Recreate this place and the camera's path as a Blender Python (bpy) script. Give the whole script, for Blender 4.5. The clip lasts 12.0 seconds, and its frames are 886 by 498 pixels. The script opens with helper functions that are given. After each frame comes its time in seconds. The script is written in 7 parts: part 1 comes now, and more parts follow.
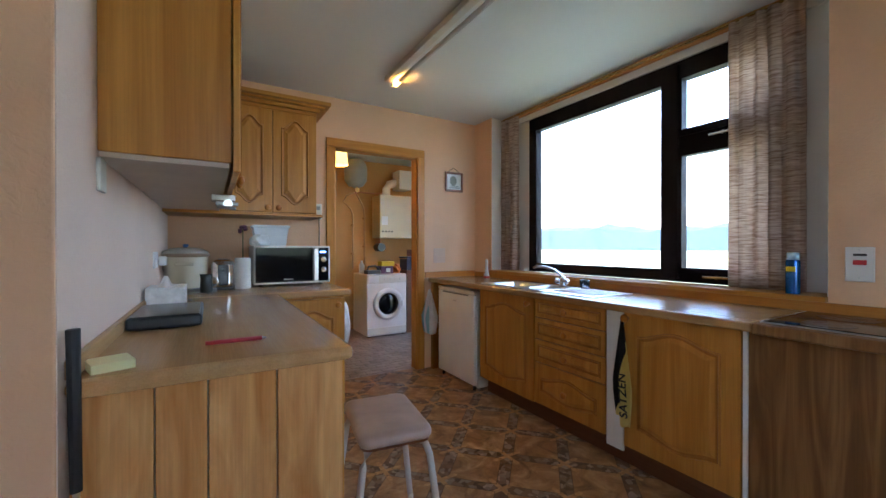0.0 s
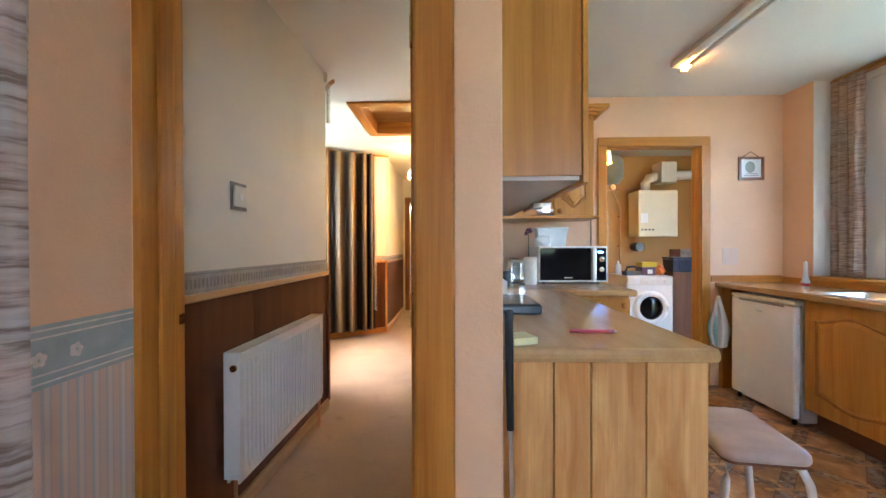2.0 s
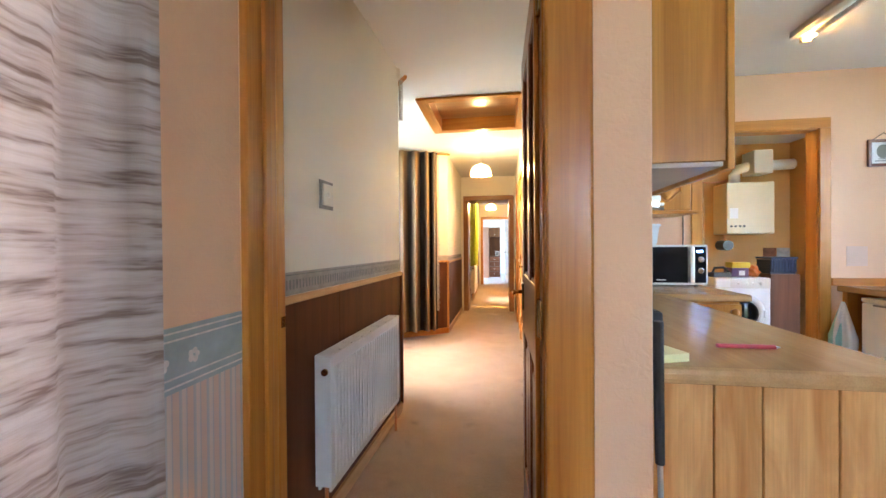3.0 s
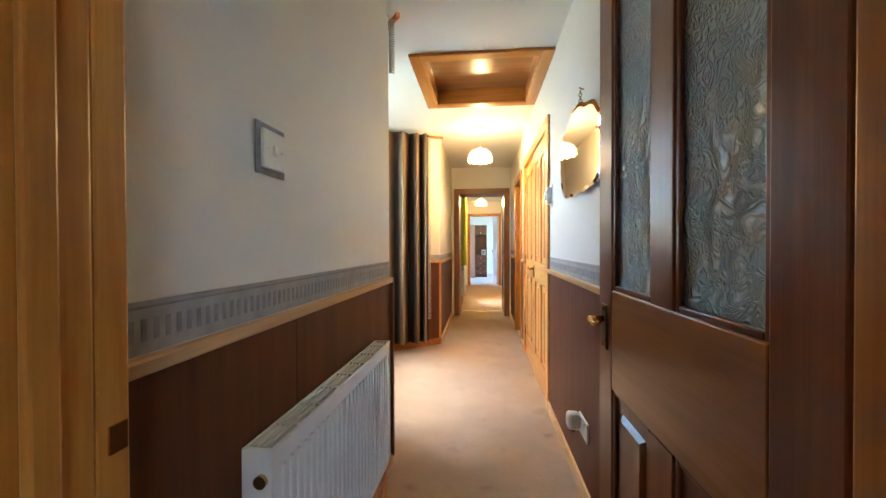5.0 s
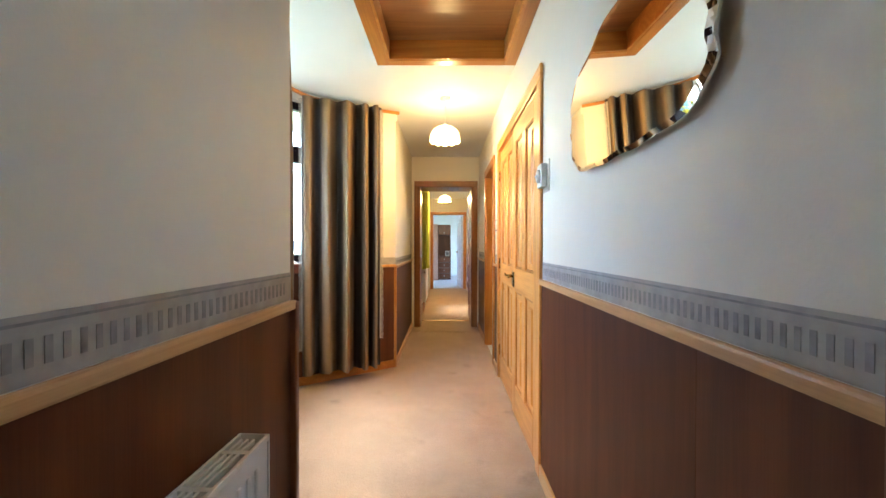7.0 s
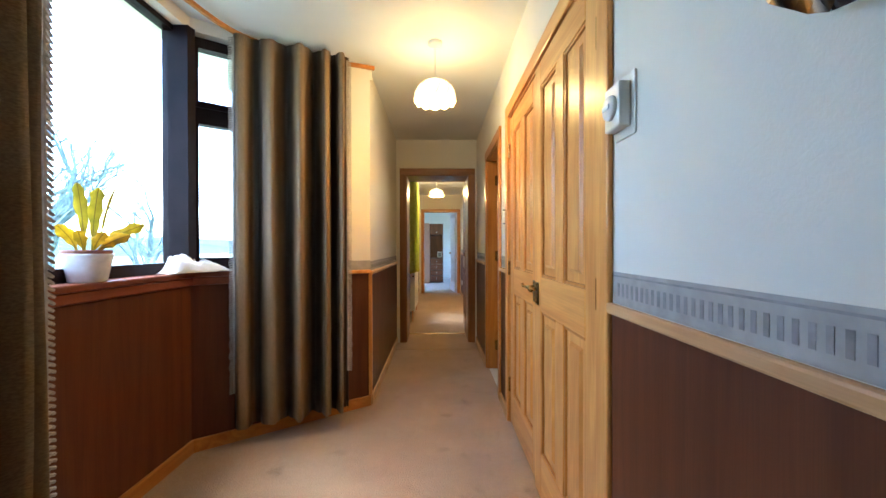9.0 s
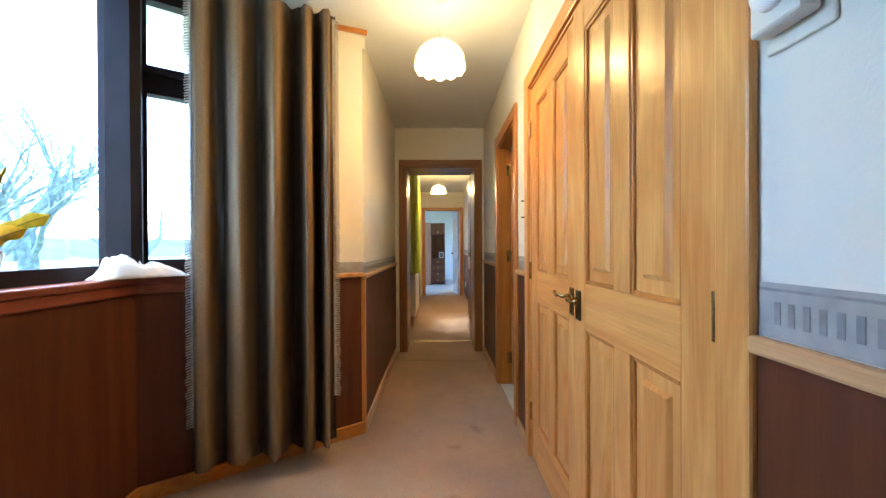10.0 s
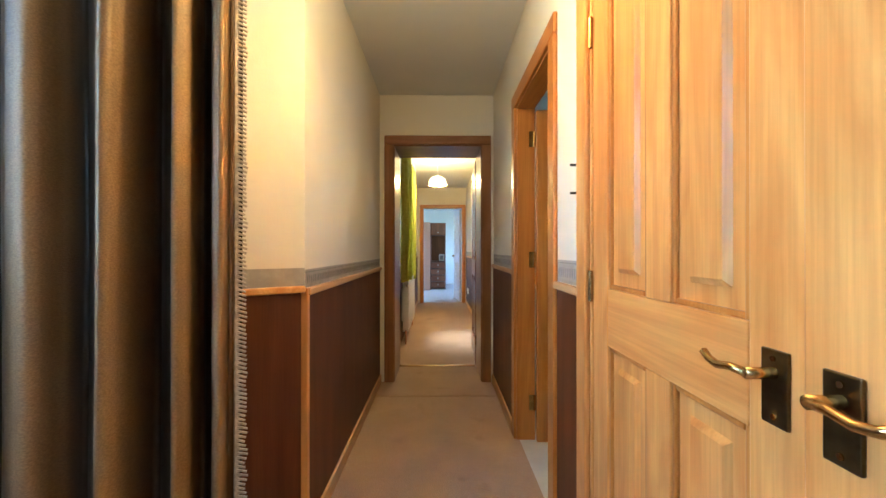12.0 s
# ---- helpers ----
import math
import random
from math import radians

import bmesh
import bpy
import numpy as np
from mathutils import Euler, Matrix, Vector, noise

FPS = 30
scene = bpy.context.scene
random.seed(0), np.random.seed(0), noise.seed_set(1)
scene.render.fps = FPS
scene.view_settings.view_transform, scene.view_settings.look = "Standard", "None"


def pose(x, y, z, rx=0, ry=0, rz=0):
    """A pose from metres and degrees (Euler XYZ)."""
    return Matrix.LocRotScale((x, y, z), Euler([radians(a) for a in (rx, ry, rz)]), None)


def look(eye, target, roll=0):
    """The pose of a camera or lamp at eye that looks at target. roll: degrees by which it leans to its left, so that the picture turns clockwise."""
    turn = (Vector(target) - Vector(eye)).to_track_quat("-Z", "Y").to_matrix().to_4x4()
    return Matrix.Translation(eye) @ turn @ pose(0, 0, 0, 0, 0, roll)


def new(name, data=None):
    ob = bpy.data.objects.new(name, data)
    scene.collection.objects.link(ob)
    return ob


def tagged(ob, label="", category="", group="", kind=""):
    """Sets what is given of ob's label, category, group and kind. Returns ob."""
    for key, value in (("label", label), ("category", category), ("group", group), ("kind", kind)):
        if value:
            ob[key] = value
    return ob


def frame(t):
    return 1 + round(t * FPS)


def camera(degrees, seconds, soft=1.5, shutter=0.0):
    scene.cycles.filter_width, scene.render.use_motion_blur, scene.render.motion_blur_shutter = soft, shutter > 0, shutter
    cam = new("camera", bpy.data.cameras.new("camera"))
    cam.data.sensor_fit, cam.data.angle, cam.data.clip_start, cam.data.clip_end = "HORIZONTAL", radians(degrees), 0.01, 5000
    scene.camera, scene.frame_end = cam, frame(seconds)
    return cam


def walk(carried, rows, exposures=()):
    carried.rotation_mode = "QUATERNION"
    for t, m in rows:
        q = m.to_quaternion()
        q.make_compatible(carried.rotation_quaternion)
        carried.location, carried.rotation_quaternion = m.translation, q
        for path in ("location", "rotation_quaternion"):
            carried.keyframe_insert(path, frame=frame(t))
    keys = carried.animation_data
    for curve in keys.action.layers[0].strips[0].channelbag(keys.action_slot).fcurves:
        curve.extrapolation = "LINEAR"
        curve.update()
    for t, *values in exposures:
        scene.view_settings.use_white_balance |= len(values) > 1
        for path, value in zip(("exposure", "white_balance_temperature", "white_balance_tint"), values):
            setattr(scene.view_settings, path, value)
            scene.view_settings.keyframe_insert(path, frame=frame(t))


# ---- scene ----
cam = camera(97.4, 12.0)
PATH = [
    (0, (0.298, 0.043, 1.148), (1.322, 1.759, 1.14), 0.0),
    (0.5, (0.251, 0.001, 1.135), (1.060, 1.83, 1.137), -0.1),
    (1, (0.129, 0.004, 1.15), (0.657, 1.934, 1.146), -0.0),
    (1.5, (-0.004, -0.012, 1.151), (0.198, 1.978, 1.144), 0.0),
    (2, (-0.088, 0.025, 1.158), (-0.14, 2.024, 1.147), -0.2),
    (2.5, (-0.21, 0.075, 1.152), (-0.414, 2.065, 1.141), -0.1),
    (3, (-0.288, 0.138, 1.158), (-0.586, 2.115, 1.146), -0.4),
    (3.5, (-0.345, 0.32, 1.151), (-0.711, 2.286, 1.141), -0.2),
    (5.5, (-0.541, 1.005, 1.155), (-0.662, 3.001, 1.133), -0.1),
    (6, (-0.534, 1.223, 1.151), (-0.6, 3.222, 1.133), 0.0),
    (6.5, (-0.531, 1.398, 1.151), (-0.564, 3.397, 1.136), 0.1),
    (7, (-0.535, 1.632, 1.151), (-0.544, 3.632, 1.134), 0.1),
    (7.2, (-0.542, 1.726, 1.146), (-0.536, 3.726, 1.132), 0.0),
    (8.8, (-0.511, 2.433, 1.139), (-0.487, 4.433, 1.127), -0.0),
    (9, (-0.522, 2.517, 1.137), (-0.493, 4.517, 1.125), -0.1),
    (9.5, (-0.545, 2.745, 1.138), (-0.515, 4.744, 1.128), -0.2),
    (10, (-0.55, 2.951, 1.125), (-0.524, 4.95, 1.116), -0.3),
    (10.5, (-0.543, 3.195, 1.141), (-0.517, 5.195, 1.131), -0.4),
    (11, (-0.538, 3.402, 1.132), (-0.51, 5.402, 1.127), -0.5),
    (11.5, (-0.534, 3.635, 1.127), (-0.504, 5.635, 1.124), -0.2),
    (12, (-0.504, 3.87, 1.107), (-0.487, 5.87, 1.111), 0.0),
]
EXPOSURES = [(0.0, 4.35, 5950, 11), (1.0, 4.4, 5950, 11), (1.5, 4.65, 5950, 11), (2.0, 5.3, 6000, 11), (2.5, 5.5, 6050, 11), (3.5, 5.4, 5850, 10), (5.5, 4.95, 5500, 3), (7.2, 4.75, 5450, 4), (9.0, 4.1, 5100, 3), (10.5, 4.1, 5000, 2), (12.0, 4.4, 4900, 1)]
walk(cam, [(t, look(eye, target, roll)) for t, eye, target, roll in PATH], EXPOSURES)

# ---- light: overcast day outside ----
world = bpy.data.worlds.new("world")
scene.world = world
world.use_nodes = True
wt = world.node_tree
wt.nodes.clear()
w_out = wt.nodes.new("ShaderNodeOutputWorld")
w_bg = wt.nodes.new("ShaderNodeBackground")
w_sky = wt.nodes.new("ShaderNodeTexSky")
w_sky.sky_type = "NISHITA"
w_sky.sun_disc = False
w_sky.sun_elevation = radians(70)
w_sky.sun_rotation = radians(-73)
w_sky.air_density = 1.0
w_sky.dust_density = 1.6
w_sky.ozone_density = 0.6
w_bg.inputs["Strength"].default_value = 0.15
wt.links.new(w_sky.outputs[0], w_bg.inputs[0])
wt.links.new(w_bg.outputs[0], w_out.inputs[0])
sun = new("sun", bpy.data.lights.new("sun", "SUN"))
sun.data.energy = 0.75
sun.data.angle = radians(45)
sun.data.color = (1.0, 0.985, 0.965)
sun.matrix_world = look((-13.8, 4.2, 39.6), (0, 0, 0))


def bulb(name, place, watts, colour, radius=0.03):
    ob = new(name, bpy.data.lights.new(name, "POINT"))
    ob.data.energy, ob.data.color, ob.data.shadow_soft_size = watts, colour, radius
    ob.location = place
    return ob


WARM = (1.0, 0.62, 0.22)
bulb("hall_bulb", (-0.53, 4.944, 2.09), 1.15, WARM)
bulb("corridor_bulb", (-0.53, 9.45, 2.09), 2.8, WARM)
bulb("utility_bulb", (1.43, 4.05, 2.03), 2.4, WARM)


# ---- materials ----
def base(name):
    m = bpy.data.materials.new(name)
    m.use_nodes = True
    nt = m.node_tree
    return m, nt, nt.nodes["Principled BSDF"]


def add(nt, kind, **kw):
    n = nt.nodes.new(kind)
    for k, v in kw.items():
        n.inputs[k].default_value = v
    return n


def coords(nt, scale=(1, 1, 1), rot=(0, 0, 0)):
    tc = nt.nodes.new("ShaderNodeTexCoord")
    mp = nt.nodes.new("ShaderNodeMapping")
    mp.inputs["Scale"].default_value = scale
    mp.inputs["Rotation"].default_value = rot
    nt.links.new(tc.outputs["Object"], mp.inputs[0])
    return mp.outputs[0]


def ramp(nt, fac, stops):
    r = nt.nodes.new("ShaderNodeValToRGB")
    el = r.color_ramp.elements
    el[0].position, el[0].color = stops[0][0], (*stops[0][1], 1)
    el[1].position, el[1].color = stops[-1][0], (*stops[-1][1], 1)
    for p, c in stops[1:-1]:
        e = el.new(p)
        e.color = (*c, 1)
    nt.links.new(fac, r.inputs[0])
    return r.outputs[0]


def mix(nt, fac, a, b, mode="MIX"):
    n = nt.nodes.new("ShaderNodeMix")
    n.data_type, n.blend_type = "RGBA", mode
    for sock, v in ((n.inputs[0], fac), (n.inputs[6], a), (n.inputs[7], b)):
        if isinstance(v, bpy.types.NodeSocket):
            nt.links.new(v, sock)
        elif isinstance(v, (int, float)):
            sock.default_value = v
        else:
            sock.default_value = (*v, 1)
    return n.outputs[2]


def bump(nt, bsdf, height, strength, dist):
    b = add(nt, "ShaderNodeBump", Strength=strength, Distance=dist)
    nt.links.new(height, b.inputs["Height"])
    nt.links.new(b.outputs[0], bsdf.inputs["Normal"])


def plain(name, colour, rough=0.5, metal=0.0, var=0.06, scale=6.0, bumpy=0.0, bscale=80.0, coat=0.0):
    m, nt, b = base(name)
    n = add(nt, "ShaderNodeTexNoise", Scale=scale, Detail=4.0)
    nt.links.new(coords(nt), n.inputs["Vector"])
    lo = [c * (1 - var * 1.6) for c in colour]
    hi = [min(1, c * (1 + var)) for c in colour]
    nt.links.new(ramp(nt, n.outputs[0], [(0.3, lo), (0.7, hi)]), b.inputs["Base Color"])
    b.inputs["Roughness"].default_value = rough
    b.inputs["Metallic"].default_value = metal
    b.inputs["Coat Weight"].default_value = coat
    if bumpy:
        f = add(nt, "ShaderNodeTexNoise", Scale=bscale, Detail=3.0)
        nt.links.new(coords(nt), f.inputs["Vector"])
        bump(nt, b, f.outputs[0], bumpy, 0.004)
    return m


def wood(name, dark, light, axis=2, rough=0.4, size=1.0, coat=0.15, knots=0.35, contrast=1.0, spec=0.25, run=0.7):
    """Grain runs along axis; broad figure, fine pores and a different tint for each object."""
    m, nt, b = base(name)
    sc = [9.0 / size] * 3
    sc[axis] = run / size
    v = coords(nt, sc)
    info = nt.nodes.new("ShaderNodeObjectInfo")
    off = nt.nodes.new("ShaderNodeVectorMath")
    off.operation = "MULTIPLY_ADD"
    off.inputs[1].default_value = (1, 1, 1)
    nt.links.new(v, off.inputs[0])
    comb = nt.nodes.new("ShaderNodeCombineXYZ")
    mul = nt.nodes.new("ShaderNodeMath")
    mul.operation = "MULTIPLY"
    mul.inputs[1].default_value = 37.0
    nt.links.new(info.outputs["Random"], mul.inputs[0])
    for k in range(3):
        nt.links.new(mul.outputs[0], comb.inputs[k])
    nt.links.new(comb.outputs[0], off.inputs[2])
    big = add(nt, "ShaderNodeTexNoise", Scale=1.2, Detail=5.0, Distortion=knots * 3)
    nt.links.new(off.outputs[0], big.inputs["Vector"])
    sf = [170.0 / size] * 3
    sf[axis] = 3.5 / size
    fine = add(nt, "ShaderNodeTexNoise", Scale=1.0, Detail=3.0)
    nt.links.new(coords(nt, sf), fine.inputs["Vector"])
    mid = [(a + c) / 2 for a, c in zip(dark, light)]
    col = ramp(nt, big.outputs[0], [(0.5 - 0.22 / contrast, dark), (0.5, mid), (0.5 + 0.2 / contrast, light)])
    grain = ramp(nt, fine.outputs[0], [(0.35, (0.72, 0.70, 0.68)), (0.62, (1, 1, 1))])
    col = mix(nt, 0.4, col, grain, "MULTIPLY")
    tint = ramp(nt, info.outputs["Random"], [(0.0, (0.9, 0.88, 0.86)), (1.0, (1.0, 1.0, 1.0))])
    col = mix(nt, 0.8, col, tint, "MULTIPLY")
    nt.links.new(col, b.inputs["Base Color"])
    b.inputs["Roughness"].default_value = rough
    b.inputs["Specular IOR Level"].default_value = spec
    b.inputs["Coat Weight"].default_value = coat
    b.inputs["Coat Roughness"].default_value = 0.25
    bump(nt, b, fine.outputs[0], 0.12, 0.002)
    return m


def paper(name, colour, emboss=0.25, scale=60.0, var=0.05):
    """Painted embossed wallpaper with faint stains."""
    m, nt, b = base(name)
    n = add(nt, "ShaderNodeTexNoise", Scale=1.7, Detail=6.0, Roughness=0.65)
    nt.links.new(coords(nt), n.inputs["Vector"])
    nt.links.new(ramp(nt, n.outputs[0], [(0.3, [c * (1 - var * 2) for c in colour]), (0.7, colour)]), b.inputs["Base Color"])
    b.inputs["Roughness"].default_value = 0.62
    vo = add(nt, "ShaderNodeTexNoise", Scale=scale, Detail=4.0, Distortion=1.2)
    nt.links.new(coords(nt), vo.inputs["Vector"])
    bump(nt, b, vo.outputs[0], emboss, 0.006)
    return m


def carpet_mat(name, colour):
    m, nt, b = base(name)
    n = add(nt, "ShaderNodeTexNoise", Scale=2.6, Detail=7.0, Roughness=0.7)
    nt.links.new(coords(nt), n.inputs["Vector"])
    f = add(nt, "ShaderNodeTexNoise", Scale=170.0, Detail=3.0)
    nt.links.new(coords(nt), f.inputs["Vector"])
    s = add(nt, "ShaderNodeTexNoise", Scale=5.5, Detail=2.0)
    nt.links.new(coords(nt), s.inputs["Vector"])
    c = ramp(nt, n.outputs[0], [(0.25, [v * 0.78 for v in colour]), (0.72, [min(1, v * 1.08) for v in colour])])
    pile = ramp(nt, f.outputs[0], [(0.3, (0.62, 0.6, 0.58)), (0.68, (1, 1, 1))])
    stain = ramp(nt, s.outputs[0], [(0.22, (0.6, 0.56, 0.5)), (0.36, (1, 1, 1))])
    c = mix(nt, 0.8, mix(nt, 0.7, c, pile, "MULTIPLY"), stain, "MULTIPLY")
    nt.links.new(c, b.inputs["Base Color"])
    b.inputs["Roughness"].default_value = 0.95
    b.inputs["Sheen Weight"].default_value = 0.2
    bump(nt, b, f.outputs[0], 0.7, 0.008)
    return m


def math_node(nt, op, a, b=None):
    n = nt.nodes.new("ShaderNodeMath")
    n.operation = op
    for k, v in enumerate((a, b)):
        if v is None:
            continue
        if isinstance(v, bpy.types.NodeSocket):
            nt.links.new(v, n.inputs[k])
        else:
            n.inputs[k].default_value = v
    return n.outputs[0]


def vinyl_mat(name, tile=0.30):
    """Printed parquet-style sheet: stone squares, narrow inlaid strips round them and a cross where strips meet."""
    m, nt, b = base(name)
    v = coords(nt, (1 / tile, 1 / tile, 1 / tile), (0, 0, radians(45)))
    sep = nt.nodes.new("ShaderNodeSeparateXYZ")
    nt.links.new(v, sep.inputs[0])
    d = []
    for k in (0, 1):
        fr = math_node(nt, "FRACT", sep.outputs[k])
        d.append(math_node(nt, "ABSOLUTE", math_node(nt, "SUBTRACT", fr, 0.5)))
    far = math_node(nt, "MAXIMUM", d[0], d[1])
    near = math_node(nt, "MINIMUM", d[0], d[1])
    strip = math_node(nt, "GREATER_THAN", far, 0.40)
    cross = math_node(nt, "GREATER_THAN", near, 0.27)
    line = math_node(nt, "LESS_THAN", math_node(nt, "ABSOLUTE", math_node(nt, "SUBTRACT", far, 0.40)), 0.008)
    diag = math_node(nt, "LESS_THAN", math_node(nt, "ABSOLUTE", math_node(nt, "SUBTRACT", d[0], d[1])), 0.055)
    n = add(nt, "ShaderNodeTexNoise", Scale=9.0, Detail=7.0, Roughness=0.65, Distortion=0.8)
    nt.links.new(coords(nt), n.inputs["Vector"])
    stone = ramp(nt, n.outputs[0], [(0.3, (0.18, 0.085, 0.034)), (0.5, (0.38, 0.20, 0.085)), (0.7, (0.60, 0.38, 0.20))])
    n2 = add(nt, "ShaderNodeTexNoise", Scale=40.0, Detail=3.0)
    nt.links.new(coords(nt), n2.inputs["Vector"])
    chips = nt.nodes.new("ShaderNodeTexVoronoi")
    chips.inputs["Scale"].default_value = 11.0
    nt.links.new(v, chips.inputs["Vector"])
    chip = nt.nodes.new("ShaderNodeSeparateColor")
    nt.links.new(chips.outputs["Color"], chip.inputs[0])
    inlay = ramp(nt, chip.outputs[0], [(0.1, (0.10, 0.05, 0.028)), (0.45, (0.20, 0.105, 0.055)), (0.75, (0.26, 0.20, 0.16)), (0.95, (0.40, 0.30, 0.23))])
    pale = ramp(nt, n2.outputs[0], [(0.35, (0.44, 0.23, 0.09)), (0.65, (0.60, 0.36, 0.17))])
    c = mix(nt, strip, stone, inlay)
    c = mix(nt, math_node(nt, "MULTIPLY", cross, diag), c, pale)
    c = mix(nt, math_node(nt, "MULTIPLY", line, 0.6), c, (0.07, 0.035, 0.02))
    nt.links.new(c, b.inputs["Base Color"])
    b.inputs["Roughness"].default_value = 0.33
    bump(nt, b, n2.outputs[0], 0.06, 0.002)
    return m


def stone_vinyl(name):
    m, nt, b = base(name)
    n = add(nt, "ShaderNodeTexNoise", Scale=6.0, Detail=7.0, Roughness=0.7)
    nt.links.new(coords(nt), n.inputs["Vector"])
    br = nt.nodes.new("ShaderNodeTexBrick")
    br.inputs["Scale"].default_value = 3.3
    br.inputs["Mortar Size"].default_value = 0.012
    nt.links.new(coords(nt), br.inputs["Vector"])
    c = ramp(nt, n.outputs[0], [(0.3, (0.17, 0.125, 0.10)), (0.5, (0.34, 0.27, 0.23)), (0.7, (0.50, 0.43, 0.39))])
    c = mix(nt, br.outputs["Fac"], c, (0.09, 0.07, 0.06))
    nt.links.new(c, b.inputs["Base Color"])
    b.inputs["Roughness"].default_value = 0.3
    return m


def striped_cloth(name, stops, axis=2, scale=45.0, see=0.0, rough=0.85, stretch=0.6):
    """Woven cloth with irregular slubs across the given axis."""
    m, nt, b = base(name)
    sc = [stretch * 6] * 3
    sc[axis] = scale
    n = add(nt, "ShaderNodeTexNoise", Scale=1.0, Detail=3.0, Roughness=0.6)
    nt.links.new(coords(nt, sc), n.inputs["Vector"])
    c = ramp(nt, n.outputs[0], stops)
    nt.links.new(c, b.inputs["Base Color"])
    b.inputs["Roughness"].default_value = rough
    w = add(nt, "ShaderNodeTexNoise", Scale=500.0)
    nt.links.new(coords(nt), w.inputs["Vector"])
    bump(nt, b, w.outputs[0], 0.3, 0.002)
    if see:
        tr = nt.nodes.new("ShaderNodeBsdfTranslucent")
        nt.links.new(c, tr.inputs[0])
        ms = nt.nodes.new("ShaderNodeMixShader")
        ms.inputs[0].default_value = see
        nt.links.new(b.outputs[0], ms.inputs[1])
        nt.links.new(tr.outputs[0], ms.inputs[2])
        nt.links.new(ms.outputs[0], nt.nodes["Material Output"].inputs[0])
    return m


def glass_mat(name, rough=0.0, ripple=0.0, tint=(1, 1, 1)):
    m, nt, b = base(name)
    b.inputs["Base Color"].default_value = (*tint, 1)
    b.inputs["Roughness"].default_value = rough
    b.inputs["IOR"].default_value = 1.45
    b.inputs["Transmission Weight"].default_value = 0.45 if ripple else 1.0
    if ripple:
        n = add(nt, "ShaderNodeTexNoise", Scale=24.0, Detail=0.6, Distortion=2.2)
        nt.links.new(coords(nt), n.inputs["Vector"])
        w = math_node(nt, "PINGPONG", n.outputs[0], 0.09)
        f = add(nt, "ShaderNodeTexNoise", Scale=90.0, Detail=1.0, Distortion=1.5)
        nt.links.new(coords(nt), f.inputs["Vector"])
        h = math_node(nt, "ADD", w, math_node(nt, "MULTIPLY", f.outputs[0], 0.02))
        b.inputs["Specular IOR Level"].default_value = 1.0
        b.inputs["Coat Weight"].default_value = 1.0
        b.inputs["Coat Roughness"].default_value = 0.08
        bump(nt, b, h, ripple, 0.05)
        nt.links.new(b.inputs["Normal"].links[0].from_socket, b.inputs["Coat Normal"])
    return m


def glow(name, colour, strength):
    m, nt, b = base(name)
    b.inputs["Base Color"].default_value = (*colour, 1)
    b.inputs["Emission Color"].default_value = (*colour, 1)
    b.inputs["Emission Strength"].default_value = strength
    b.inputs["Roughness"].default_value = 0.4
    return m


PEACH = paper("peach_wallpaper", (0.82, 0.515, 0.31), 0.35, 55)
# the same peach paper, paled to carry bluish window light on the left partition
LIT_PEACH = paper("window_lit_peach_wallpaper", (0.79, 0.61, 0.49), 0.35, 55)
CREAM = paper("cream_wall_paint", (0.77, 0.715, 0.605), 0.12, 90, 0.03)
WHITE_WALL = paper("white_plaster", (0.80, 0.78, 0.74), 0.08, 60, 0.03)
CEIL = paper("ceiling_paint", (0.76, 0.76, 0.74), 0.10, 120, 0.02)
OCHRE = paper("ochre_wall_paint", (0.60, 0.33, 0.10), 0.15, 50)
CARPET = carpet_mat("beige_carpet", (0.45, 0.285, 0.160))
VINYL = vinyl_mat("parquet_print_vinyl")
STONEV = stone_vinyl("stone_print_vinyl")
OAK = wood("honey_oak", (0.46, 0.18, 0.026), (0.66, 0.31, 0.062), 2, 0.38)
OAK_Y = wood("honey_oak_lengthwise", (0.46, 0.18, 0.026), (0.66, 0.31, 0.062), 1, 0.38)
OAK_X = wood("honey_oak_crosswise", (0.46, 0.18, 0.026), (0.66, 0.31, 0.062), 0, 0.38)
PINE = wood("pine_tongue_boards", (0.55, 0.22, 0.05), (0.82, 0.47, 0.18), 2, 0.5, 0.8, 0.05, 0.35, 1.0, 0.25, 2.0)
DOORWOOD = wood("varnished_door_wood", (0.58, 0.228, 0.046), (0.79, 0.40, 0.108), 2, 0.36, 1.0, 0.12, 0.5, 1.0, 0.25, 1.6)
DOORWOOD_Y = wood("varnished_door_rail", (0.58, 0.228, 0.046), (0.79, 0.40, 0.108), 1, 0.36, 1.0, 0.12, 0.6)
ARCH = wood("stained_pine_trim", (0.42, 0.14, 0.018), (0.60, 0.25, 0.042), 2, 0.35, 1.0, 0.3, 0.5)
ARCH_Y = wood("stained_pine_trim_lengthwise", (0.42, 0.14, 0.018), (0.60, 0.25, 0.042), 1, 0.35, 1.0, 0.3, 0.5)
ARCH_X = wood("stained_pine_trim_crosswise", (0.42, 0.14, 0.018), (0.60, 0.25, 0.042), 0, 0.35, 1.0, 0.3, 0.5)
RAILWOOD = wood("pale_pine_rail", (0.52, 0.27, 0.10), (0.70, 0.42, 0.19), 1, 0.4, 1.0, 0.12, 0.4)
DARKDOOR = wood("dark_varnished_wood", (0.15, 0.045, 0.017), (0.24, 0.08, 0.03), 2, 0.3, 1.0, 0.3)
DARKDOOR_Y = wood("dark_varnished_rail", (0.27, 0.10, 0.026), (0.42, 0.175, 0.05), 1, 0.3, 1.0, 0.3)
# darker oak for the groove faces round the raised panels
GROOVE = wood("darker_oak_groove", (0.33, 0.125, 0.02), (0.45, 0.185, 0.035), 2, 0.45)
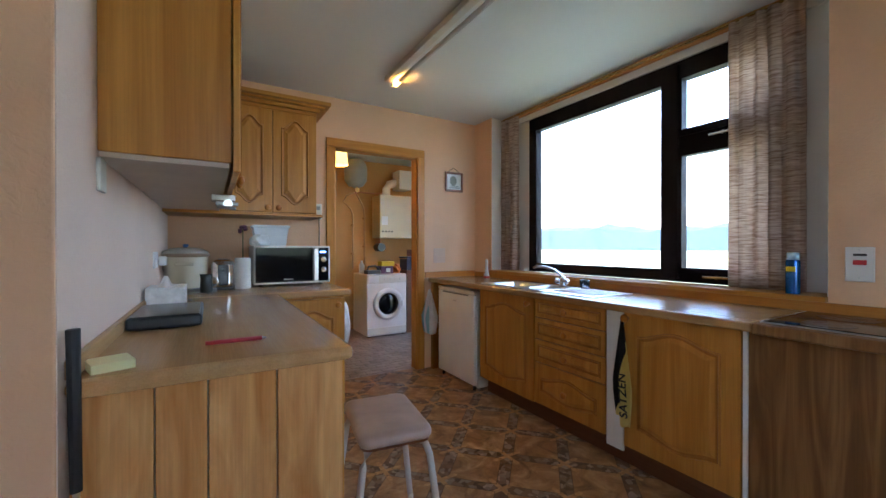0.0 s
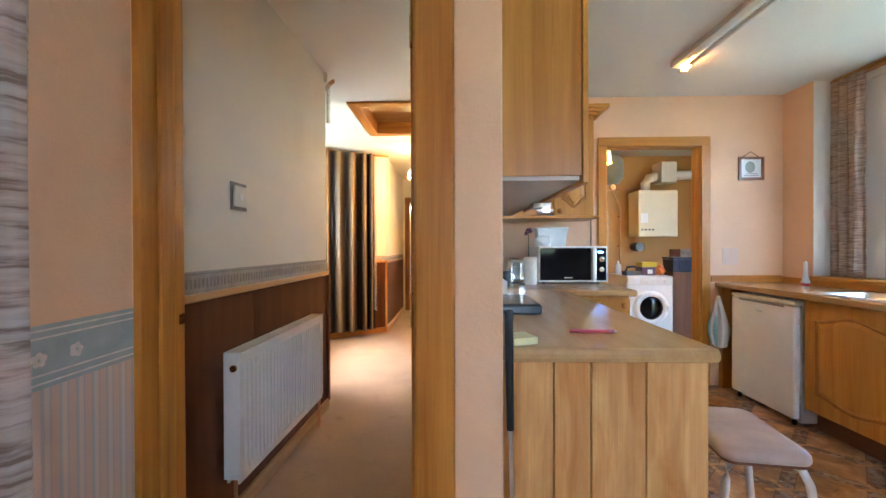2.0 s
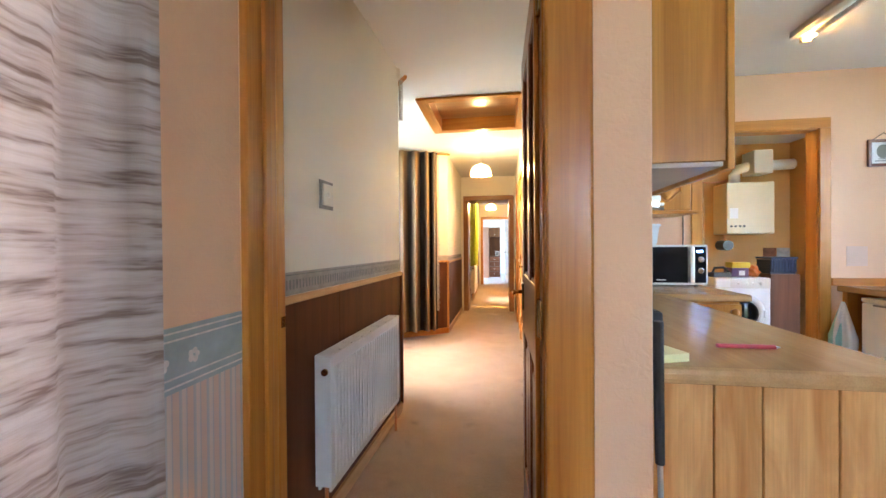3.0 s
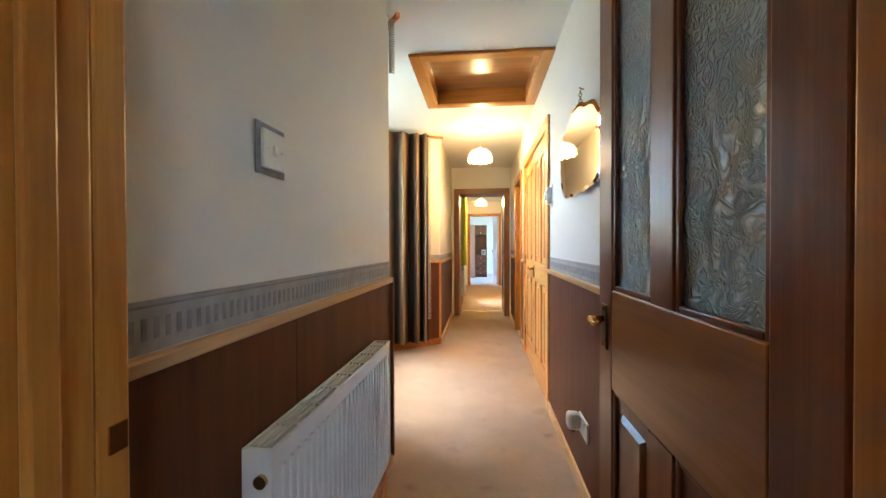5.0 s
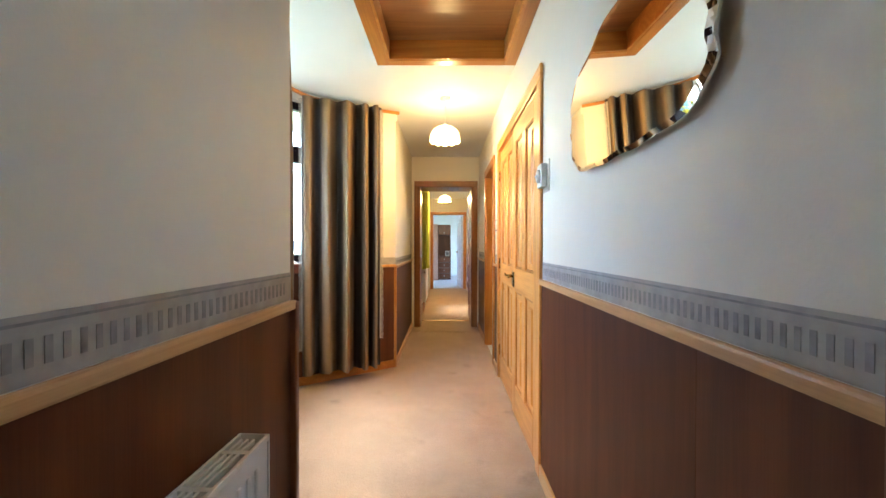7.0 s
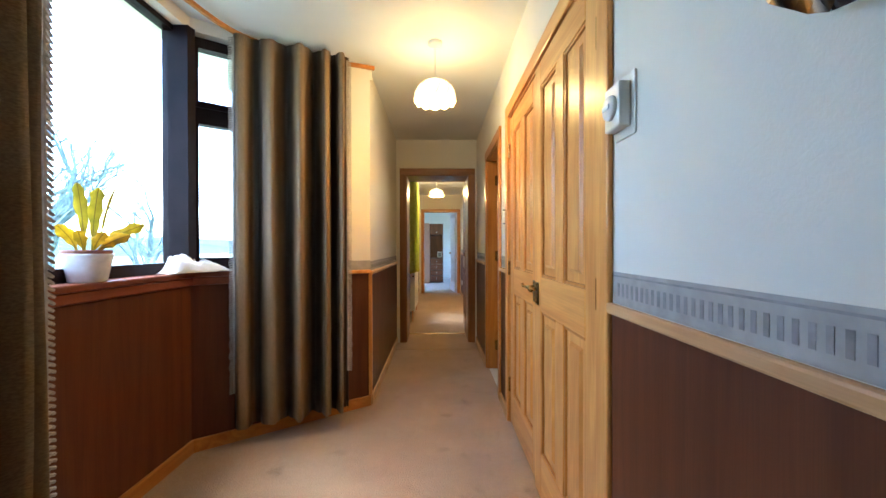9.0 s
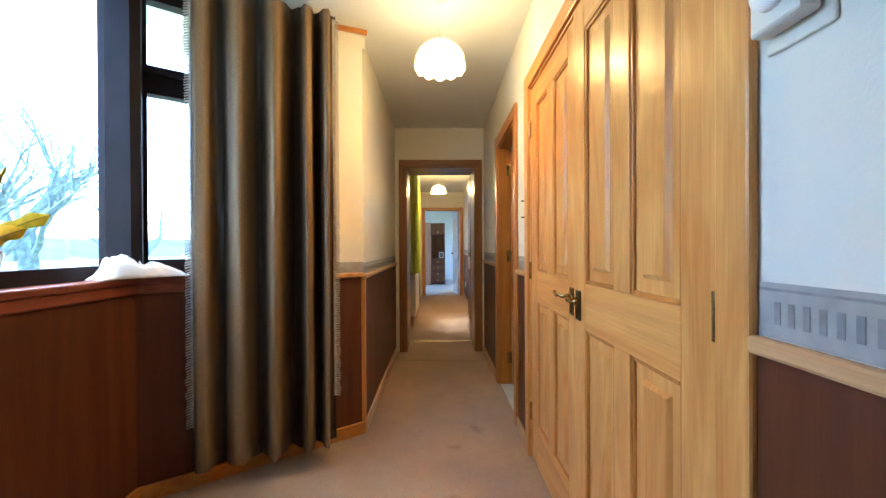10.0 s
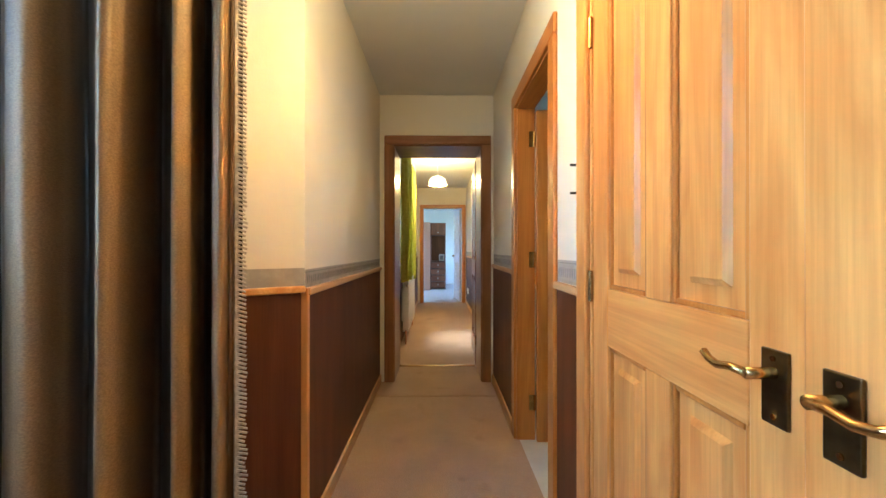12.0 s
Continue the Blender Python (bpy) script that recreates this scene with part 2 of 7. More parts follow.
VENEER = wood("sapele_veneer_panel", (0.086, 0.022, 0.006), (0.148, 0.042, 0.012), 2, 0.5, 0.6, 0.0, 0.1, 1.0, 0.28)
BROWNCAB = wood("brown_cabinet_wood", (0.12, 0.05, 0.028), (0.20, 0.085, 0.045), 2, 0.4)
WORKTOP = wood("oak_laminate_worktop", (0.47, 0.265, 0.105), (0.55, 0.33, 0.14), 1, 0.26, 0.5, 0.3, 0.1, 1.0, 0.5)
WORKTOP_X = wood("oak_laminate_worktop_return", (0.47, 0.265, 0.105), (0.55, 0.33, 0.14), 0, 0.26, 0.5, 0.3, 0.1, 1.0, 0.5)
OAKPANEL = wood("brown_oak_end_panel", (0.19, 0.085, 0.028), (0.33, 0.165, 0.06), 2, 0.45, 0.6, 0.1, 0.5, 1.6)
PLINTH = wood("brown_plinth", (0.14, 0.055, 0.025), (0.22, 0.09, 0.042), 1, 0.4)
PVC = plain("dark_brown_window_frame", (0.016, 0.009, 0.011), 0.5, 0, 0.2)
REDSILL = wood("mahogany_sill", (0.18, 0.045, 0.022), (0.27, 0.075, 0.035), 1, 0.32, 1.0, 0.3)
WHITE = plain("white_enamel", (0.78, 0.77, 0.75), 0.28, 0, 0.03)
OFFWHITE = plain("offwhite_plastic", (0.70, 0.67, 0.60), 0.4, 0, 0.04)
RADWHITE = plain("radiator_white", (0.76, 0.72, 0.66), 0.35, 0, 0.03)
CHROME = plain("chrome", (0.75, 0.75, 0.76), 0.12, 1.0, 0.03)
DULLSTEEL = plain("dull_plated_steel", (0.42, 0.41, 0.40), 0.42, 1.0, 0.12, 30)
STEEL = plain("brushed_steel", (0.62, 0.62, 0.62), 0.28, 1.0, 0.05)
BRASS = plain("aged_brass", (0.52, 0.34, 0.12), 0.25, 1.0, 0.15, 30)
COPPER = plain("copper_pipe", (0.70, 0.33, 0.18), 0.3, 1.0, 0.12)
BLACK = plain("black_plastic", (0.012, 0.012, 0.013), 0.3, 0, 0.1)
BLACKGLOSS = plain("black_glass", (0.006, 0.006, 0.007), 0.06, 0, 0.05)
for m_, level in ((BLACKGLOSS, 0.2), (PVC, 0.12)):
    m_.node_tree.nodes["Principled BSDF"].inputs["Specular IOR Level"].default_value = level
GREY = plain("grey_plastic", (0.22, 0.22, 0.22), 0.45)
GLASS = glass_mat("window_glass")
OBSCURE = glass_mat("patterned_obscure_glass", 0.07, 0.6, (0.66, 0.88, 0.97))
MIRROR = plain("silvered_mirror", (0.88, 0.88, 0.87), 0.015, 1.0, 0.01)
SLUB = striped_cloth("slub_weave_curtain", [(0.30, (0.34, 0.21, 0.15)), (0.46, (0.58, 0.44, 0.35)), (0.64, (0.78, 0.66, 0.56))], 2, 150, 0.62, 0.85, 2.0)
SLUB_PALE = striped_cloth("pale_slub_curtain", [(0.34, (0.26, 0.18, 0.14)), (0.46, (0.48, 0.38, 0.32)), (0.62, (0.58, 0.48, 0.42))], 2, 75, 0.5, 0.85, 1.2)
GREENCLOTH = striped_cloth("green_curtain", [(0.3, (0.42, 0.40, 0.03)), (0.7, (0.52, 0.50, 0.06))], 2, 20, 0.35)
BORDER = plain("grey_border_paper", (0.37, 0.335, 0.30), 0.6, 0, 0.1, 25)
BORDER_DARK = plain("grey_border_print", (0.25, 0.235, 0.225), 0.6, 0, 0.15, 40)
TEAL_PAPER = plain("teal_border_paper", (0.36, 0.41, 0.40), 0.6, 0, 0.1, 18)
FLOWER = plain("border_flower_print", (0.70, 0.63, 0.57), 0.6, 0, 0.1, 60)
SHADE = glow("lit_glass_shade", (1.0, 0.80, 0.42), 0.10)
UTILSHADE = glow("lit_fabric_shade", (1.0, 0.66, 0.16), 0.16)


# ---- building helpers ----
ROOTS = {}


def thing(name, at, label, category, group="", kind=""):
    ob = new(name)
    ob.empty_display_size = 0.1
    ob.location = at
    ROOTS[ob.name] = Vector(at)
    return tagged(ob, label, category, group, kind)


def to_mesh(name, bm, material):
    me = bpy.data.meshes.new(name)
    bmesh.ops.recalc_face_normals(bm, faces=bm.faces)
    bm.to_mesh(me)
    bm.free()
    for k in material if isinstance(material, (list, tuple)) else (material,):
        me.materials.append(k)
    return me


def part(name, bm, material, parent=None, label="", smooth=False):
    """One mesh, given in world metres, under a thing or a part."""
    me = to_mesh(name, bm, material)
    if smooth:
        for p in me.polygons:
            p.use_smooth = True
    ob = new(name, me)
    if parent is not None:
        ob.parent = parent
        if parent.name in ROOTS:
            ob.matrix_parent_inverse = Matrix.Translation(-ROOTS[parent.name])
    return tagged(ob, label)


def box(x0, y0, z0, x1, y1, z1, bevel=0.0, bm=None):
    """A box between two corners, added to bm."""
    own = bmesh.new()
    bmesh.ops.create_cube(own, size=1)
    bmesh.ops.transform(own, verts=own.verts, matrix=Matrix.Translation(((x0 + x1) / 2, (y0 + y1) / 2, (z0 + z1) / 2)) @ Matrix.Diagonal((abs(x1 - x0), abs(y1 - y0), abs(z1 - z0), 1)))
    if bevel:
        bmesh.ops.bevel(own, geom=list(own.edges), offset=bevel, segments=2, affect="EDGES", profile=0.5)
    return join(bm, own)


def join(bm, own):
    if bm is None:
        return own
    me = bpy.data.meshes.new("tmp")
    own.to_mesh(me)
    own.free()
    bm.from_mesh(me)
    bpy.data.meshes.remove(me)
    return bm


def prism(points, z0, z1, bm=None):
    """An upright prism over a plan outline."""
    bm = bm or bmesh.new()
    lo = [bm.verts.new((x, y, z0)) for x, y in points]
    hi = [bm.verts.new((x, y, z1)) for x, y in points]
    bm.faces.new(lo[::-1])
    bm.faces.new(hi)
    for k in range(len(points)):
        j = (k + 1) % len(points)
        bm.faces.new((lo[k], lo[j], hi[j], hi[k]))
    return bm


def rod(a, b, r, bm=None, seg=12, r2=None):
    """A round bar from a to b."""
    own = bmesh.new()
    a, b = Vector(a), Vector(b)
    bmesh.ops.create_cone(own, cap_ends=True, segments=seg, radius1=r, radius2=r if r2 is None else r2, depth=(b - a).length)
    bmesh.ops.transform(own, verts=own.verts, matrix=Matrix.Translation((a + b) / 2) @ (b - a).to_track_quat("Z", "Y").to_matrix().to_4x4())
    return join(bm, own)


def tube(points, r, bm=None, seg=10):
    """A bent round pipe through points."""
    bm = bm or bmesh.new()
    pts = [Vector(p) for p in points]
    rings = []
    up = Vector((0.31, 0.17, 0.93))
    for k, p in enumerate(pts):
        d = (pts[min(k + 1, len(pts) - 1)] - pts[max(k - 1, 0)]).normalized()
        u = d.cross(up).normalized()
        v = d.cross(u)
        rings.append([bm.verts.new(p + r * (math.cos(2 * math.pi * s / seg) * u + math.sin(2 * math.pi * s / seg) * v)) for s in range(seg)])
    for a, b in zip(rings, rings[1:]):
        for s in range(seg):
            bm.faces.new((a[s], a[(s + 1) % seg], b[(s + 1) % seg], b[s]))
    bm.faces.new(rings[0][::-1])
    bm.faces.new(rings[-1])
    return bm


def arc(centre, u, v, r, a0, a1, n=8):
    c, u, v = Vector(centre), Vector(u), Vector(v)
    return [c + r * (math.cos(radians(a0 + (a1 - a0) * k / n)) * u + math.sin(radians(a0 + (a1 - a0) * k / n)) * v) for k in range(n + 1)]


def lathe(profile, at, bm=None, seg=24, wave=0.0, waves=0):
    """A turned shape: profile of (radius, height) pairs round an upright axis."""
    bm = bm or bmesh.new()
    rings = []
    for k, (r, z) in enumerate(profile):
        f = k / max(1, len(profile) - 1)
        ring = []
        for s in range(seg):
            a = 2 * math.pi * s / seg
            rr = r * (1 + wave * (1 - f) * math.cos(waves * a))
            ring.append(bm.verts.new((at[0] + rr * math.cos(a), at[1] + rr * math.sin(a), at[2] + z)))
        rings.append(ring)
    for a, b in zip(rings, rings[1:]):
        for s in range(seg):
            bm.faces.new((a[s], a[(s + 1) % seg], b[(s + 1) % seg], b[s]))
    bm.faces.new(rings[0][::-1])
    bm.faces.new(rings[-1])
    return bm


def turned(bm, m):
    bmesh.ops.transform(bm, verts=bm.verts, matrix=m)
    return bm


def setting(name, label, category):
    return thing(name, (0, 0, 0), label, category, kind="structure")


# ---- the plan ----
CEIL_Z = 2.40
HALL_L, HALL_R = -1.0, -0.053
KIT_L, KIT_R, KIT_BACK = 0.044, 2.632, 3.308
PART_Y0, PART_Y1 = 1.06, 1.19
BAY = [(-1.0, 2.80), (-1.88, 3.40), (-1.88, 4.68), (-1.005, 5.317)]
HALL_L0 = (-1.045, 1.10)
DOOR_Y0, DOOR_Y1 = 7.126, 7.56

# floors
fl = setting("floor", "patterned brown parquet-print vinyl and beige carpet floor", "floor")
part("kitchen_vinyl", box(-1.0, -2.4, -0.05, 3.0, 3.36, 0.0), VINYL, fl, "brown parquet-print sheet vinyl")
part("utility_vinyl", box(0.95, 3.36, -0.05, 3.3, 5.7, 0.0), STONEV, fl, "grey stone-print vinyl")
part("hall_carpet", prism([(-1.17, 1.12), (-0.04, 1.12), (-0.04, 6.80), (-1.015, 6.80), (-1.015, 5.32), (-1.89, 4.69), (-1.89, 3.39), (-1.01, 2.79)], -0.03, 0.004), CARPET, fl, "worn beige carpet")
part("hall_carpet_end", box(-1.01, 6.805, -0.03, -0.04, 7.555, 0.006, 0.002), CARPET, fl, "worn beige carpet")
part("corridor_carpet", box(-1.04, 7.565, -0.03, 0.06, 12.05, 0.004), CARPET, fl, "worn beige carpet")
part("far_room_carpet", box(-2.5, 12.05, -0.03, 1.6, 16.5, 0.004), plain("pale_carpet", (0.42, 0.38, 0.36), 0.95, 0, 0.1, 40, 0.4, 200), fl, "pale carpet")
part("side_room_floor", box(-0.04, 5.0, -0.03, 0.93, 7.2, 0.002, 0, box(0.93, 5.73, -0.03, 2.0, 7.2, 0.002)), plain("pale_side_floor", (0.62, 0.58, 0.52), 0.5), fl, "pale sheet floor")
tagged(part("threshold_strip", box(-0.90, 7.545, 0.0, -0.17, 7.585, 0.014, 0.004), BRASS), "narrow brass carpet threshold strip in the doorway", "threshold strip", kind="structure")

# ceilings
bmc = box(-1.2, -2.5, CEIL_Z, 3.0, 1.14, CEIL_Z + 0.1)
box(0.02, 1.14, CEIL_Z, 3.0, 3.34, CEIL_Z + 0.1, 0, bmc)
box(0.9, 3.34, CEIL_Z, 3.35, 4.94, CEIL_Z + 0.1, 0, bmc)
box(2.0505, 4.94, CEIL_Z - 0.02, 3.35, 5.8, CEIL_Z + 0.1, 0, bmc)
ceil_k = part("ceiling", bmc, CEIL)
tagged(ceil_k, "white painted kitchen ceiling", "ceiling", kind="structure")
HX0, HX1, HY0, HY1 = -0.915, -0.13, 3.40, 4.22
bmc = bmesh.new()
box(-2.2, 1.14, CEIL_Z, HX0, 7.3, CEIL_Z + 0.1, 0, bmc)
box(HX1, 1.14, CEIL_Z, 0.02, 7.3, CEIL_Z + 0.1, 0, bmc)
box(HX0, 1.14, CEIL_Z, HX1, HY0, CEIL_Z + 0.1, 0, bmc)
box(HX0, HY1, CEIL_Z, HX1, 7.3, CEIL_Z + 0.1, 0, bmc)
tagged(part("ceiling", bmc, CEIL), "white painted hall ceiling with a hatch opening", "ceiling", kind="structure")
tagged(part("ceiling", box(-1.2, 7.3, CEIL_Z, 0.2, 12.1, CEIL_Z + 0.1), CEIL), "white painted corridor ceiling", "ceiling", kind="structure")
tagged(part("ceiling", box(-2.6, 12.1, CEIL_Z, 1.7, 16.6, CEIL_Z + 0.1), CEIL), "white painted ceiling of the far room", "ceiling", kind="structure")
tagged(part("ceiling", box(0.055, 4.94, 2.38, 2.05, 7.3, 2.44), CEIL), "white painted ceiling of the side room", "ceiling", kind="structure")


def wall(name, label, bm, mat):
    w = setting(name, label, "wall")
    part("plaster", bm, mat, w)
    return w


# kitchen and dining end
W = wall("wall_kitchen_left", "peach papered partition wall beside the worktop", box(KIT_L - 0.034, PART_Y0 + 0.004, 0, KIT_L, KIT_BACK + 0.1, CEIL_Z), LIT_PEACH)
part("pillar_end", box(-0.085, PART_Y0 - 0.002, 0, KIT_L - 0.0015, PART_Y0 + 0.05, CEIL_Z, 0.004, box(-0.085, PART_Y0 + 0.05, 0, KIT_L - 0.0345, PART_Y1, CEIL_Z)), PEACH, W, "peach embossed wallpaper")
bm = box(KIT_L, KIT_BACK, 0, 1.17, KIT_BACK + 0.1, CEIL_Z)
box(1.17, KIT_BACK, 2.01, 1.98, KIT_BACK + 0.1, CEIL_Z, 0, bm)
box(1.98, KIT_BACK, 0, KIT_R + 0.3, KIT_BACK + 0.1, CEIL_Z, 0, bm)
wall("wall_kitchen_back", "peach papered kitchen wall with a doorway", bm, PEACH)
WIN_Y0, WIN_Y1, REC_Y0, REC_Y1 = 0.78, 2.72, 0.645, 3.04
bm = box(KIT_R, -2.4, 0, KIT_R + 0.3, REC_Y0, CEIL_Z)
box(KIT_R, REC_Y1, 0, KIT_R + 0.3, KIT_BACK, CEIL_Z, 0, bm)
box(KIT_R, REC_Y0, 0, KIT_R + 0.3, REC_Y1, 0.90, 0, bm)
W = wall("wall_kitchen_window", "peach papered outer wall with a wide window recess", bm, PEACH)
bm = box(KIT_R + 0.19, WIN_Y1, 0.90, KIT_R + 0.29, REC_Y1, CEIL_Z)
box(KIT_R + 0.19, REC_Y0, 0.90, KIT_R + 0.29, WIN_Y0, CEIL_Z, 0, bm)
box(KIT_R + 0.17, REC_Y0, 2.315, KIT_R + 0.29, REC_Y1, CEIL_Z, 0, bm)
box(KIT_R + 0.004, REC_Y1 - 0.004, 0.93, KIT_R + 0.19, REC_Y1, CEIL_Z, 0, bm)
box(KIT_R + 0.004, REC_Y0, 0.93, KIT_R + 0.19, REC_Y0 + 0.004, CEIL_Z, 0, bm)
part("window_reveal", bm, WHITE_WALL, W, "white painted reveal")

# dining end: left wall with a curtained window, back and side walls
LW = -0.96
bm = box(LW - 0.25, -2.4, 0, LW, -0.25, CEIL_Z)
box(LW - 0.25, 0.52, 0, LW, PART_Y0, CEIL_Z, 0, bm)
box(LW - 0.25, -0.25, 0, LW, 0.52, 0.95, 0, bm)
box(LW - 0.25, -0.25, 2.25, LW, 0.52, CEIL_Z, 0, bm)
W = wall("wall_dining_left", "peach papered dining wall with floral border and striped paper below", bm, PEACH)


def stripes_mat():
    m, nt, b = base("striped_lower_wallpaper")
    sep = nt.nodes.new("ShaderNodeSeparateXYZ")
    nt.links.new(coords(nt), sep.inputs[0])
    s = math_node(nt, "FRACT", math_node(nt, "MULTIPLY", sep.outputs[1], 26.0))
    c = ramp(nt, s, [(0.0, (0.62, 0.44, 0.34)), (0.3, (0.62, 0.44, 0.34)), (0.34, (0.44, 0.42, 0.40)), (0.5, (0.50, 0.46, 0.42)), (0.56, (0.66, 0.52, 0.42)), (0.8, (0.60, 0.50, 0.43)), (0.84, (0.42, 0.40, 0.39)), (0.92, (0.62, 0.44, 0.34))])
    nt.links.new(c, b.inputs["Base Color"])
    b.inputs["Roughness"].default_value = 0.65
    return m


part("striped_paper", box(LW, -2.39, 0.10, LW + 0.003, PART_Y0 - 0.002, 0.86), stripes_mat(), W, "peach and grey striped wallpaper")
border = part("border_paper", box(LW, -2.39, 0.86, LW + 0.004, PART_Y0 - 0.002, 0.995), TEAL_PAPER, W, "grey-green border with pale flowers")
bm = bmesh.new()
for z in (0.870, 0.982, 0.888, 0.966):
    box(LW + 0.004, -2.38, z, LW + 0.0048, PART_Y0 - 0.003, z + 0.004, 0, bm)
rng = random.Random(4)
for k in range(40):
    yy, zz = -2.3 + k * 0.082, 0.927 + rng.uniform(-0.022, 0.02)
    for j in range(5):
        a = 2 * math.pi * j / 5 + k
        own = bmesh.new()
        bmesh.ops.create_circle(own, cap_ends=True, segments=8, radius=0.0065 + 0.002 * rng.random())
        join(bm, turned(own, Matrix.Translation((LW + 0.0047, yy + 0.010 * math.cos(a), zz + 0.010 * math.sin(a))) @ pose(0, 0, 0, 0, 90, 0)))
part("border_flowers", bm, FLOWER, border, "pale printed flowers")
part("skirting", box(LW, -2.39, 0, LW + 0.018, PART_Y0 - 0.003, 0.10, 0.004), ARCH_Y, W, "varnished skirting board")
# back wall, never in view; its window is added to let in fill daylight
bm = box(LW - 0.25, -2.5, 0, 0.4, -2.4, CEIL_Z)
box(2.1, -2.5, 0, 3.0, -2.4, CEIL_Z, 0, bm)
box(0.4, -2.5, 0, 2.1, -2.4, 0.95, 0, bm)
box(0.4, -2.5, 2.15, 2.1, -2.4, CEIL_Z, 0, bm)
wall("wall_dining_back", "plain peach wall with an added window closing the dining end", bm, PEACH)
w = setting("window_dining_back", "unseen dark framed window added to light the dining end", "window")
fr = box(0.4, -2.48, 0.95, 2.1, -2.42, 1.01)
box(0.4, -2.48, 2.09, 2.1, -2.42, 2.15, 0, fr)
for x in (0.4, 1.22, 2.04):
    box(x, -2.48, 1.01, x + 0.06, -2.42, 2.09, 0, fr)
part("window_frame", fr, PVC, w)
part("pane", box(0.42, -2.453, 0.98, 2.08, -2.447, 2.12), GLASS, w).visible_shadow = False

# partition with the doorway to the hall
JL, JR, HEAD = -0.936, -0.195, 1.985
bm = box(LW - 0.25, PART_Y0, 0, JL - 0.02, PART_Y1, CEIL_Z)
box(JL - 0.02, PART_Y0, HEAD + 0.03, -0.085, PART_Y1, CEIL_Z, 0, bm)
W = wall("wall_partition", "peach papered partition with the hall doorway", bm, PEACH)


def doorframe(name, label, axis, a0, a1, b0, b1, head, width, near=True, far=True, thick=0.018, mats=(ARCH, ARCH_X)):
    """Lining and architraves. axis 'y': wall runs along x, opening a0..a1 in x, wall faces b0..b1 in y."""
    d = setting(name, label, "door frame")

    def put(n, u0, v0, z0, u1, v1, z1, mat, bev=0.004, under=None):
        c = (u0, v0, z0, u1, v1, z1) if axis == "y" else (v0, u0, z0, v1, u1, z1)
        return part(n, box(*c, bev), mat, under or d)

    put("jamb", a0 - 0.022, b0 - 0.002, 0, a0, b1 + 0.002, head, mats[0])
    put("jamb", a1, b0 - 0.002, 0, a1 + 0.022, b1 + 0.002, head, mats[0])
    put("head", a0 - 0.022, b0 - 0.002, head, a1 + 0.022, b1 + 0.002, head + 0.022, mats[1])
    for on, v0, v1 in ((near, b0 - thick, b0), (far, b1, b1 + thick)):
        if on:
            put("architrave", a0 - width, v0, 0, a0 - 0.008, v1, head + 0.008, mats[0], 0.006)
            put("architrave", a1 + 0.008, v0, 0, a1 + width, v1, head + 0.008, mats[0], 0.006)
            put("architrave", a0 - width, v0, head + 0.008, a1 + width, v1, head + width, mats[1], 0.006)
    return d, put


d, put = doorframe("door_frame_hall", "varnished pine door lining in the partition to the hall", "y", JL, JR, PART_Y0, PART_Y1, HEAD, 0.0, False, False)
put("architrave", JR + 0.004, PART_Y0 - 0.02, 0, -0.084, PART_Y0, HEAD + 0.07, ARCH, 0.008)
put("architrave", JL - 0.014, PART_Y0 - 0.02, HEAD + 0.006, JR + 0.004, PART_Y0, HEAD + 0.07, ARCH_X, 0.008)
put("jamb", JL - 0.022, PART_Y1 + 0.003, 0, JL - 0.001, PART_Y1 + 0.045, HEAD, ARCH)
put("stop_bead", JL, 1.12, 0, JL + 0.012, 1.15, HEAD, ARCH)
put("stop_bead", JR - 0.012, 1.12, 0, JR, 1.15, HEAD, ARCH)
put("strike_plate", JL - 0.0005, 1.206, 0.92, JL + 0.002, 1.228, 0.952, BRASS, 0)

# hall walls
W_HL = wall("wall_hall_left", "cream painted hall wall above sapele wainscot and grey border", prism([HALL_L0, (HALL_L, 2.80), (HALL_L - 0.14, 2.80), (HALL_L0[0] - 0.14, HALL_L0[1])], 0, CEIL_Z), CREAM)
bm = box(HALL_R, PART_Y1, 0, KIT_L - 0.034, 3.62, CEIL_Z)
box(HALL_R, 3.62, 1.975, KIT_L - 0.034, 5.03, CEIL_Z, 0, bm)
box(HALL_R, 5.03, 0, KIT_L - 0.034, 5.10, CEIL_Z, 0, bm)
W_HR = wall("wall_hall_right", "cream painted hall wall above sapele wainscot, with doors", bm, CREAM)
bm = box(HALL_R, 5.10, 0, 0.05, 5.42, CEIL_Z)
box(HALL_R, 5.42, 1.99, 0.05, 6.15, CEIL_Z, 0, bm)
box(HALL_R, 6.15, 0, 0.05, DOOR_Y0, CEIL_Z, 0, bm)
W_HR2 = wall("wall_hall_right", "cream painted hall wall with an open doorway", bm, CREAM)
W_HL2 = wall("wall_hall_left", "cream painted hall wall past the bay above sapele wainscot", prism([(-1.005, 5.317), (-1.005, DOOR_Y0), (-1.14, DOOR_Y0), (-1.14, 5.36)], 0, CEIL_Z), CREAM)
bm = box(-1.14, DOOR_Y0, 0, -0.90, DOOR_Y1, CEIL_Z)
box(-0.90, DOOR_Y0, 2.0, -0.14, DOOR_Y1, CEIL_Z, 0, bm)
box(-0.14, DOOR_Y0, 0, 0.05, DOOR_Y1, CEIL_Z, 0, bm)
W_END = wall("wall_hall_end", "cream painted end wall with a doorway", bm, CREAM)
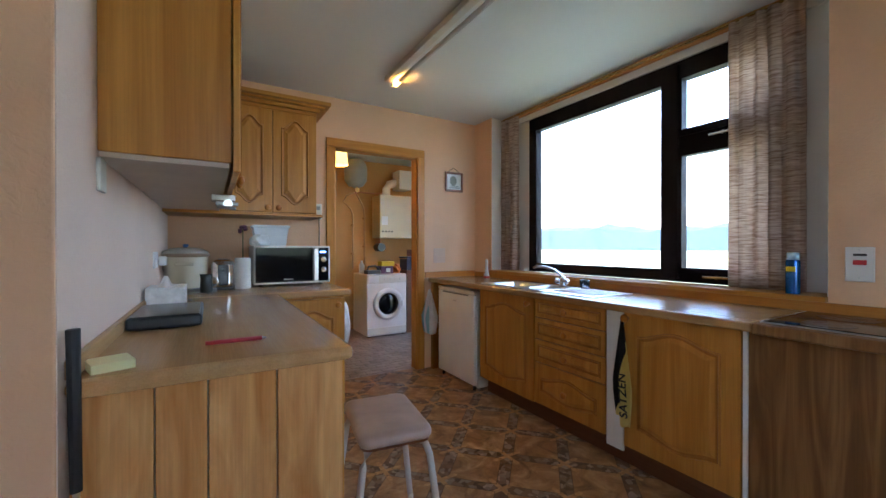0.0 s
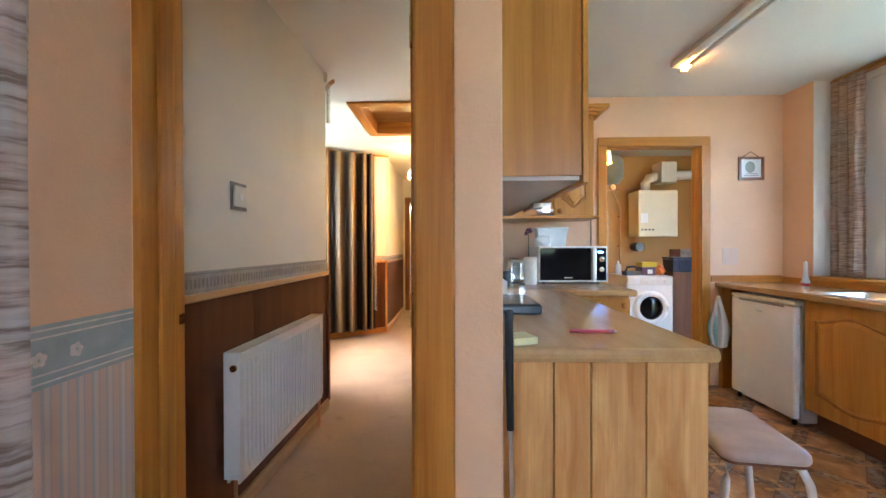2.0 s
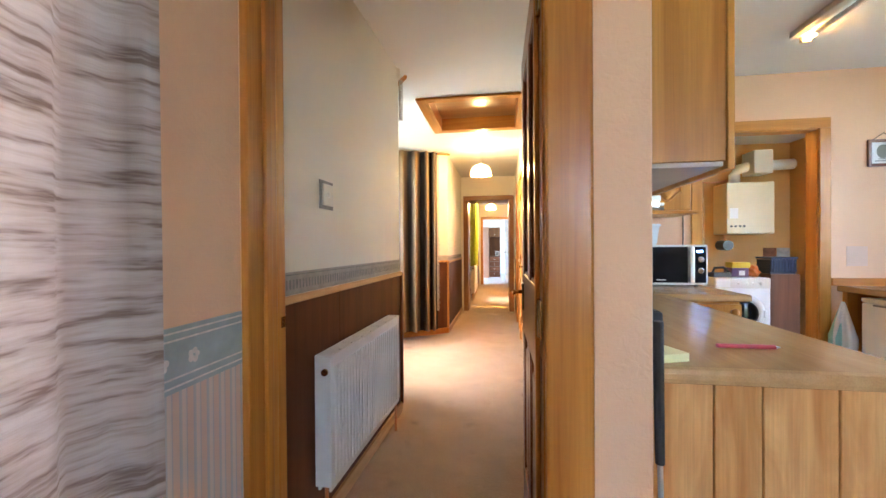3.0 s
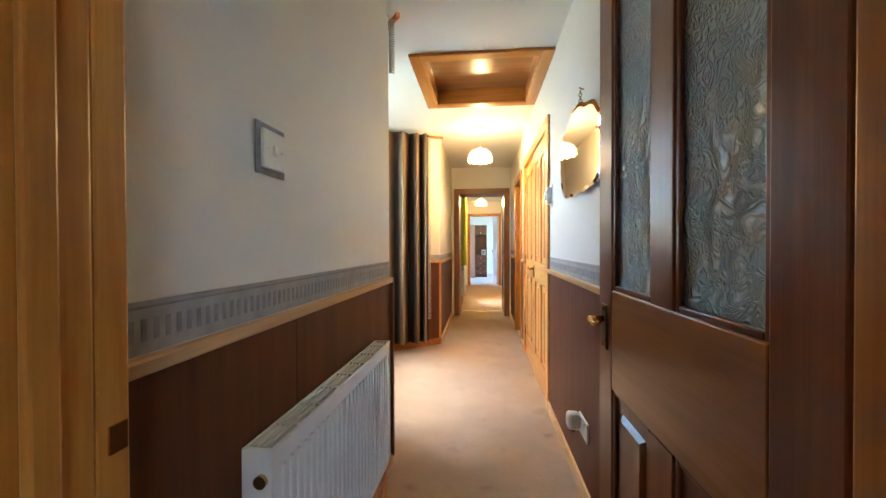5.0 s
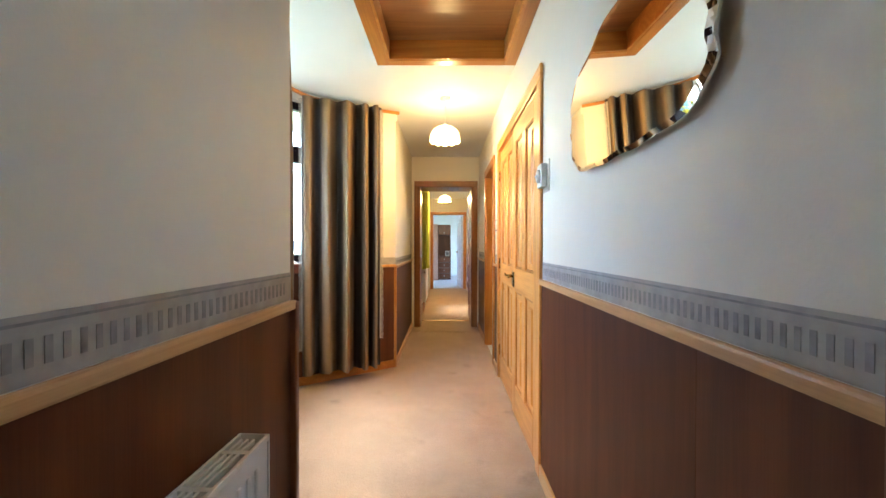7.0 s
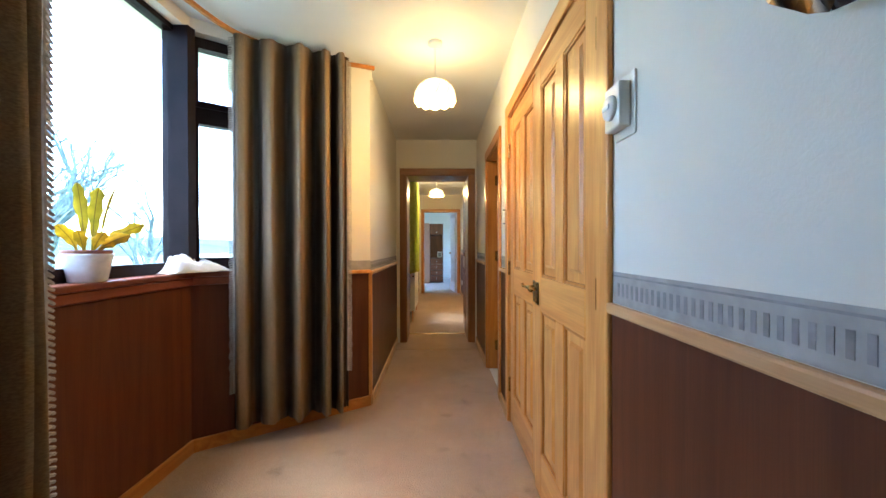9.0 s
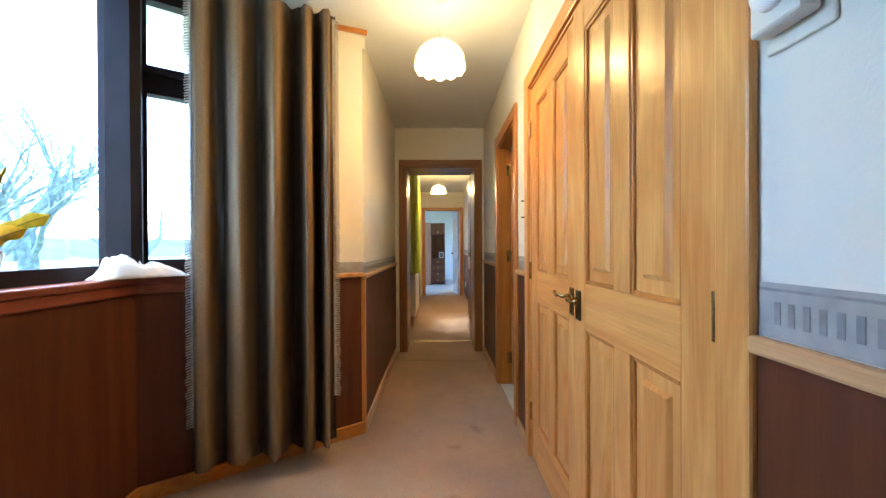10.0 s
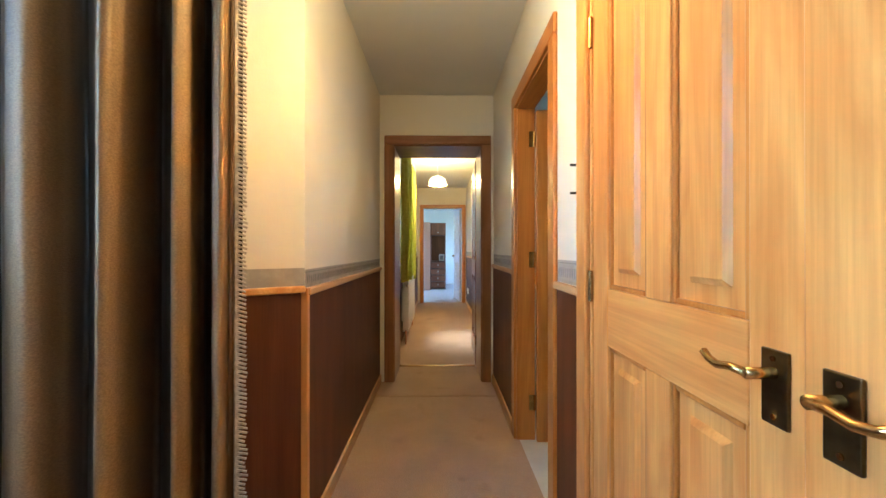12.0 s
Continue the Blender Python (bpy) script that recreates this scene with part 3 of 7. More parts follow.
doorframe("door_frame_end", "dark stained door frame at the end of the hall", "y", -0.88, -0.16, DOOR_Y0, DOOR_Y1, 1.975, 0.085, mats=(wood("brown_stained_trim", (0.20, 0.08, 0.026), (0.32, 0.14, 0.05), 2, 0.35, 1.0, 0.3), wood("brown_stained_trim_crosswise", (0.20, 0.08, 0.026), (0.32, 0.14, 0.05), 0, 0.35, 1.0, 0.3)))
doorframe("door_frame_side", "varnished pine door frame of the side room", "x", 5.44, 6.13, HALL_R, 0.05, 1.93, 0.09, True, False, mats=(ARCH, ARCH_Y))


def along(a, b, s0, s1, d0, d1, z0, z1, bm=None, bevel=0.0):
    """A box along the plan line a to b, from s0 to s1 metres along it and d0 to d1 to its left (outwards)."""
    a, b = Vector((*a, 0)), Vector((*b, 0))
    u = (b - a).normalized()
    n = Vector((u.y, -u.x, 0))
    own = box(s0, d0, z0, s1, d1, z1, bevel)
    m = Matrix(((u.x, n.x, 0, a.x), (u.y, n.y, 0, a.y), (0, 0, 1, 0), (0, 0, 0, 1)))
    return join(bm, turned(own, m))


def dado(parent, x, side, y0, y1, rail=0.988, skirt=True, tall=0.082, bars=True):
    """Veneer wainscot, wooden rail, printed border and skirting on a wall at x; side +1 faces +x."""
    f = lambda d: x + side * d
    n = max(1, round((y1 - y0) / 1.22))
    for k in range(n):
        a, b = y0 + (y1 - y0) * k / n, y0 + (y1 - y0) * (k + 1) / n
        part("veneer_panel", box(f(0), a + 0.001, 0.06, f(0.006), b - 0.001, rail - 0.025), VENEER, parent, "red-brown veneer panel")
    part("dado_rail", box(f(0), y0, rail - 0.028, f(0.022), y1, rail, 0.006), RAILWOOD, parent, "pale wooden dado rail")
    band = part("border_paper", box(f(0), y0, rail, f(0.002), y1, rail + tall), BORDER, parent, "grey printed wallpaper border")
    if bars:
        bm = bmesh.new()
        yy = y0 + 0.02
        while yy < y1 - 0.03:
            box(f(0.002), yy, rail + tall * 0.25, f(0.0028), yy + 0.010, rail + tall * 0.66, 0, bm)
            yy += 0.0225
        box(f(0.002), y0, rail + tall - 0.012, f(0.0026), y1, rail + tall - 0.008, 0, bm)
        part("border_print", bm, BORDER_DARK, band, "dark grey printed bars")
    if skirt:
        part("skirting", box(f(0), y0, 0, f(0.018), y1, 0.075, 0.005), RAILWOOD, parent, "varnished pine skirting")


def sloped_dado(parent, a, b, rail):
    ln = (Vector(b) - Vector(a)).length
    for s0, s1 in ((0.1, 0.72), (0.72, ln - 0.002)):
        part("veneer_panel", along(a, b, s0 + 0.001, s1 - 0.001, 0, 0.006, 0.06, rail - 0.025), VENEER, parent, "red-brown veneer panel")
    part("dado_rail", along(a, b, 0.1, ln, 0, 0.022, rail - 0.028, rail, None, 0.006), RAILWOOD, parent, "pale wooden dado rail")
    band = part("border_paper", along(a, b, 0.1, ln, 0, 0.002, rail, rail + 0.082), BORDER, parent, "grey printed wallpaper border")
    bm = bmesh.new()
    s = 0.12
    while s < ln - 0.03:
        along(a, b, s, s + 0.010, 0.002, 0.0028, rail + 0.020, rail + 0.054, bm)
        s += 0.0225
    along(a, b, 0.1, ln, 0.002, 0.0026, rail + 0.070, rail + 0.074, bm)
    part("border_print", bm, BORDER_DARK, band, "dark grey printed bars")
    part("skirting", along(a, b, 0.1, ln, 0, 0.018, 0, 0.075, None, 0.005), RAILWOOD, parent, "varnished pine skirting")
    part("corner_bead", along(a, b, ln - 0.014, ln + 0.010, -0.012, 0.024, 0.06, rail - 0.005, None, 0.004), DARKDOOR, parent, "dark wooden corner bead")


sloped_dado(W_HL, HALL_L0, (HALL_L, 2.80), 0.988)
dado(W_HR, HALL_R, -1, PART_Y1 + 0.002, 3.545)
dado(W_HR2, HALL_R, -1, 5.092, 5.345)
dado(W_HR2, HALL_R, -1, 6.225, DOOR_Y0 - 0.02)
dado(W_HL2, -1.005, 1, 5.32, DOOR_Y0 - 0.02, 0.965, tall=0.068)

# bay window
BAYDIR = [(BAY[k], BAY[k + 1]) for k in range(3)]
W_BAY = setting("wall_bay", "bay window wall with sapele panelling below a mahogany sill", "wall")


SILL = 1.0
for k, (a, b) in enumerate(BAYDIR):
    ln = (Vector(a) - Vector(b)).length
    # outward is to the right of the way walked, so d is negative
    part("lower_wall", along(a, b, 0 if k == 0 else -0.1, ln if k == 2 else ln + 0.1, -0.20, -0.006, 0, SILL - 0.03), CREAM, W_BAY)
    part("veneer_panel", along(a, b, 0.0, ln, -0.006, 0, 0.06, SILL - 0.03), VENEER, W_BAY, "red-brown veneer panel")
    part("skirting", along(a, b, 0.0, ln, 0, 0.018, 0, 0.075, None, 0.005), ARCH_Y, W_BAY, "varnished pine skirting")
    part("header", along(a, b, -0.02, ln + 0.02, -0.20, 0, 2.33, CEIL_Z), CREAM, W_BAY)
    if k != 1:
        solid = (0, 0.30) if k == 0 else (ln - 0.30, ln)
        part("pier", along(a, b, *solid, -0.20, 0, SILL - 0.03, 2.33), CREAM, W_BAY, "cream painted plaster")
        part("border_paper", along(a, b, *solid, 0, 0.002, 0.975, 1.04), BORDER, W_BAY, "grey printed border")
        part("dado_rail", along(a, b, *solid, 0, 0.022, 0.95, 0.975, None, 0.006), DOORWOOD_Y, W_BAY, "pale wooden dado rail")
    s0, s1 = (0.30, ln + 0.01) if k == 0 else ((-0.01, ln + 0.01) if k == 1 else (-0.01, ln - 0.30))
    part("sill_board", along(a, b, s0, s1, -0.13, 0.03, SILL - 0.03, SILL, None, 0.008), REDSILL, W_BAY, "polished mahogany sill")
    part("sill_moulding", along(a, b, s0, s1, 0, 0.018, SILL - 0.075, SILL - 0.03, None, 0.007), REDSILL, W_BAY, "moulded mahogany edge")
part("corner_bead", box(-1.017, 5.309, 0.06, -0.991, 5.337, 0.965, 0.004), DOORWOOD, W_HL2, "pale wooden corner bead")


def bay_window(name, a, b, s0, s1, split, cas, t=0.055, g=0.045):
    """Dark frame with glass between s0 and s1 along the bay line; split: height of a transom."""
    w = setting(name, "dark brown framed bay window", "window")
    z0, z1 = SILL, 2.33
    fr = along(a, b, s0, s1, -0.12, -0.06, z0, z0 + t)
    along(a, b, s0, s1, -0.12, -0.06, z1 - 0.03, z1, fr)
    along(a, b, s0, s0 + t, -0.12, -0.06, z0, z1, fr)
    along(a, b, s1 - t, s1, -0.12, -0.06, z0, z1, fr)
    part("window_frame", fr, PVC, w)
    zs = [(z0 + t, z1 - 0.03)]
    if split:
        part("transom", along(a, b, s0 + t, s1 - t, -0.12, -0.06, split - 0.03, split + 0.03), PVC, w)
        zs = [(z0 + t, split - 0.03), (split + 0.03, z1 - 0.03)]
    for lo, hi in zs:
        if cas:
            cf = along(a, b, s0 + t, s1 - t, -0.11, -0.045, lo, lo + g)
            along(a, b, s0 + t, s1 - t, -0.11, -0.045, hi - g, hi, cf)
            along(a, b, s0 + t, s0 + t + g, -0.11, -0.045, lo + g, hi - g, cf)
            along(a, b, s1 - t - g, s1 - t, -0.11, -0.045, lo + g, hi - g, cf)
            part("casement", cf, PVC, w)
        ob = part("pane", along(a, b, s0 + t, s1 - t, -0.094, -0.088, lo, hi), GLASS, w)
        ob.visible_shadow = False
    return w


L0 = (Vector(BAY[0]) - Vector(BAY[1])).length
L2 = (Vector(BAY[2]) - Vector(BAY[3])).length
bay_window("window_1", *BAYDIR[0], 0.30, L0 - 0.02, 1.90, True)
bay_window("window_2", *BAYDIR[1], -0.02, 1.30, 0, False)
bay_window("window_3", *BAYDIR[2], -0.03, L2 - 0.30, 1.90, True, 0.04, 0.035)
for k, (x, y) in enumerate(BAY[1:3]):
    part("corner_post", prism([(x + 0.02, y + (0.05 if k == 0 else -0.05)), (x + 0.03, y), (x - 0.02, y + (-0.08 if k == 0 else 0.08)), (x - 0.12, y + (-0.05 if k == 0 else 0.05)), (x - 0.12, y + (0.05 if k == 0 else -0.05))], SILL, 2.33), PVC, W_BAY, "dark brown corner post")

# corridor past the end door, far room, side room, utility room
bm = box(-1.16, DOOR_Y1, 0, -0.97, 8.35, CEIL_Z)
box(-1.16, 9.55, 0, -0.97, 11.98, CEIL_Z, 0, bm)
box(-1.16, 8.35, 0, -0.97, 9.55, 0.95, 0, bm)
box(-1.16, 8.35, 2.2, -0.97, 9.55, CEIL_Z, 0, bm)
W = wall("wall_corridor_left", "cream corridor wall with sapele wainscot and a window", bm, CREAM)
dado(W, -0.97, 1, DOOR_Y1 + 0.09, 8.33, bars=False)
dado(W, -0.97, 1, 9.57, 11.96, bars=False)
part("veneer_panel", box(-0.97, 8.35, 0, -0.964, 9.55, 0.92), VENEER, W, "red-brown veneer panel")
W = wall("wall_corridor_right", "cream corridor wall with sapele wainscot", box(0.05, DOOR_Y0 + 0.1, 0, 0.15, 11.98, CEIL_Z), CREAM)
dado(W, 0.05, -1, DOOR_Y1 + 0.09, 11.96, bars=False)
bm = box(-1.16, 11.98, 0, -0.86, 12.10, CEIL_Z)
box(-0.86, 11.98, 1.99, -0.02, 12.10, CEIL_Z, 0, bm)
box(-0.02, 11.98, 0, 0.15, 12.10, CEIL_Z, 0, bm)
W = wall("wall_corridor_end", "cream corridor end wall with a doorway", bm, CREAM)
doorframe("door_frame_far", "brown stained door frame at the far end of the corridor", "y", -0.84, -0.04, 11.98, 12.10, 1.97, 0.075)
FARWALL = paper("pale_blue_wallpaper", (0.64, 0.62, 0.60), 0.2, 40)
bm = box(-2.6, 12.10, 0, -2.5, 13.3, CEIL_Z)
box(-2.6, 15.8, 0, -2.5, 16.5, CEIL_Z, 0, bm)
box(-2.6, 13.3, 0, -2.5, 15.8, 0.9, 0, bm)
box(-2.6, 13.3, 2.1, -2.5, 15.8, CEIL_Z, 0, bm)
box(-2.6, 16.5, 0, 1.7, 16.6, CEIL_Z, 0, bm)
# right wall with an unseen opening, added to brighten the far room
box(1.6, 12.10, 0, 1.7, 16.5, 0.6, 0, bm)
box(1.6, 12.10, 2.25, 1.7, 16.5, CEIL_Z, 0, bm)
box(1.6, 12.10, 0.6, 1.7, 13.2, 2.25, 0, bm)
box(1.6, 15.6, 0.6, 1.7, 16.5, 2.25, 0, bm)
box(-2.6, 12.03, 0, -1.16, 12.10, CEIL_Z, 0, bm)
box(0.15, 12.03, 0, 1.7, 12.10, CEIL_Z, 0, bm)
wall("wall_far_room", "pale papered walls of the far room", bm, FARWALL)
bm = box(0.05, 4.96, 0, 0.948, 5.06, CEIL_Z)
box(0.93, 5.06, 0, 0.948, 5.722, CEIL_Z, 0, bm)
box(0.93, 5.722, 0, 1.95, 5.74, CEIL_Z, 0, bm)
box(0.05, 7.1, 0, 2.0, 7.2, CEIL_Z, 0, bm)
box(1.95, 5.722, 0, 2.05, 5.85, CEIL_Z, 0, bm)
box(1.95, 6.5, 0, 2.05, 7.1, CEIL_Z, 0, bm)
box(1.95, 5.85, 0, 2.05, 6.5, 1.0, 0, bm)
box(1.95, 5.85, 2.1, 2.05, 6.5, CEIL_Z, 0, bm)
wall("wall_side_room", "white walls of the side room", bm, WHITE_WALL)
bm = box(0.95, KIT_BACK + 0.1, 0, 1.05, 5.7, CEIL_Z)
box(0.95, 5.62, 0, 3.3, 5.72, CEIL_Z, 0, bm)
wall("wall_utility", "ochre painted utility room walls", bm, OCHRE)
bm = box(3.15, KIT_BACK + 0.1, 0, 3.25, 3.65, CEIL_Z)
box(3.15, 4.2, 0, 3.25, 5.62, CEIL_Z, 0, bm)
box(3.15, 3.65, 0, 3.25, 4.2, 1.1, 0, bm)
box(3.15, 3.65, 1.9, 3.25, 4.2, CEIL_Z, 0, bm)
wall("wall_utility_outer", "ochre painted utility wall with a window", bm, OCHRE)
d, put = doorframe("door_frame_utility", "honey oak door frame of the utility room", "y", 1.199, 1.953, KIT_BACK, KIT_BACK + 0.1, 1.980, 0.082, mats=(OAK, OAK_X))

# kitchen window
w = setting("window_kitchen", "wide dark brown framed kitchen window", "window")
X0, X1 = KIT_R + 0.19, KIT_R + 0.26
ZB, ZT = 0.932, 2.315
fr = box(X0, WIN_Y0, ZB, X1, WIN_Y1, ZB + 0.075)
box(X0, WIN_Y0, ZT - 0.115, X1, WIN_Y1, ZT, 0, fr)
box(X0, WIN_Y1 - 0.09, ZB, X1, WIN_Y1, ZT, 0, fr)
box(X0, WIN_Y0, ZB, X1, WIN_Y0 + 0.08, ZT, 0, fr)
part("window_frame", fr, PVC, w)
part("mullion", box(X0 - 0.02, 1.38, ZB + 0.02, X1, 1.49, ZT - 0.02, 0.006), PVC, w)
for lo, hi in ((ZB + 0.05, 1.75), (1.84, ZT - 0.085)):
    cf = box(X0 - 0.015, 0.86, lo, X1 - 0.02, 1.38, lo + 0.04)
    box(X0 - 0.015, 0.86, hi - 0.035, X1 - 0.02, 1.38, hi, 0, cf)
    box(X0 - 0.015, 0.86, lo, X1 - 0.02, 0.91, hi, 0, cf)
    box(X0 - 0.015, 1.36, lo, X1 - 0.02, 1.38, hi, 0, cf)
    part("casement", cf, PVC, w)
part("transom", box(X0, 0.86, 1.745, X1, 1.38, 1.845), PVC, w)
for y0, y1, z0, z1 in ((1.49, WIN_Y1 - 0.09, ZB + 0.075, ZT - 0.075), (0.86, 1.38, ZB + 0.075, 1.73), (0.86, 1.38, 1.86, ZT - 0.075)):
    ob = part("pane", box(X0 + 0.03, y0, z0, X0 + 0.036, y1, z1), GLASS, w)
    ob.visible_shadow = False
for z, y in ((1.80, 1.12), (0.975, 1.15)):
    part("window_handle", rod((X0 - 0.05, y - 0.07, z), (X0 - 0.05, y + 0.07, z), 0.009, rod((X0 - 0.05, y, z), (X0 - 0.01, y, z), 0.012)), CHROME, w, "chrome casement handle")
part("window_sill", box(KIT_R - 0.03, REC_Y0 + 0.002, 0.905, X0, REC_Y1 - 0.002, 0.93, 0.005), OAK_Y, w, "oak window board")


# ---- kitchen: doors, drawers and units ----
def panel_front(parent, name, axis_x, y0, y1, z0, z1, top_arch=0.0, bot_arch=0.0, knob=None, face=-1, mats=(OAK, OAK), rail=0.07, knob_mat=ARCH):
    """A cathedral-panel front in the plane x = axis_x, its outer side towards face * x. Arches curve the field's edges."""
    t = 0.02
    d = part(name, box(axis_x, y0, z0, axis_x - face * t, y1, z1, 0.003), mats[0], parent)
    n = 20

    def outline(inset):
        a, b = y0 + rail + inset, y1 - rail - inset
        lo, hi = z0 + rail + inset, z1 - rail - inset
        bottom, top = [], []
        for k in range(n + 1):
            f = k / n
            s = (math.cos((f - 0.5) * 2 * math.pi) * 0.5 + 0.5)
            bottom.append((a + (b - a) * f, lo + bot_arch * (1 - s)))
            top.append((a + (b - a) * f, hi - top_arch * (1 - s)))
        return bottom + top[::-1]

    rings = []
    bm = bmesh.new()
    fit_ = min(1.0, (z1 - z0 - 2 * rail) / 0.11)
    for inset, out in ((0.0, 0.0), (0.003, 0.007), (0.007, 0.007), (0.012, 0.0012), (0.020, 0.0012), (0.040, 0.009)):
        rings.append([bm.verts.new((axis_x + face * out, y, z)) for y, z in outline(inset * fit_)])
    for q, (a, b) in enumerate(zip(rings, rings[1:])):
        for k in range(len(a)):
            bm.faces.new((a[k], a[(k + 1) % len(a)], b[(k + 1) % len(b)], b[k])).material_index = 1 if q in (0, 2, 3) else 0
    for k in range(n):
        bm.faces.new((rings[-1][k], rings[-1][k + 1], rings[-1][-2 - k], rings[-1][-1 - k]))
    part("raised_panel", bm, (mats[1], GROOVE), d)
    if knob:
        y, z = knob
        k = rod((axis_x, y, z), (axis_x + face * 0.028, y, z), 0.008)
        own = bmesh.new()
        bmesh.ops.create_uvsphere(own, u_segments=14, v_segments=8, radius=0.020)
        join(k, turned(own, Matrix.Translation((axis_x + face * 0.033, y, z)) @ Matrix.Diagonal((0.65, 1, 1, 1))))
        part("knob", k, knob_mat, d, "round wooden knob", True)
    return d


def turn_parts(root, m):
    """Turns all meshes of a thing by m, in world metres."""
    for o in root.children_recursive:
        if o.type == "MESH":
            o.data.transform(m)


FX, TOPZ = 2.112, 0.86


def base_unit(y0, y1, label):
    u = thing("base_cabinet", (2.35, (y0 + y1) / 2, 0), label, "cabinet", "kitchen base units")
    part("body", box(FX + 0.022, y0, 0.13, 2.60, y1, TOPZ - 0.042), BROWNCAB, u, "brown cabinet carcass")
    return u


u = base_unit(1.922, 2.522, "honey oak base cabinet with one arched panel door")
panel_front(u, "door", FX, 1.926, 2.519, 0.135, 0.822, 0.045, 0.035, (1.965, 0.775))
u = base_unit(1.386, 1.918, "honey oak drawer cabinet with four drawers")
zs = (0.822, 0.692, 0.552, 0.404, 0.135)
for k in range(4):
    panel_front(u, "drawer", FX, 1.389, 1.914, zs[k + 1] + 0.007, zs[k], 0.0 if k < 3 else 0.04, 0.0 if k < 3 else 0.03, (1.65, (zs[k] + zs[k + 1]) / 2 + 0.002), rail=0.026 if k < 3 else 0.05)
tagged(part("filler_panel", box(FX + 0.004, 1.285, 0.10, FX + 0.02, 1.382, TOPZ - 0.042, 0.002), WHITE), "white filler panel beside the drawer cabinet", "panel", kind="")
u = base_unit(0.762, 1.281, "honey oak base cabinet with one tall arched panel door")
panel_front(u, "door", FX, 0.765, 1.277, 0.135, 0.822, 0.045, 0.035, (1.255, 0.79))
tagged(part("edge_strip", box(FX - 0.004, 0.742, 0.03, FX + 0.02, 0.758, TOPZ - 0.042, 0.002), WHITE), "white edging strip beside the oak panel", "edge strip")
hp = thing("hob_unit", (2.3, 0.3, 0), "brown wood-grain cabinet housing under the hob", "cabinet")
part("front_panel", box(FX, -0.10, 0.03, FX + 0.02, 0.74, TOPZ - 0.042, 0.002), OAKPANEL, hp, "dark grained oak front")
part("body", box(FX + 0.022, -0.10, 0.0, 2.60, 0.74, TOPZ - 0.042), OFFWHITE, hp)
part("side_panel", box(FX, -0.12, 0.0, 2.62, -0.102, TOPZ - 0.042), OAKPANEL, hp)
tagged(part("plinth", box(2.20, 0.745, 0.0, 2.218, 2.53, 0.13, 0.003), PLINTH), "dark brown plinth board below the base cabinets", "plinth")

# worktop along the window wall, with a sink cut-out
SX0, SX1, SY0, SY1 = 2.15, 2.53, 1.50, 2.56
bm = box(2.078, 0.72, TOPZ - 0.04, SX0 + 0.01, KIT_BACK, TOPZ, 0.008)
box(SX1 - 0.01, 0.72, TOPZ - 0.04, KIT_R, KIT_BACK, TOPZ, 0.0, bm)
box(SX0 + 0.009, SY1 - 0.012, TOPZ - 0.04, SX1 - 0.009, KIT_BACK, TOPZ, 0.0, bm)
box(SX0 + 0.009, 0.72, TOPZ - 0.04, SX1 - 0.009, SY0 + 0.012, TOPZ, 0.0, bm)
wk = thing("worktop", (2.35, 2.0, TOPZ - 0.04), "oak-effect laminate worktop along the window wall", "worktop")
part("top", bm, WORKTOP, wk)
part("hob_top", box(2.072, -0.12, TOPZ - 0.044, KIT_R, 0.718, TOPZ - 0.002, 0.008), OAKPANEL, wk, "darker worktop length under the hob")
part("upstand", box(KIT_R - 0.02, -0.12, TOPZ, KIT_R, 3.30, 0.905, 0.003), ARCH_Y, wk, "wooden upstand")
part("back_upstand", box(2.04, KIT_BACK - 0.02, TOPZ, KIT_R - 0.021, KIT_BACK, 0.915, 0.003), ARCH_X, wk, "wooden upstand")
part("end_panel", box(2.10, KIT_BACK - 0.06, 0.0, 2.60, KIT_BACK - 0.022, TOPZ - 0.042), ARCH, wk, "brown wooden end panel")

hob = thing("ceramic_hob", (2.35, 0.41, TOPZ), "black glass ceramic hob set in the worktop", "hob")
part("glass_plate", box(2.13, 0.12, TOPZ - 0.002, 2.58, 0.70, TOPZ + 0.006, 0.003), BLACKGLOSS, hob)
part("trim", box(2.122, 0.112, TOPZ - 0.002, 2.588, 0.708, TOPZ + 0.003, 0.001), STEEL, hob, "thin steel rim")
for x, y, r in ((2.24, 0.27, 0.09), (2.46, 0.27, 0.075), (2.24, 0.54, 0.075), (2.46, 0.54, 0.09)):
    part("cooking_zone", lathe([(r, 0), (r, 0.0006), (r - 0.003, 0.0006)], (x, y, TOPZ + 0.006)), plain("hob_ring_grey", (0.05, 0.05, 0.05), 0.2), hob)

sk = thing("sink", (2.34, 2.03, TOPZ), "stainless steel inset sink with one and a half bowls and drainer", "sink")
bm = bmesh.new()


def bowl(bm, x0, y0, x1, y1, depth):
    rings = []
    for ins, z in ((0.0, 0.0), (0.012, -0.006), (0.02, -depth + 0.02), (0.04, -depth), (0.12, -depth)):
        ring = []
        for cx, cy, a0 in ((x1, y1, 0), (x0, y1, 90), (x0, y0, 180), (x1, y0, 270)):
            rr = max(0.004, 0.05 - ins * 0.35)
            ox = cx - (ins + rr) * (1 if cx == x1 else -1)
            oy = cy - (ins + rr) * (1 if cy == y1 else -1)
            for k in range(5):
                a = radians(a0 + 22.5 * k)
                ring.append(bm.verts.new((ox + rr * math.cos(a), oy + rr * math.sin(a), TOPZ + 0.004 + z)))
        rings.append(ring)
    for a, b in zip(rings, rings[1:]):
        for k in range(len(a)):
            bm.faces.new((a[k], a[(k + 1) % len(a)], b[(k + 1) % len(b)], b[k]))
    bm.faces.new(rings[-1])
    return rings[0]


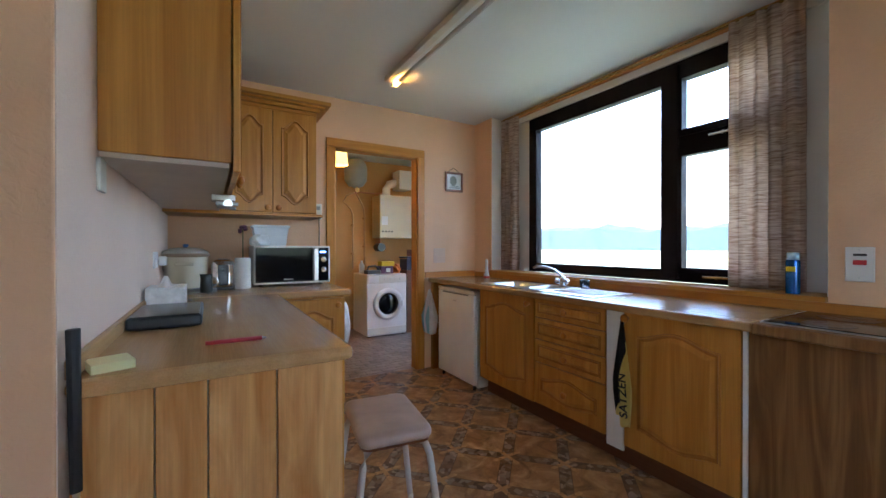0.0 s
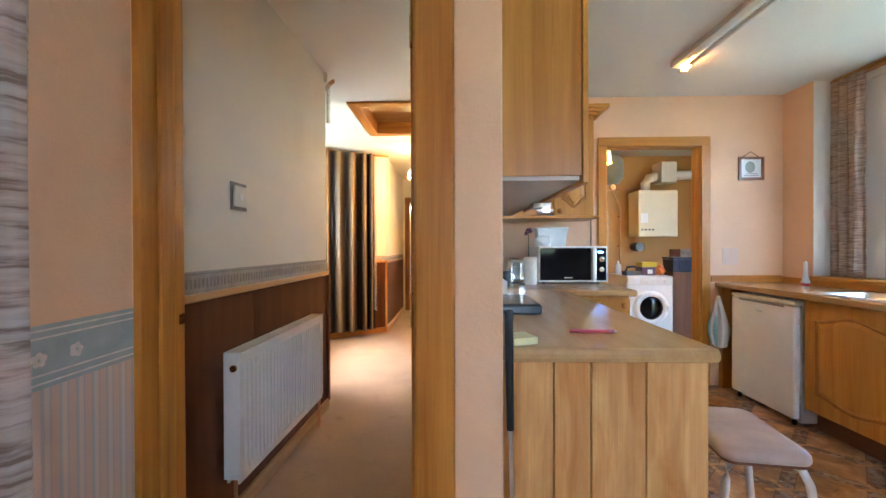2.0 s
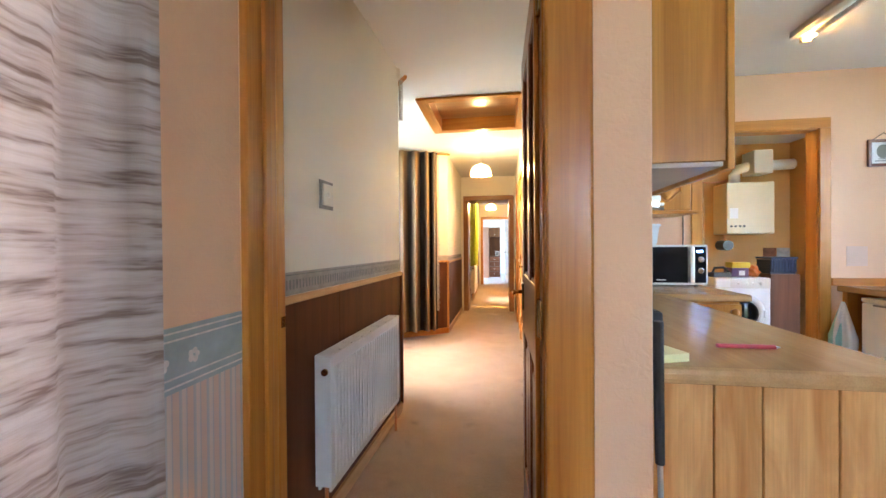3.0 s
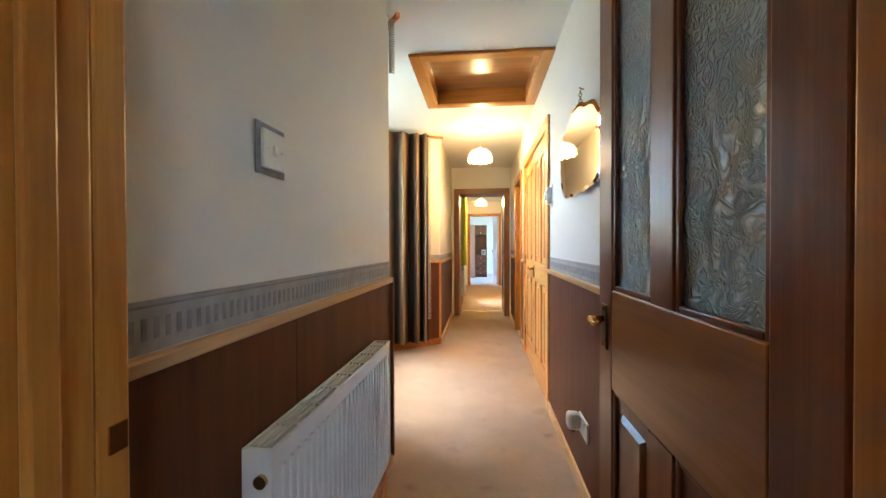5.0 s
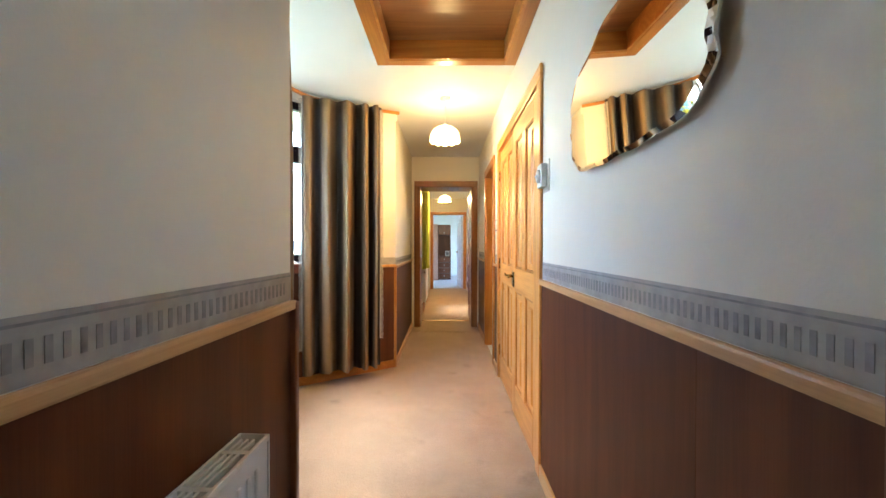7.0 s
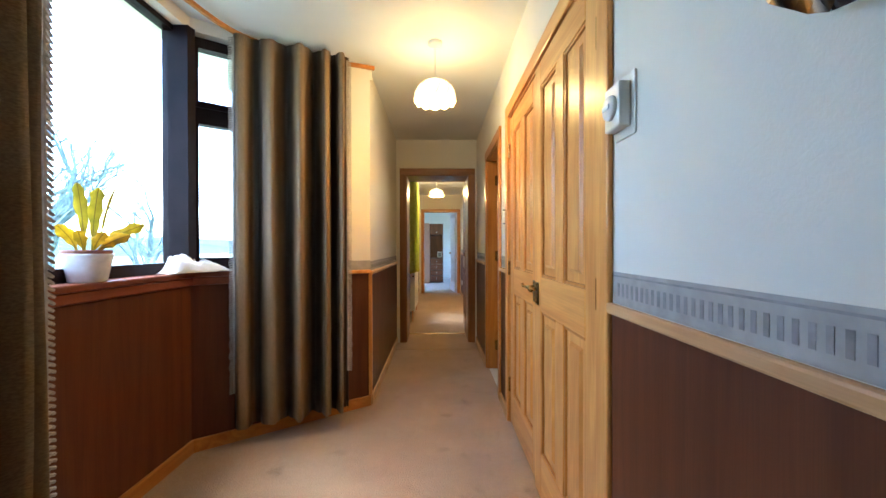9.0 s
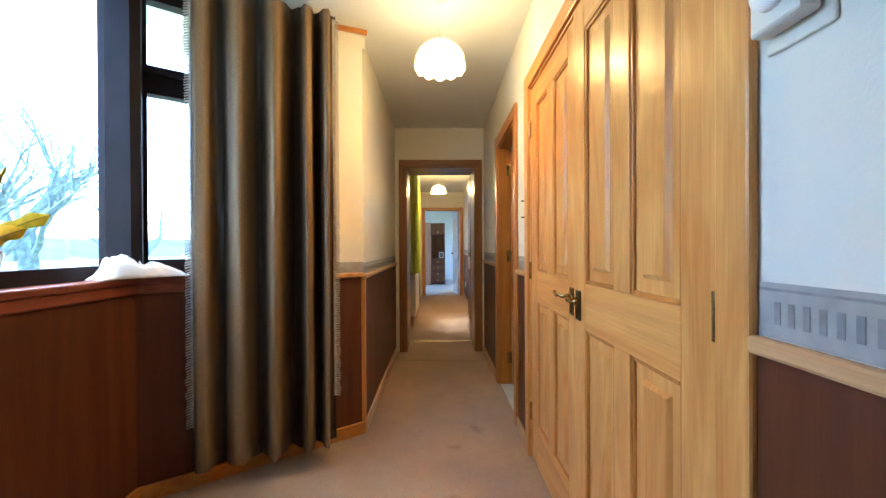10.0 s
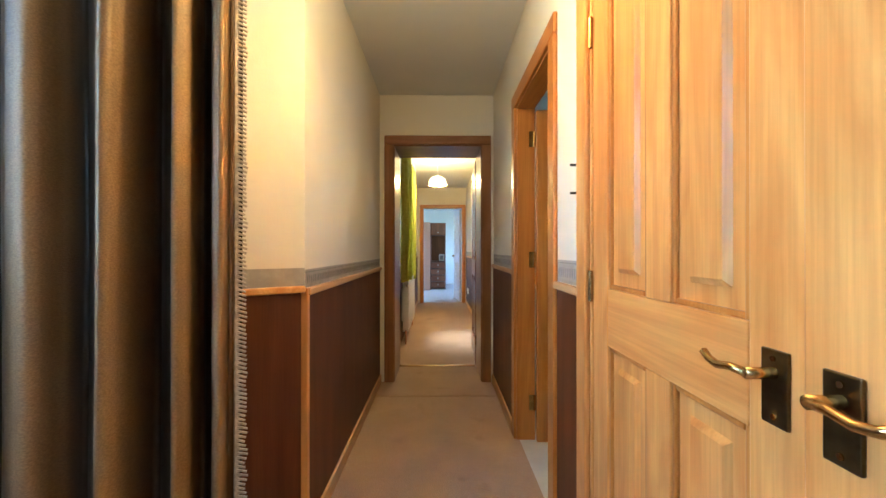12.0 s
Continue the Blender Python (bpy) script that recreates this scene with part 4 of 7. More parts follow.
bowls = [(2.20, 2.16, 2.48, 2.50, 0.15), (2.22, 1.93, 2.46, 2.12, 0.10)]
for k, b in enumerate(bowls):
    bw = bmesh.new()
    bowl(bw, *b)
    part("bowl", bw, STEEL, sk, "", True)
fr = bmesh.new()
box(SX0, SY0, TOPZ - 0.004, 2.20, SY1, TOPZ + 0.005, 0.002, fr)
box(2.48, SY0, TOPZ - 0.004, SX1, SY1, TOPZ + 0.005, 0.002, fr)
box(2.20, 2.50, TOPZ - 0.004, 2.48, SY1, TOPZ + 0.005, 0, fr)
box(2.20, 2.12, TOPZ - 0.004, 2.48, 2.16, TOPZ + 0.005, 0, fr)
box(2.20, SY0, TOPZ - 0.004, 2.48, 1.93, TOPZ + 0.005, 0, fr)
part("rim", fr, STEEL, sk)
ri = bmesh.new()
for k in range(7):
    rod((2.225 + 0.035 * k, 1.54, TOPZ + 0.006), (2.225 + 0.035 * k, 1.86, TOPZ + 0.006), 0.004, ri, 8)
part("drainer_ridges", ri, STEEL, sk)
tp = thing("mixer_tap", (2.475, 2.02, TOPZ + 0.005), "chrome mixer tap with two lever heads behind the sink", "tap")
part("tap_body", lathe([(0.028, 0), (0.026, 0.01), (0.02, 0.03), (0.022, 0.06), (0.012, 0.075)], (2.50, 2.03, TOPZ + 0.005)), CHROME, tp, "", True)
part("spout", tube([(2.50, 2.03, TOPZ + 0.05), (2.49, 2.04, TOPZ + 0.09), (2.45, 2.07, TOPZ + 0.125), (2.40, 2.11, TOPZ + 0.145), (2.36, 2.145, TOPZ + 0.15), (2.34, 2.165, TOPZ + 0.135)], 0.011), CHROME, tp, "", True)
for s in (-1, 1):
    part("lever", rod((2.50, 2.03 + 0.015 * s, TOPZ + 0.035), (2.485, 2.03 + 0.055 * s, TOPZ + 0.045), 0.017, None, 10, 0.02), CHROME, tp, "", True)
jr = thing("glass_jar", (2.52, 1.86, TOPZ + 0.005), "small clear glass tumbler beside the tap", "glass")
part("glass_body", lathe([(0.03, 0), (0.034, 0.06), (0.031, 0.06), (0.027, 0.006)], (2.505, 1.84, TOPZ + 0.006)), GLASS, jr, "", True)
bt = thing("washing_up_bottle", (2.56, 3.02, TOPZ), "white plastic squeeze bottle with red base", "bottle")
part("bottle_body", lathe([(0.026, 0), (0.027, 0.03), (0.018, 0.05), (0.014, 0.10), (0.013, 0.17), (0.006, 0.18)], (2.56, 3.02, TOPZ)), WHITE, bt, "", True)
part("red_base", lathe([(0.030, 0), (0.030, 0.012), (0.027, 0.016)], (2.56, 3.02, TOPZ)), plain("red_plastic", (0.5, 0.03, 0.03), 0.4), bt)

# fridge
fg = thing("fridge", (2.35, 2.83, 0), "white under-counter fridge with moulded door", "fridge")
part("body", box(2.13, 2.56, 0.02, 2.60, 3.125, 0.798, 0.006), WHITE, fg)
part("door", box(2.085, 2.56, 0.045, 2.124, 3.125, 0.77, 0.012), WHITE, fg)
part("top_trim", box(2.085, 2.56, 0.772, 2.14, 3.125, 0.80, 0.006), OFFWHITE, fg, "grey-white top trim")
part("grip", box(2.083, 2.64, 0.752, 2.09, 3.04, 0.764, 0.002), GREY, fg, "recessed grip")
part("badge", box(2.082, 2.82, 0.69, 2.086, 2.87, 0.70, 0.001), STEEL, fg)
for y in (2.60, 3.08):
    part("foot", rod((2.12, y, 0), (2.12, y, 0.03), 0.014), BLACK, fg)

# peninsula on the kitchen's own wall
LZ = 0.88
bu = thing("base_cabinet", (0.33, 1.8, 0), "honey oak base unit run with tongue-and-groove end", "cabinet", "kitchen base units")
part("body", box(KIT_L + 0.004, 1.14, 0.10, 0.60, 2.60, LZ - 0.042), OFFWHITE, bu)
part("side", box(0.60, 1.12, 0.0, 0.618, 2.60, LZ - 0.042), OAK, bu)
xs = (KIT_L + 0.004, 0.190, 0.292, 0.443, 0.612)
for a, b in zip(xs, xs[1:]):
    part("board", box(a + 0.0015, 1.108, 0.0, b - 0.0015, 1.126, LZ - 0.041, 0.003), PINE, bu, "pale knotty board")
wl = thing("worktop", (0.35, 2.0, LZ - 0.04), "oak-effect laminate worktop forming an L with rounded edge", "worktop")
part("top", box(KIT_L + 0.002, 1.085, LZ - 0.04, 0.636, 2.50, LZ, 0.014), WORKTOP, wl)
part("return_top", box(KIT_L + 0.002, 2.501, LZ - 0.04, 1.075, KIT_BACK - 0.002, LZ, 0.012), WORKTOP_X, wl)
part("upstand", box(KIT_L + 0.001, 1.10, LZ, KIT_L + 0.019, KIT_BACK - 0.022, LZ + 0.04, 0.003), WORKTOP, wl, "low upstand")
ru = thing("base_cabinet", (0.85, 2.9, 0), "honey oak base cabinet with an arched panel door beside the doorway", "cabinet", "kitchen base units")
part("body", box(0.64, 2.58, 0.10, 1.05, KIT_BACK - 0.004, LZ - 0.042), OAK, ru)
part("plinth", box(0.64, 2.62, 0.0, 1.05, KIT_BACK - 0.004, 0.10), PLINTH, ru)
d = panel_front(ru, "door", 0, 0.64, 1.05, 0.13, LZ - 0.06, 0.05, 0.03, (1.0, 0.78), face=-1)
for o in (d, *d.children_recursive):
    o.data.transform(Matrix(((0, 1, 0, 0), (1, 0, 0, 2.558), (0, 0, 1, 0), (0, 0, 0, 1))))
    o.data.flip_normals()

# wall units
wu = thing("wall_cabinet", (0.2, 1.9, 1.38), "plain honey oak wall cabinet above the worktop", "cabinet", "kitchen wall units")
part("body", box(KIT_L + 0.002, 1.367, 1.40, 0.352, 2.52, 2.36, 0.002), OAK, wu)
part("underside", box(KIT_L + 0.004, 1.372, 1.385, 0.346, 2.94, 1.399), plain("pale_melamine", (0.50, 0.40, 0.32), 0.35), wu, "pale laminate underside")
for a, b in ((1.367, 1.94), (1.944, 2.515)):
    dd = panel_front(wu, "door", 0.376, a, b, 1.375, 2.33, 0.06, 0.05, (b - 0.05 if a < 1.5 else a + 0.05, 1.43), face=1)
bx = thing("wall_cabinet", (0.6, 3.1, 1.38), "honey oak wall cabinet with arched doors and moulded cornice", "cabinet", "kitchen wall units")
part("body", box(KIT_L + 0.002, 2.972, 1.388, 0.962, KIT_BACK - 0.003, 2.10, 0.002), OAK, bx)
part("light_shelf", box(KIT_L + 0.002, 2.93, 1.366, 1.0, KIT_BACK - 0.003, 1.386, 0.002), OAK_X, bx)
co = bmesh.new()
for k, (o, z) in enumerate(((0.0, 2.10), (0.02, 2.125), (0.05, 2.15), (0.085, 2.165))):
    box(KIT_L + 0.002, 2.955 - o, z, 0.962 + o, KIT_BACK - 0.003, z + 0.026, 0.003, co)
part("cornice", co, OAK_X, bx, "stepped oak cornice")
for a, b, kx in ((0.380, 0.662, 0.63), (0.667, 0.960, 0.70)):
    d = panel_front(bx, "door", 0, a, b, 1.392, 2.098, 0.06, 0.06, (kx, 1.42), face=-1, rail=0.055)
    for o in (d, *d.children_recursive):
        o.data.transform(Matrix(((0, 1, 0, 0), (1, 0, 0, 2.95), (0, 0, 1, 0), (0, 0, 0, 1))))
        o.data.flip_normals()
op = thing("tin_opener", (0.36, 1.95, 1.33), "chrome wall can opener fixed under the wall cabinet", "can opener")
part("bracket", box(0.30, 1.93, 1.345, 0.39, 2.0, 1.372, 0.004), DULLSTEEL, op)
part("arm", box(0.315, 1.92, 1.325, 0.40, 1.94, 1.34, 0.003), DULLSTEEL, op)
part("wheel", rod((0.36, 1.91, 1.332), (0.36, 1.925, 1.332), 0.018), STEEL, op)
part("crank", rod((0.32, 1.915, 1.318), (0.39, 1.905, 1.312), 0.007), DULLSTEEL, op)

# things on the worktop
mw = thing("microwave", (0.8, 3.08, LZ), "white microwave oven with black glass door", "microwave")
MX0, MX1, MY, MZ = 0.542, 1.05, 2.92, LZ + 0.014
part("body", box(MX0, MY, MZ, MX1, MY + 0.36, MZ + 0.265, 0.008), WHITE, mw)
part("door_glass", box(MX0 + 0.012, MY - 0.006, MZ + 0.014, MX0 + 0.385, MY + 0.002, MZ + 0.252, 0.003), BLACKGLOSS, mw, "black glass")
part("control_panel", box(MX0 + 0.424, MY - 0.006, MZ + 0.014, MX1 - 0.012, MY + 0.002, MZ + 0.252, 0.003), BLACKGLOSS, mw)
part("handle", box(MX0 + 0.388, MY - 0.022, MZ + 0.016, MX0 + 0.42, MY, MZ + 0.25, 0.006), STEEL, mw, "silver handle bar")
for z in (0.168, 0.095):
    part("dial", lathe([(0.02, 0), (0.019, 0.012), (0.014, 0.015)], (0, 0, 0)), CHROME, mw, "chrome dial").data.transform(pose(MX1 - 0.05, MY - 0.006, MZ + z, 90, 0, 0))
part("display", box(MX1 - 0.072, MY - 0.0075, MZ + 0.215, MX1 - 0.035, MY - 0.005, MZ + 0.228), glow("blue_display", (0.1, 0.35, 1.0), 1.5), mw, "blue lit display")
part("maker_mark", box(MX0 + 0.19, MY - 0.007, MZ + 0.03, MX0 + 0.25, MY - 0.005, MZ + 0.036), WHITE, mw)
for x in (MX0 + 0.05, MX1 - 0.05):
    part("foot", rod((x, MY + 0.05, LZ), (x, MY + 0.05, MZ + 0.01), 0.014), BLACK, mw)
TZ = MZ + 0.265
tb = thing("plastic_tub", (0.68, 3.05, TZ), "white translucent plastic tub standing on the microwave", "tub")
TUB = plain("milky_plastic", (0.70, 0.74, 0.76), 0.3, 0, 0.05)
bm = bmesh.new()
for (a, z0), (b, z1) in (((0.0, 0.0), (0.018, 0.09)),):
    lo = [(-0.11, -0.07), (0.11, -0.07), (0.11, 0.07), (-0.11, 0.07)]
    for k, (s, z) in enumerate(((0.85, 0.0), (1.02, 0.125), (1.09, 0.127), (1.09, 0.140), (1.0, 0.144), (0.9, 0.012))):
        ring = [bm.verts.new((0.66 + x * s, 3.04 + y * s, TZ + z)) for x, y in lo]
        if k:
            for j in range(4):
                bm.faces.new((prev[j], prev[(j + 1) % 4], ring[(j + 1) % 4], ring[j]))
        else:
            bm.faces.new(ring[::-1])
        prev = ring
    bm.faces.new(prev)
part("tub", bm, TUB, tb)
wp = thing("wipes_packet", (0.63, 3.0, TZ), "crumpled clear plastic bag beside the tub", "packet")
own = bmesh.new()
bmesh.ops.create_icosphere(own, subdivisions=3, radius=0.05)
for v in own.verts:
    v.co = Vector((v.co.x * 1.3, v.co.y * 0.8, v.co.z * 1.0)) * (1 + 0.25 * noise.noise(v.co * 30))
    v.co.z = max(v.co.z, -0.03)
part("packet_body", turned(own, Matrix.Translation((0.59, 2.97, TZ + 0.031))), TUB, wp)
fl_ = thing("pot_flower", (0.47, 3.12, 1.18), "small purple decoration on a stem behind the microwave", "decoration")
bm = bmesh.new()
for k in range(9):
    a = k * 0.7
    own = bmesh.new()
    bmesh.ops.create_icosphere(own, subdivisions=1, radius=0.012)
    join(bm, turned(own, Matrix.Translation((0.485 + 0.018 * math.cos(a), 3.0 + 0.012 * math.sin(a), 1.272 + 0.018 * math.sin(a * 1.7))) @ Matrix.Diagonal((1.3, 0.6, 1, 1))))
part("petals", bm, plain("purple_petal", (0.12, 0.03, 0.08), 0.6), fl_)
part("stem", rod((0.485, 3.0, LZ), (0.485, 3.0, 1.27), 0.003), plain("stem_green", (0.08, 0.12, 0.04), 0.6), fl_)
kr = thing("kitchen_roll", (0.468, 2.86, LZ), "roll of white kitchen paper standing upright", "kitchen roll")
part("roll", lathe([(0.045, 0), (0.048, 0.004), (0.048, 0.196), (0.045, 0.20), (0.016, 0.20), (0.016, 0.15)], (0.478, 2.90, LZ)), plain("tissue_paper", (0.78, 0.74, 0.68), 0.9, 0, 0.04, 30, 0.3, 150), kr, "", True)
ts = thing("toaster", (0.365, 2.86, LZ), "chrome and black two-slice toaster", "toaster")
part("body", box(0.30, 2.84, LZ + 0.012, 0.43, 3.08, LZ + 0.19, 0.03), CHROME, ts)
part("end_cap", box(0.335, 2.828, LZ + 0.03, 0.395, 2.85, LZ + 0.16, 0.008), BLACK, ts, "black plastic end")
part("lever", box(0.355, 2.812, LZ + 0.12, 0.375, 2.83, LZ + 0.135, 0.003), BLACK, ts)
part("slots", box(0.34, 2.87, LZ + 0.187, 0.36, 3.05, LZ + 0.192, 0.001, box(0.37, 2.87, LZ + 0.187, 0.39, 3.05, LZ + 0.192, 0.001)), BLACK, ts)
part("base", box(0.30, 2.84, LZ, 0.43, 3.08, LZ + 0.014, 0.004), BLACK, ts)
tr = thing("serving_tray", (0.17, 2.86, LZ), "grey tray under the slow cooker", "tray")
part("tray", box(0.07, 2.74, LZ, 0.33, 3.12, LZ + 0.02, 0.006), GREY, tr)
sc = thing("slow_cooker", (0.16, 2.93, LZ + 0.02), "cream slow cooker with glass lid and brown rim", "slow cooker")
CP = (0.165, 2.92, LZ + 0.02)
CROCK = plain("cream_enamel", (0.56, 0.49, 0.36), 0.25, 0, 0.05)
part("crock", lathe([(0.095, 0), (0.105, 0.01), (0.118, 0.12), (0.122, 0.19), (0.118, 0.195)], CP), CROCK, sc, "", True)
part("rim", lathe([(0.125, 0.19), (0.129, 0.196), (0.129, 0.206), (0.12, 0.212)], CP), plain("brown_rim", (0.26, 0.17, 0.10), 0.3), sc, "brown rim", True)
lid = part("lid", lathe([(0.124, 0.212), (0.118, 0.225), (0.08, 0.243), (0.02, 0.25)], CP), plain("glazed_lid", (0.42, 0.38, 0.33), 0.08, 0, 0.05), sc, "shiny grey glass lid", True)
part("knob", lathe([(0.010, 0.25), (0.015, 0.258), (0.015, 0.266), (0.008, 0.269)], CP), plain("blue_knob", (0.05, 0.12, 0.35), 0.3), lid, "blue knob", True)
part("handle", box(CP[0] - 0.05, CP[1] - 0.132, CP[2] + 0.14, CP[0] + 0.05, CP[1] - 0.115, CP[2] + 0.16, 0.006), CROCK, sc)
jg = thing("jug", (0.30, 2.77, LZ), "small dark chrome-handled jug", "jug")
part("jug_body", lathe([(0.03, 0), (0.034, 0.01), (0.03, 0.08), (0.034, 0.11), (0.03, 0.11)], (0.275, 2.74, LZ + 0.0)), BLACK, jg, "", True)
part("handle", tube(arc((0.305, 2.74, LZ + 0.06), (1, 0, 0), (0, 0, 1), 0.03, -80, 80), 0.005), CHROME, jg, "chrome handle")
tsb = thing("tissue_box", (0.12, 2.16, LZ), "pale grey tissue box with a tissue pulled out", "tissue box")
part("box", box(0.058, 2.10, LZ, 0.20, 2.28, LZ + 0.095, 0.004), plain("tissue_box_card", (0.80, 0.79, 0.78), 0.6, 0, 0.10, 35), tsb)
bm = bmesh.new()
vs = [bm.verts.new((0.125 + 0.03 * math.cos(a) * s, 2.16 + 0.03 * math.sin(a) * s + (1 - s) * 0.02, LZ + 0.095 + h)) for s, h in ((1, 0), (0.6, 0.02), (0.25, 0.045)) for a in [k * math.pi / 4 for k in range(8)]]
for r_ in range(2):
    for k in range(8):
        bm.faces.new((vs[r_ * 8 + k], vs[r_ * 8 + (k + 1) % 8], vs[r_ * 8 + 8 + (k + 1) % 8], vs[r_ * 8 + 8 + k]))
bm.faces.new(vs[16:])
part("tissue", bm, WHITE, tsb, "white tissue")
tbk = thing("black_box_device", (0.16, 1.65, LZ), "black slim electronic box lying on the worktop", "device")
part("casing", box(0.066, 1.60, LZ + 0.004, 0.272, 1.95, LZ + 0.042, 0.008), BLACK, tbk)
part("lid_panel", box(0.074, 1.61, LZ + 0.0405, 0.264, 1.94, LZ + 0.044, 0.001), plain("dark_grey_plastic", (0.014, 0.014, 0.015), 0.22), tbk)
for y in (1.63, 1.92):
    part("foot", box(0.09, y - 0.01, LZ, 0.25, y + 0.01, LZ + 0.005), BLACK, tbk)
pn = thing("pen", (0.35, 1.28, LZ), "red ballpoint pen lying on the worktop", "pen")
RED = plain("red_pen_plastic", (0.42, 0.02, 0.03), 0.3)
part("barrel", rod((0.30, 1.286, LZ + 0.006), (0.425, 1.284, LZ + 0.006), 0.0060), RED, pn)
part("tip", rod((0.425, 1.284, LZ + 0.006), (0.437, 1.2838, LZ + 0.006), 0.005, None, 10, 0.001), STEEL, pn)
part("cap", rod((0.285, 1.2863, LZ + 0.006), (0.33, 1.2855, LZ + 0.006), 0.0055), RED, pn)
pi = thing("sticky_notes", (0.10, 1.15, LZ), "pad of pale yellow sticky notes", "notepad")
part("pad", turned(box(-0.038, -0.038, 0, 0.038, 0.038, 0.02, 0.001), pose(0.105, 1.165, LZ, 0, 0, 20)), plain("yellow_note_paper", (0.76, 0.70, 0.36), 0.8), pi)
sk2 = thing("wall_socket", (KIT_L, 2.55, 1.08), "white double wall socket with a plug", "socket")
part("plate", box(KIT_L, 2.50, 1.04, KIT_L + 0.01, 2.645, 1.125, 0.003), WHITE, sk2)
part("plug", box(KIT_L + 0.01, 2.60, 1.05, KIT_L + 0.05, 2.645, 1.10, 0.008), WHITE, sk2, "white plug")
sk3 = thing("wall_socket", (KIT_L, 1.38, 1.33), "white switch plate below the wall cabinet", "switch")
part("plate", box(KIT_L, 1.36, 1.295, KIT_L + 0.01, 1.43, 1.382, 0.003), OFFWHITE, sk3)
st = thing("shoe_horn", (0.05, 1.09, 0.5), "long dark-handled rod hanging by the pillar", "rod")
part("grip", rod((0.066, 1.085, 0.66), (0.062, 1.085, 0.985), 0.010, None, 12, 0.012), plain("dark_rubber", (0.02, 0.02, 0.022), 0.6), st, "dark rubber grip")
part("shaft", rod((0.082, 1.088, 0.0), (0.066, 1.085, 0.66), 0.006), STEEL, st, "thin steel shaft")

# stool
so = thing("stool", (0.8, 1.28, 0), "small white tubular steel stool with padded beige seat", "stool")
SEAT = plain("beige_vinyl_seat", (0.44, 0.31, 0.25), 0.35, 0, 0.1, 12)
def cushion(hx, hy, rad, layers):
    """A flat pad with rounded corners; layers: (inset, height) pairs from below upwards."""
    bm = bmesh.new()
    rings = []
    for ins, z in layers:
        ring = []
        for cx, cy, a0 in ((1, 1, 0), (-1, 1, 90), (-1, -1, 180), (1, -1, 270)):
            for k in range(6):
                a = radians(a0 + 18 * k)
                ring.append(bm.verts.new((cx * (hx - rad) + (rad - ins) * math.cos(a), cy * (hy - rad) + (rad - ins) * math.sin(a), z)))
        rings.append(ring)
    for a, b in zip(rings, rings[1:]):
        for k in range(len(a)):
            bm.faces.new((a[k], a[(k + 1) % len(a)], b[(k + 1) % len(b)], b[k]))
    bm.faces.new(rings[0][::-1])
    bm.faces.new(rings[-1])
    return bm


bm = cushion(0.115, 0.165, 0.035, ((0.006, 0.555), (0.0, 0.562), (0.0, 0.576), (0.004, 0.584), (0.014, 0.589), (0.03, 0.5905)))
SM = pose(0.805, 1.275, 0, 0, 0, -8)
part("seat", turned(bm, SM), SEAT, so, "", True)
part("seat_board", turned(cushion(0.108, 0.158, 0.03, ((0.0, 0.546), (0.0, 0.5555))), SM), PLINTH, so, "brown board under the pad")
LEGW = plain("white_tube_enamel", (0.62, 0.59, 0.55), 0.35, 0, 0.08)
for sx in (-1, 1):
    for sy in (-1, 1):
        lg = tube([(sx * 0.07, sy * 0.12, 0.545), (sx * 0.092, sy * 0.138, 0.535), (sx * 0.105, sy * 0.148, 0.50), (sx * 0.165, sy * 0.185, 0.012)], 0.011)
        lg = part("leg", turned(lg, SM), LEGW, so, "", True)
        part("foot_cap", turned(rod((sx * 0.165, sy * 0.185, 0.0), (sx * 0.163, sy * 0.184, 0.03), 0.014), SM), BLACK, lg)
    part("stretcher", turned(tube([(sx * 0.15, -0.172, 0.17), (sx * 0.13, -0.12, 0.19), (sx * 0.13, 0.12, 0.19), (sx * 0.15, 0.172, 0.17)], 0.008), SM), LEGW, so, "", True)
part("stretcher", turned(tube([(-0.13, 0.0, 0.19), (0, 0.0, 0.19), (0.13, 0.0, 0.19)], 0.008), SM), LEGW, so, "", True)

# fluorescent fitting
ft = thing("fluorescent_light", (1.44, 2.0, 2.36), "long white fluorescent ceiling batten with bare tube", "ceiling light")
part("batten", box(1.395, 1.30, 2.365, 1.445, 2.72, CEIL_Z, 0.006), OFFWHITE, ft)
part("tube", rod((1.475, 1.33, 2.355), (1.475, 2.70, 2.355), 0.014), plain("unlit_tube_glass", (0.72, 0.72, 0.70), 0.15), ft)
part("end_holder", box(1.45, 2.70, 2.335, 1.50, 2.725, 2.40, 0.004), OFFWHITE, ft)
part("end_holder", box(1.45, 1.305, 2.335, 1.50, 1.33, 2.40, 0.004), OFFWHITE, ft)
part("tube_end", rod((1.475, 2.63, 2.355), (1.475, 2.70, 2.355), 0.0145), glow("glowing_tube_end", (1.0, 0.45, 0.08), 4.0), ft, "orange glowing tube end")

# picture, notice, switch
tm = thing("control_timer", (1.03, KIT_BACK, 1.40), "cream heating timer box beside the wall cabinet", "timer")
part("casing", box(0.995, KIT_BACK - 0.045, 1.378, 1.075, KIT_BACK - 0.002, 1.50, 0.005), OFFWHITE, tm)
part("window", box(1.01, KIT_BACK - 0.047, 1.45, 1.06, KIT_BACK - 0.044, 1.48, 0.001), GREY, tm, "grey display window")
part("button", box(1.02, KIT_BACK - 0.048, 1.40, 1.03, KIT_BACK - 0.044, 1.41, 0.001, box(1.04, KIT_BACK - 0.048, 1.40, 1.05, KIT_BACK - 0.044, 1.41, 0.001)), GREY, tm)
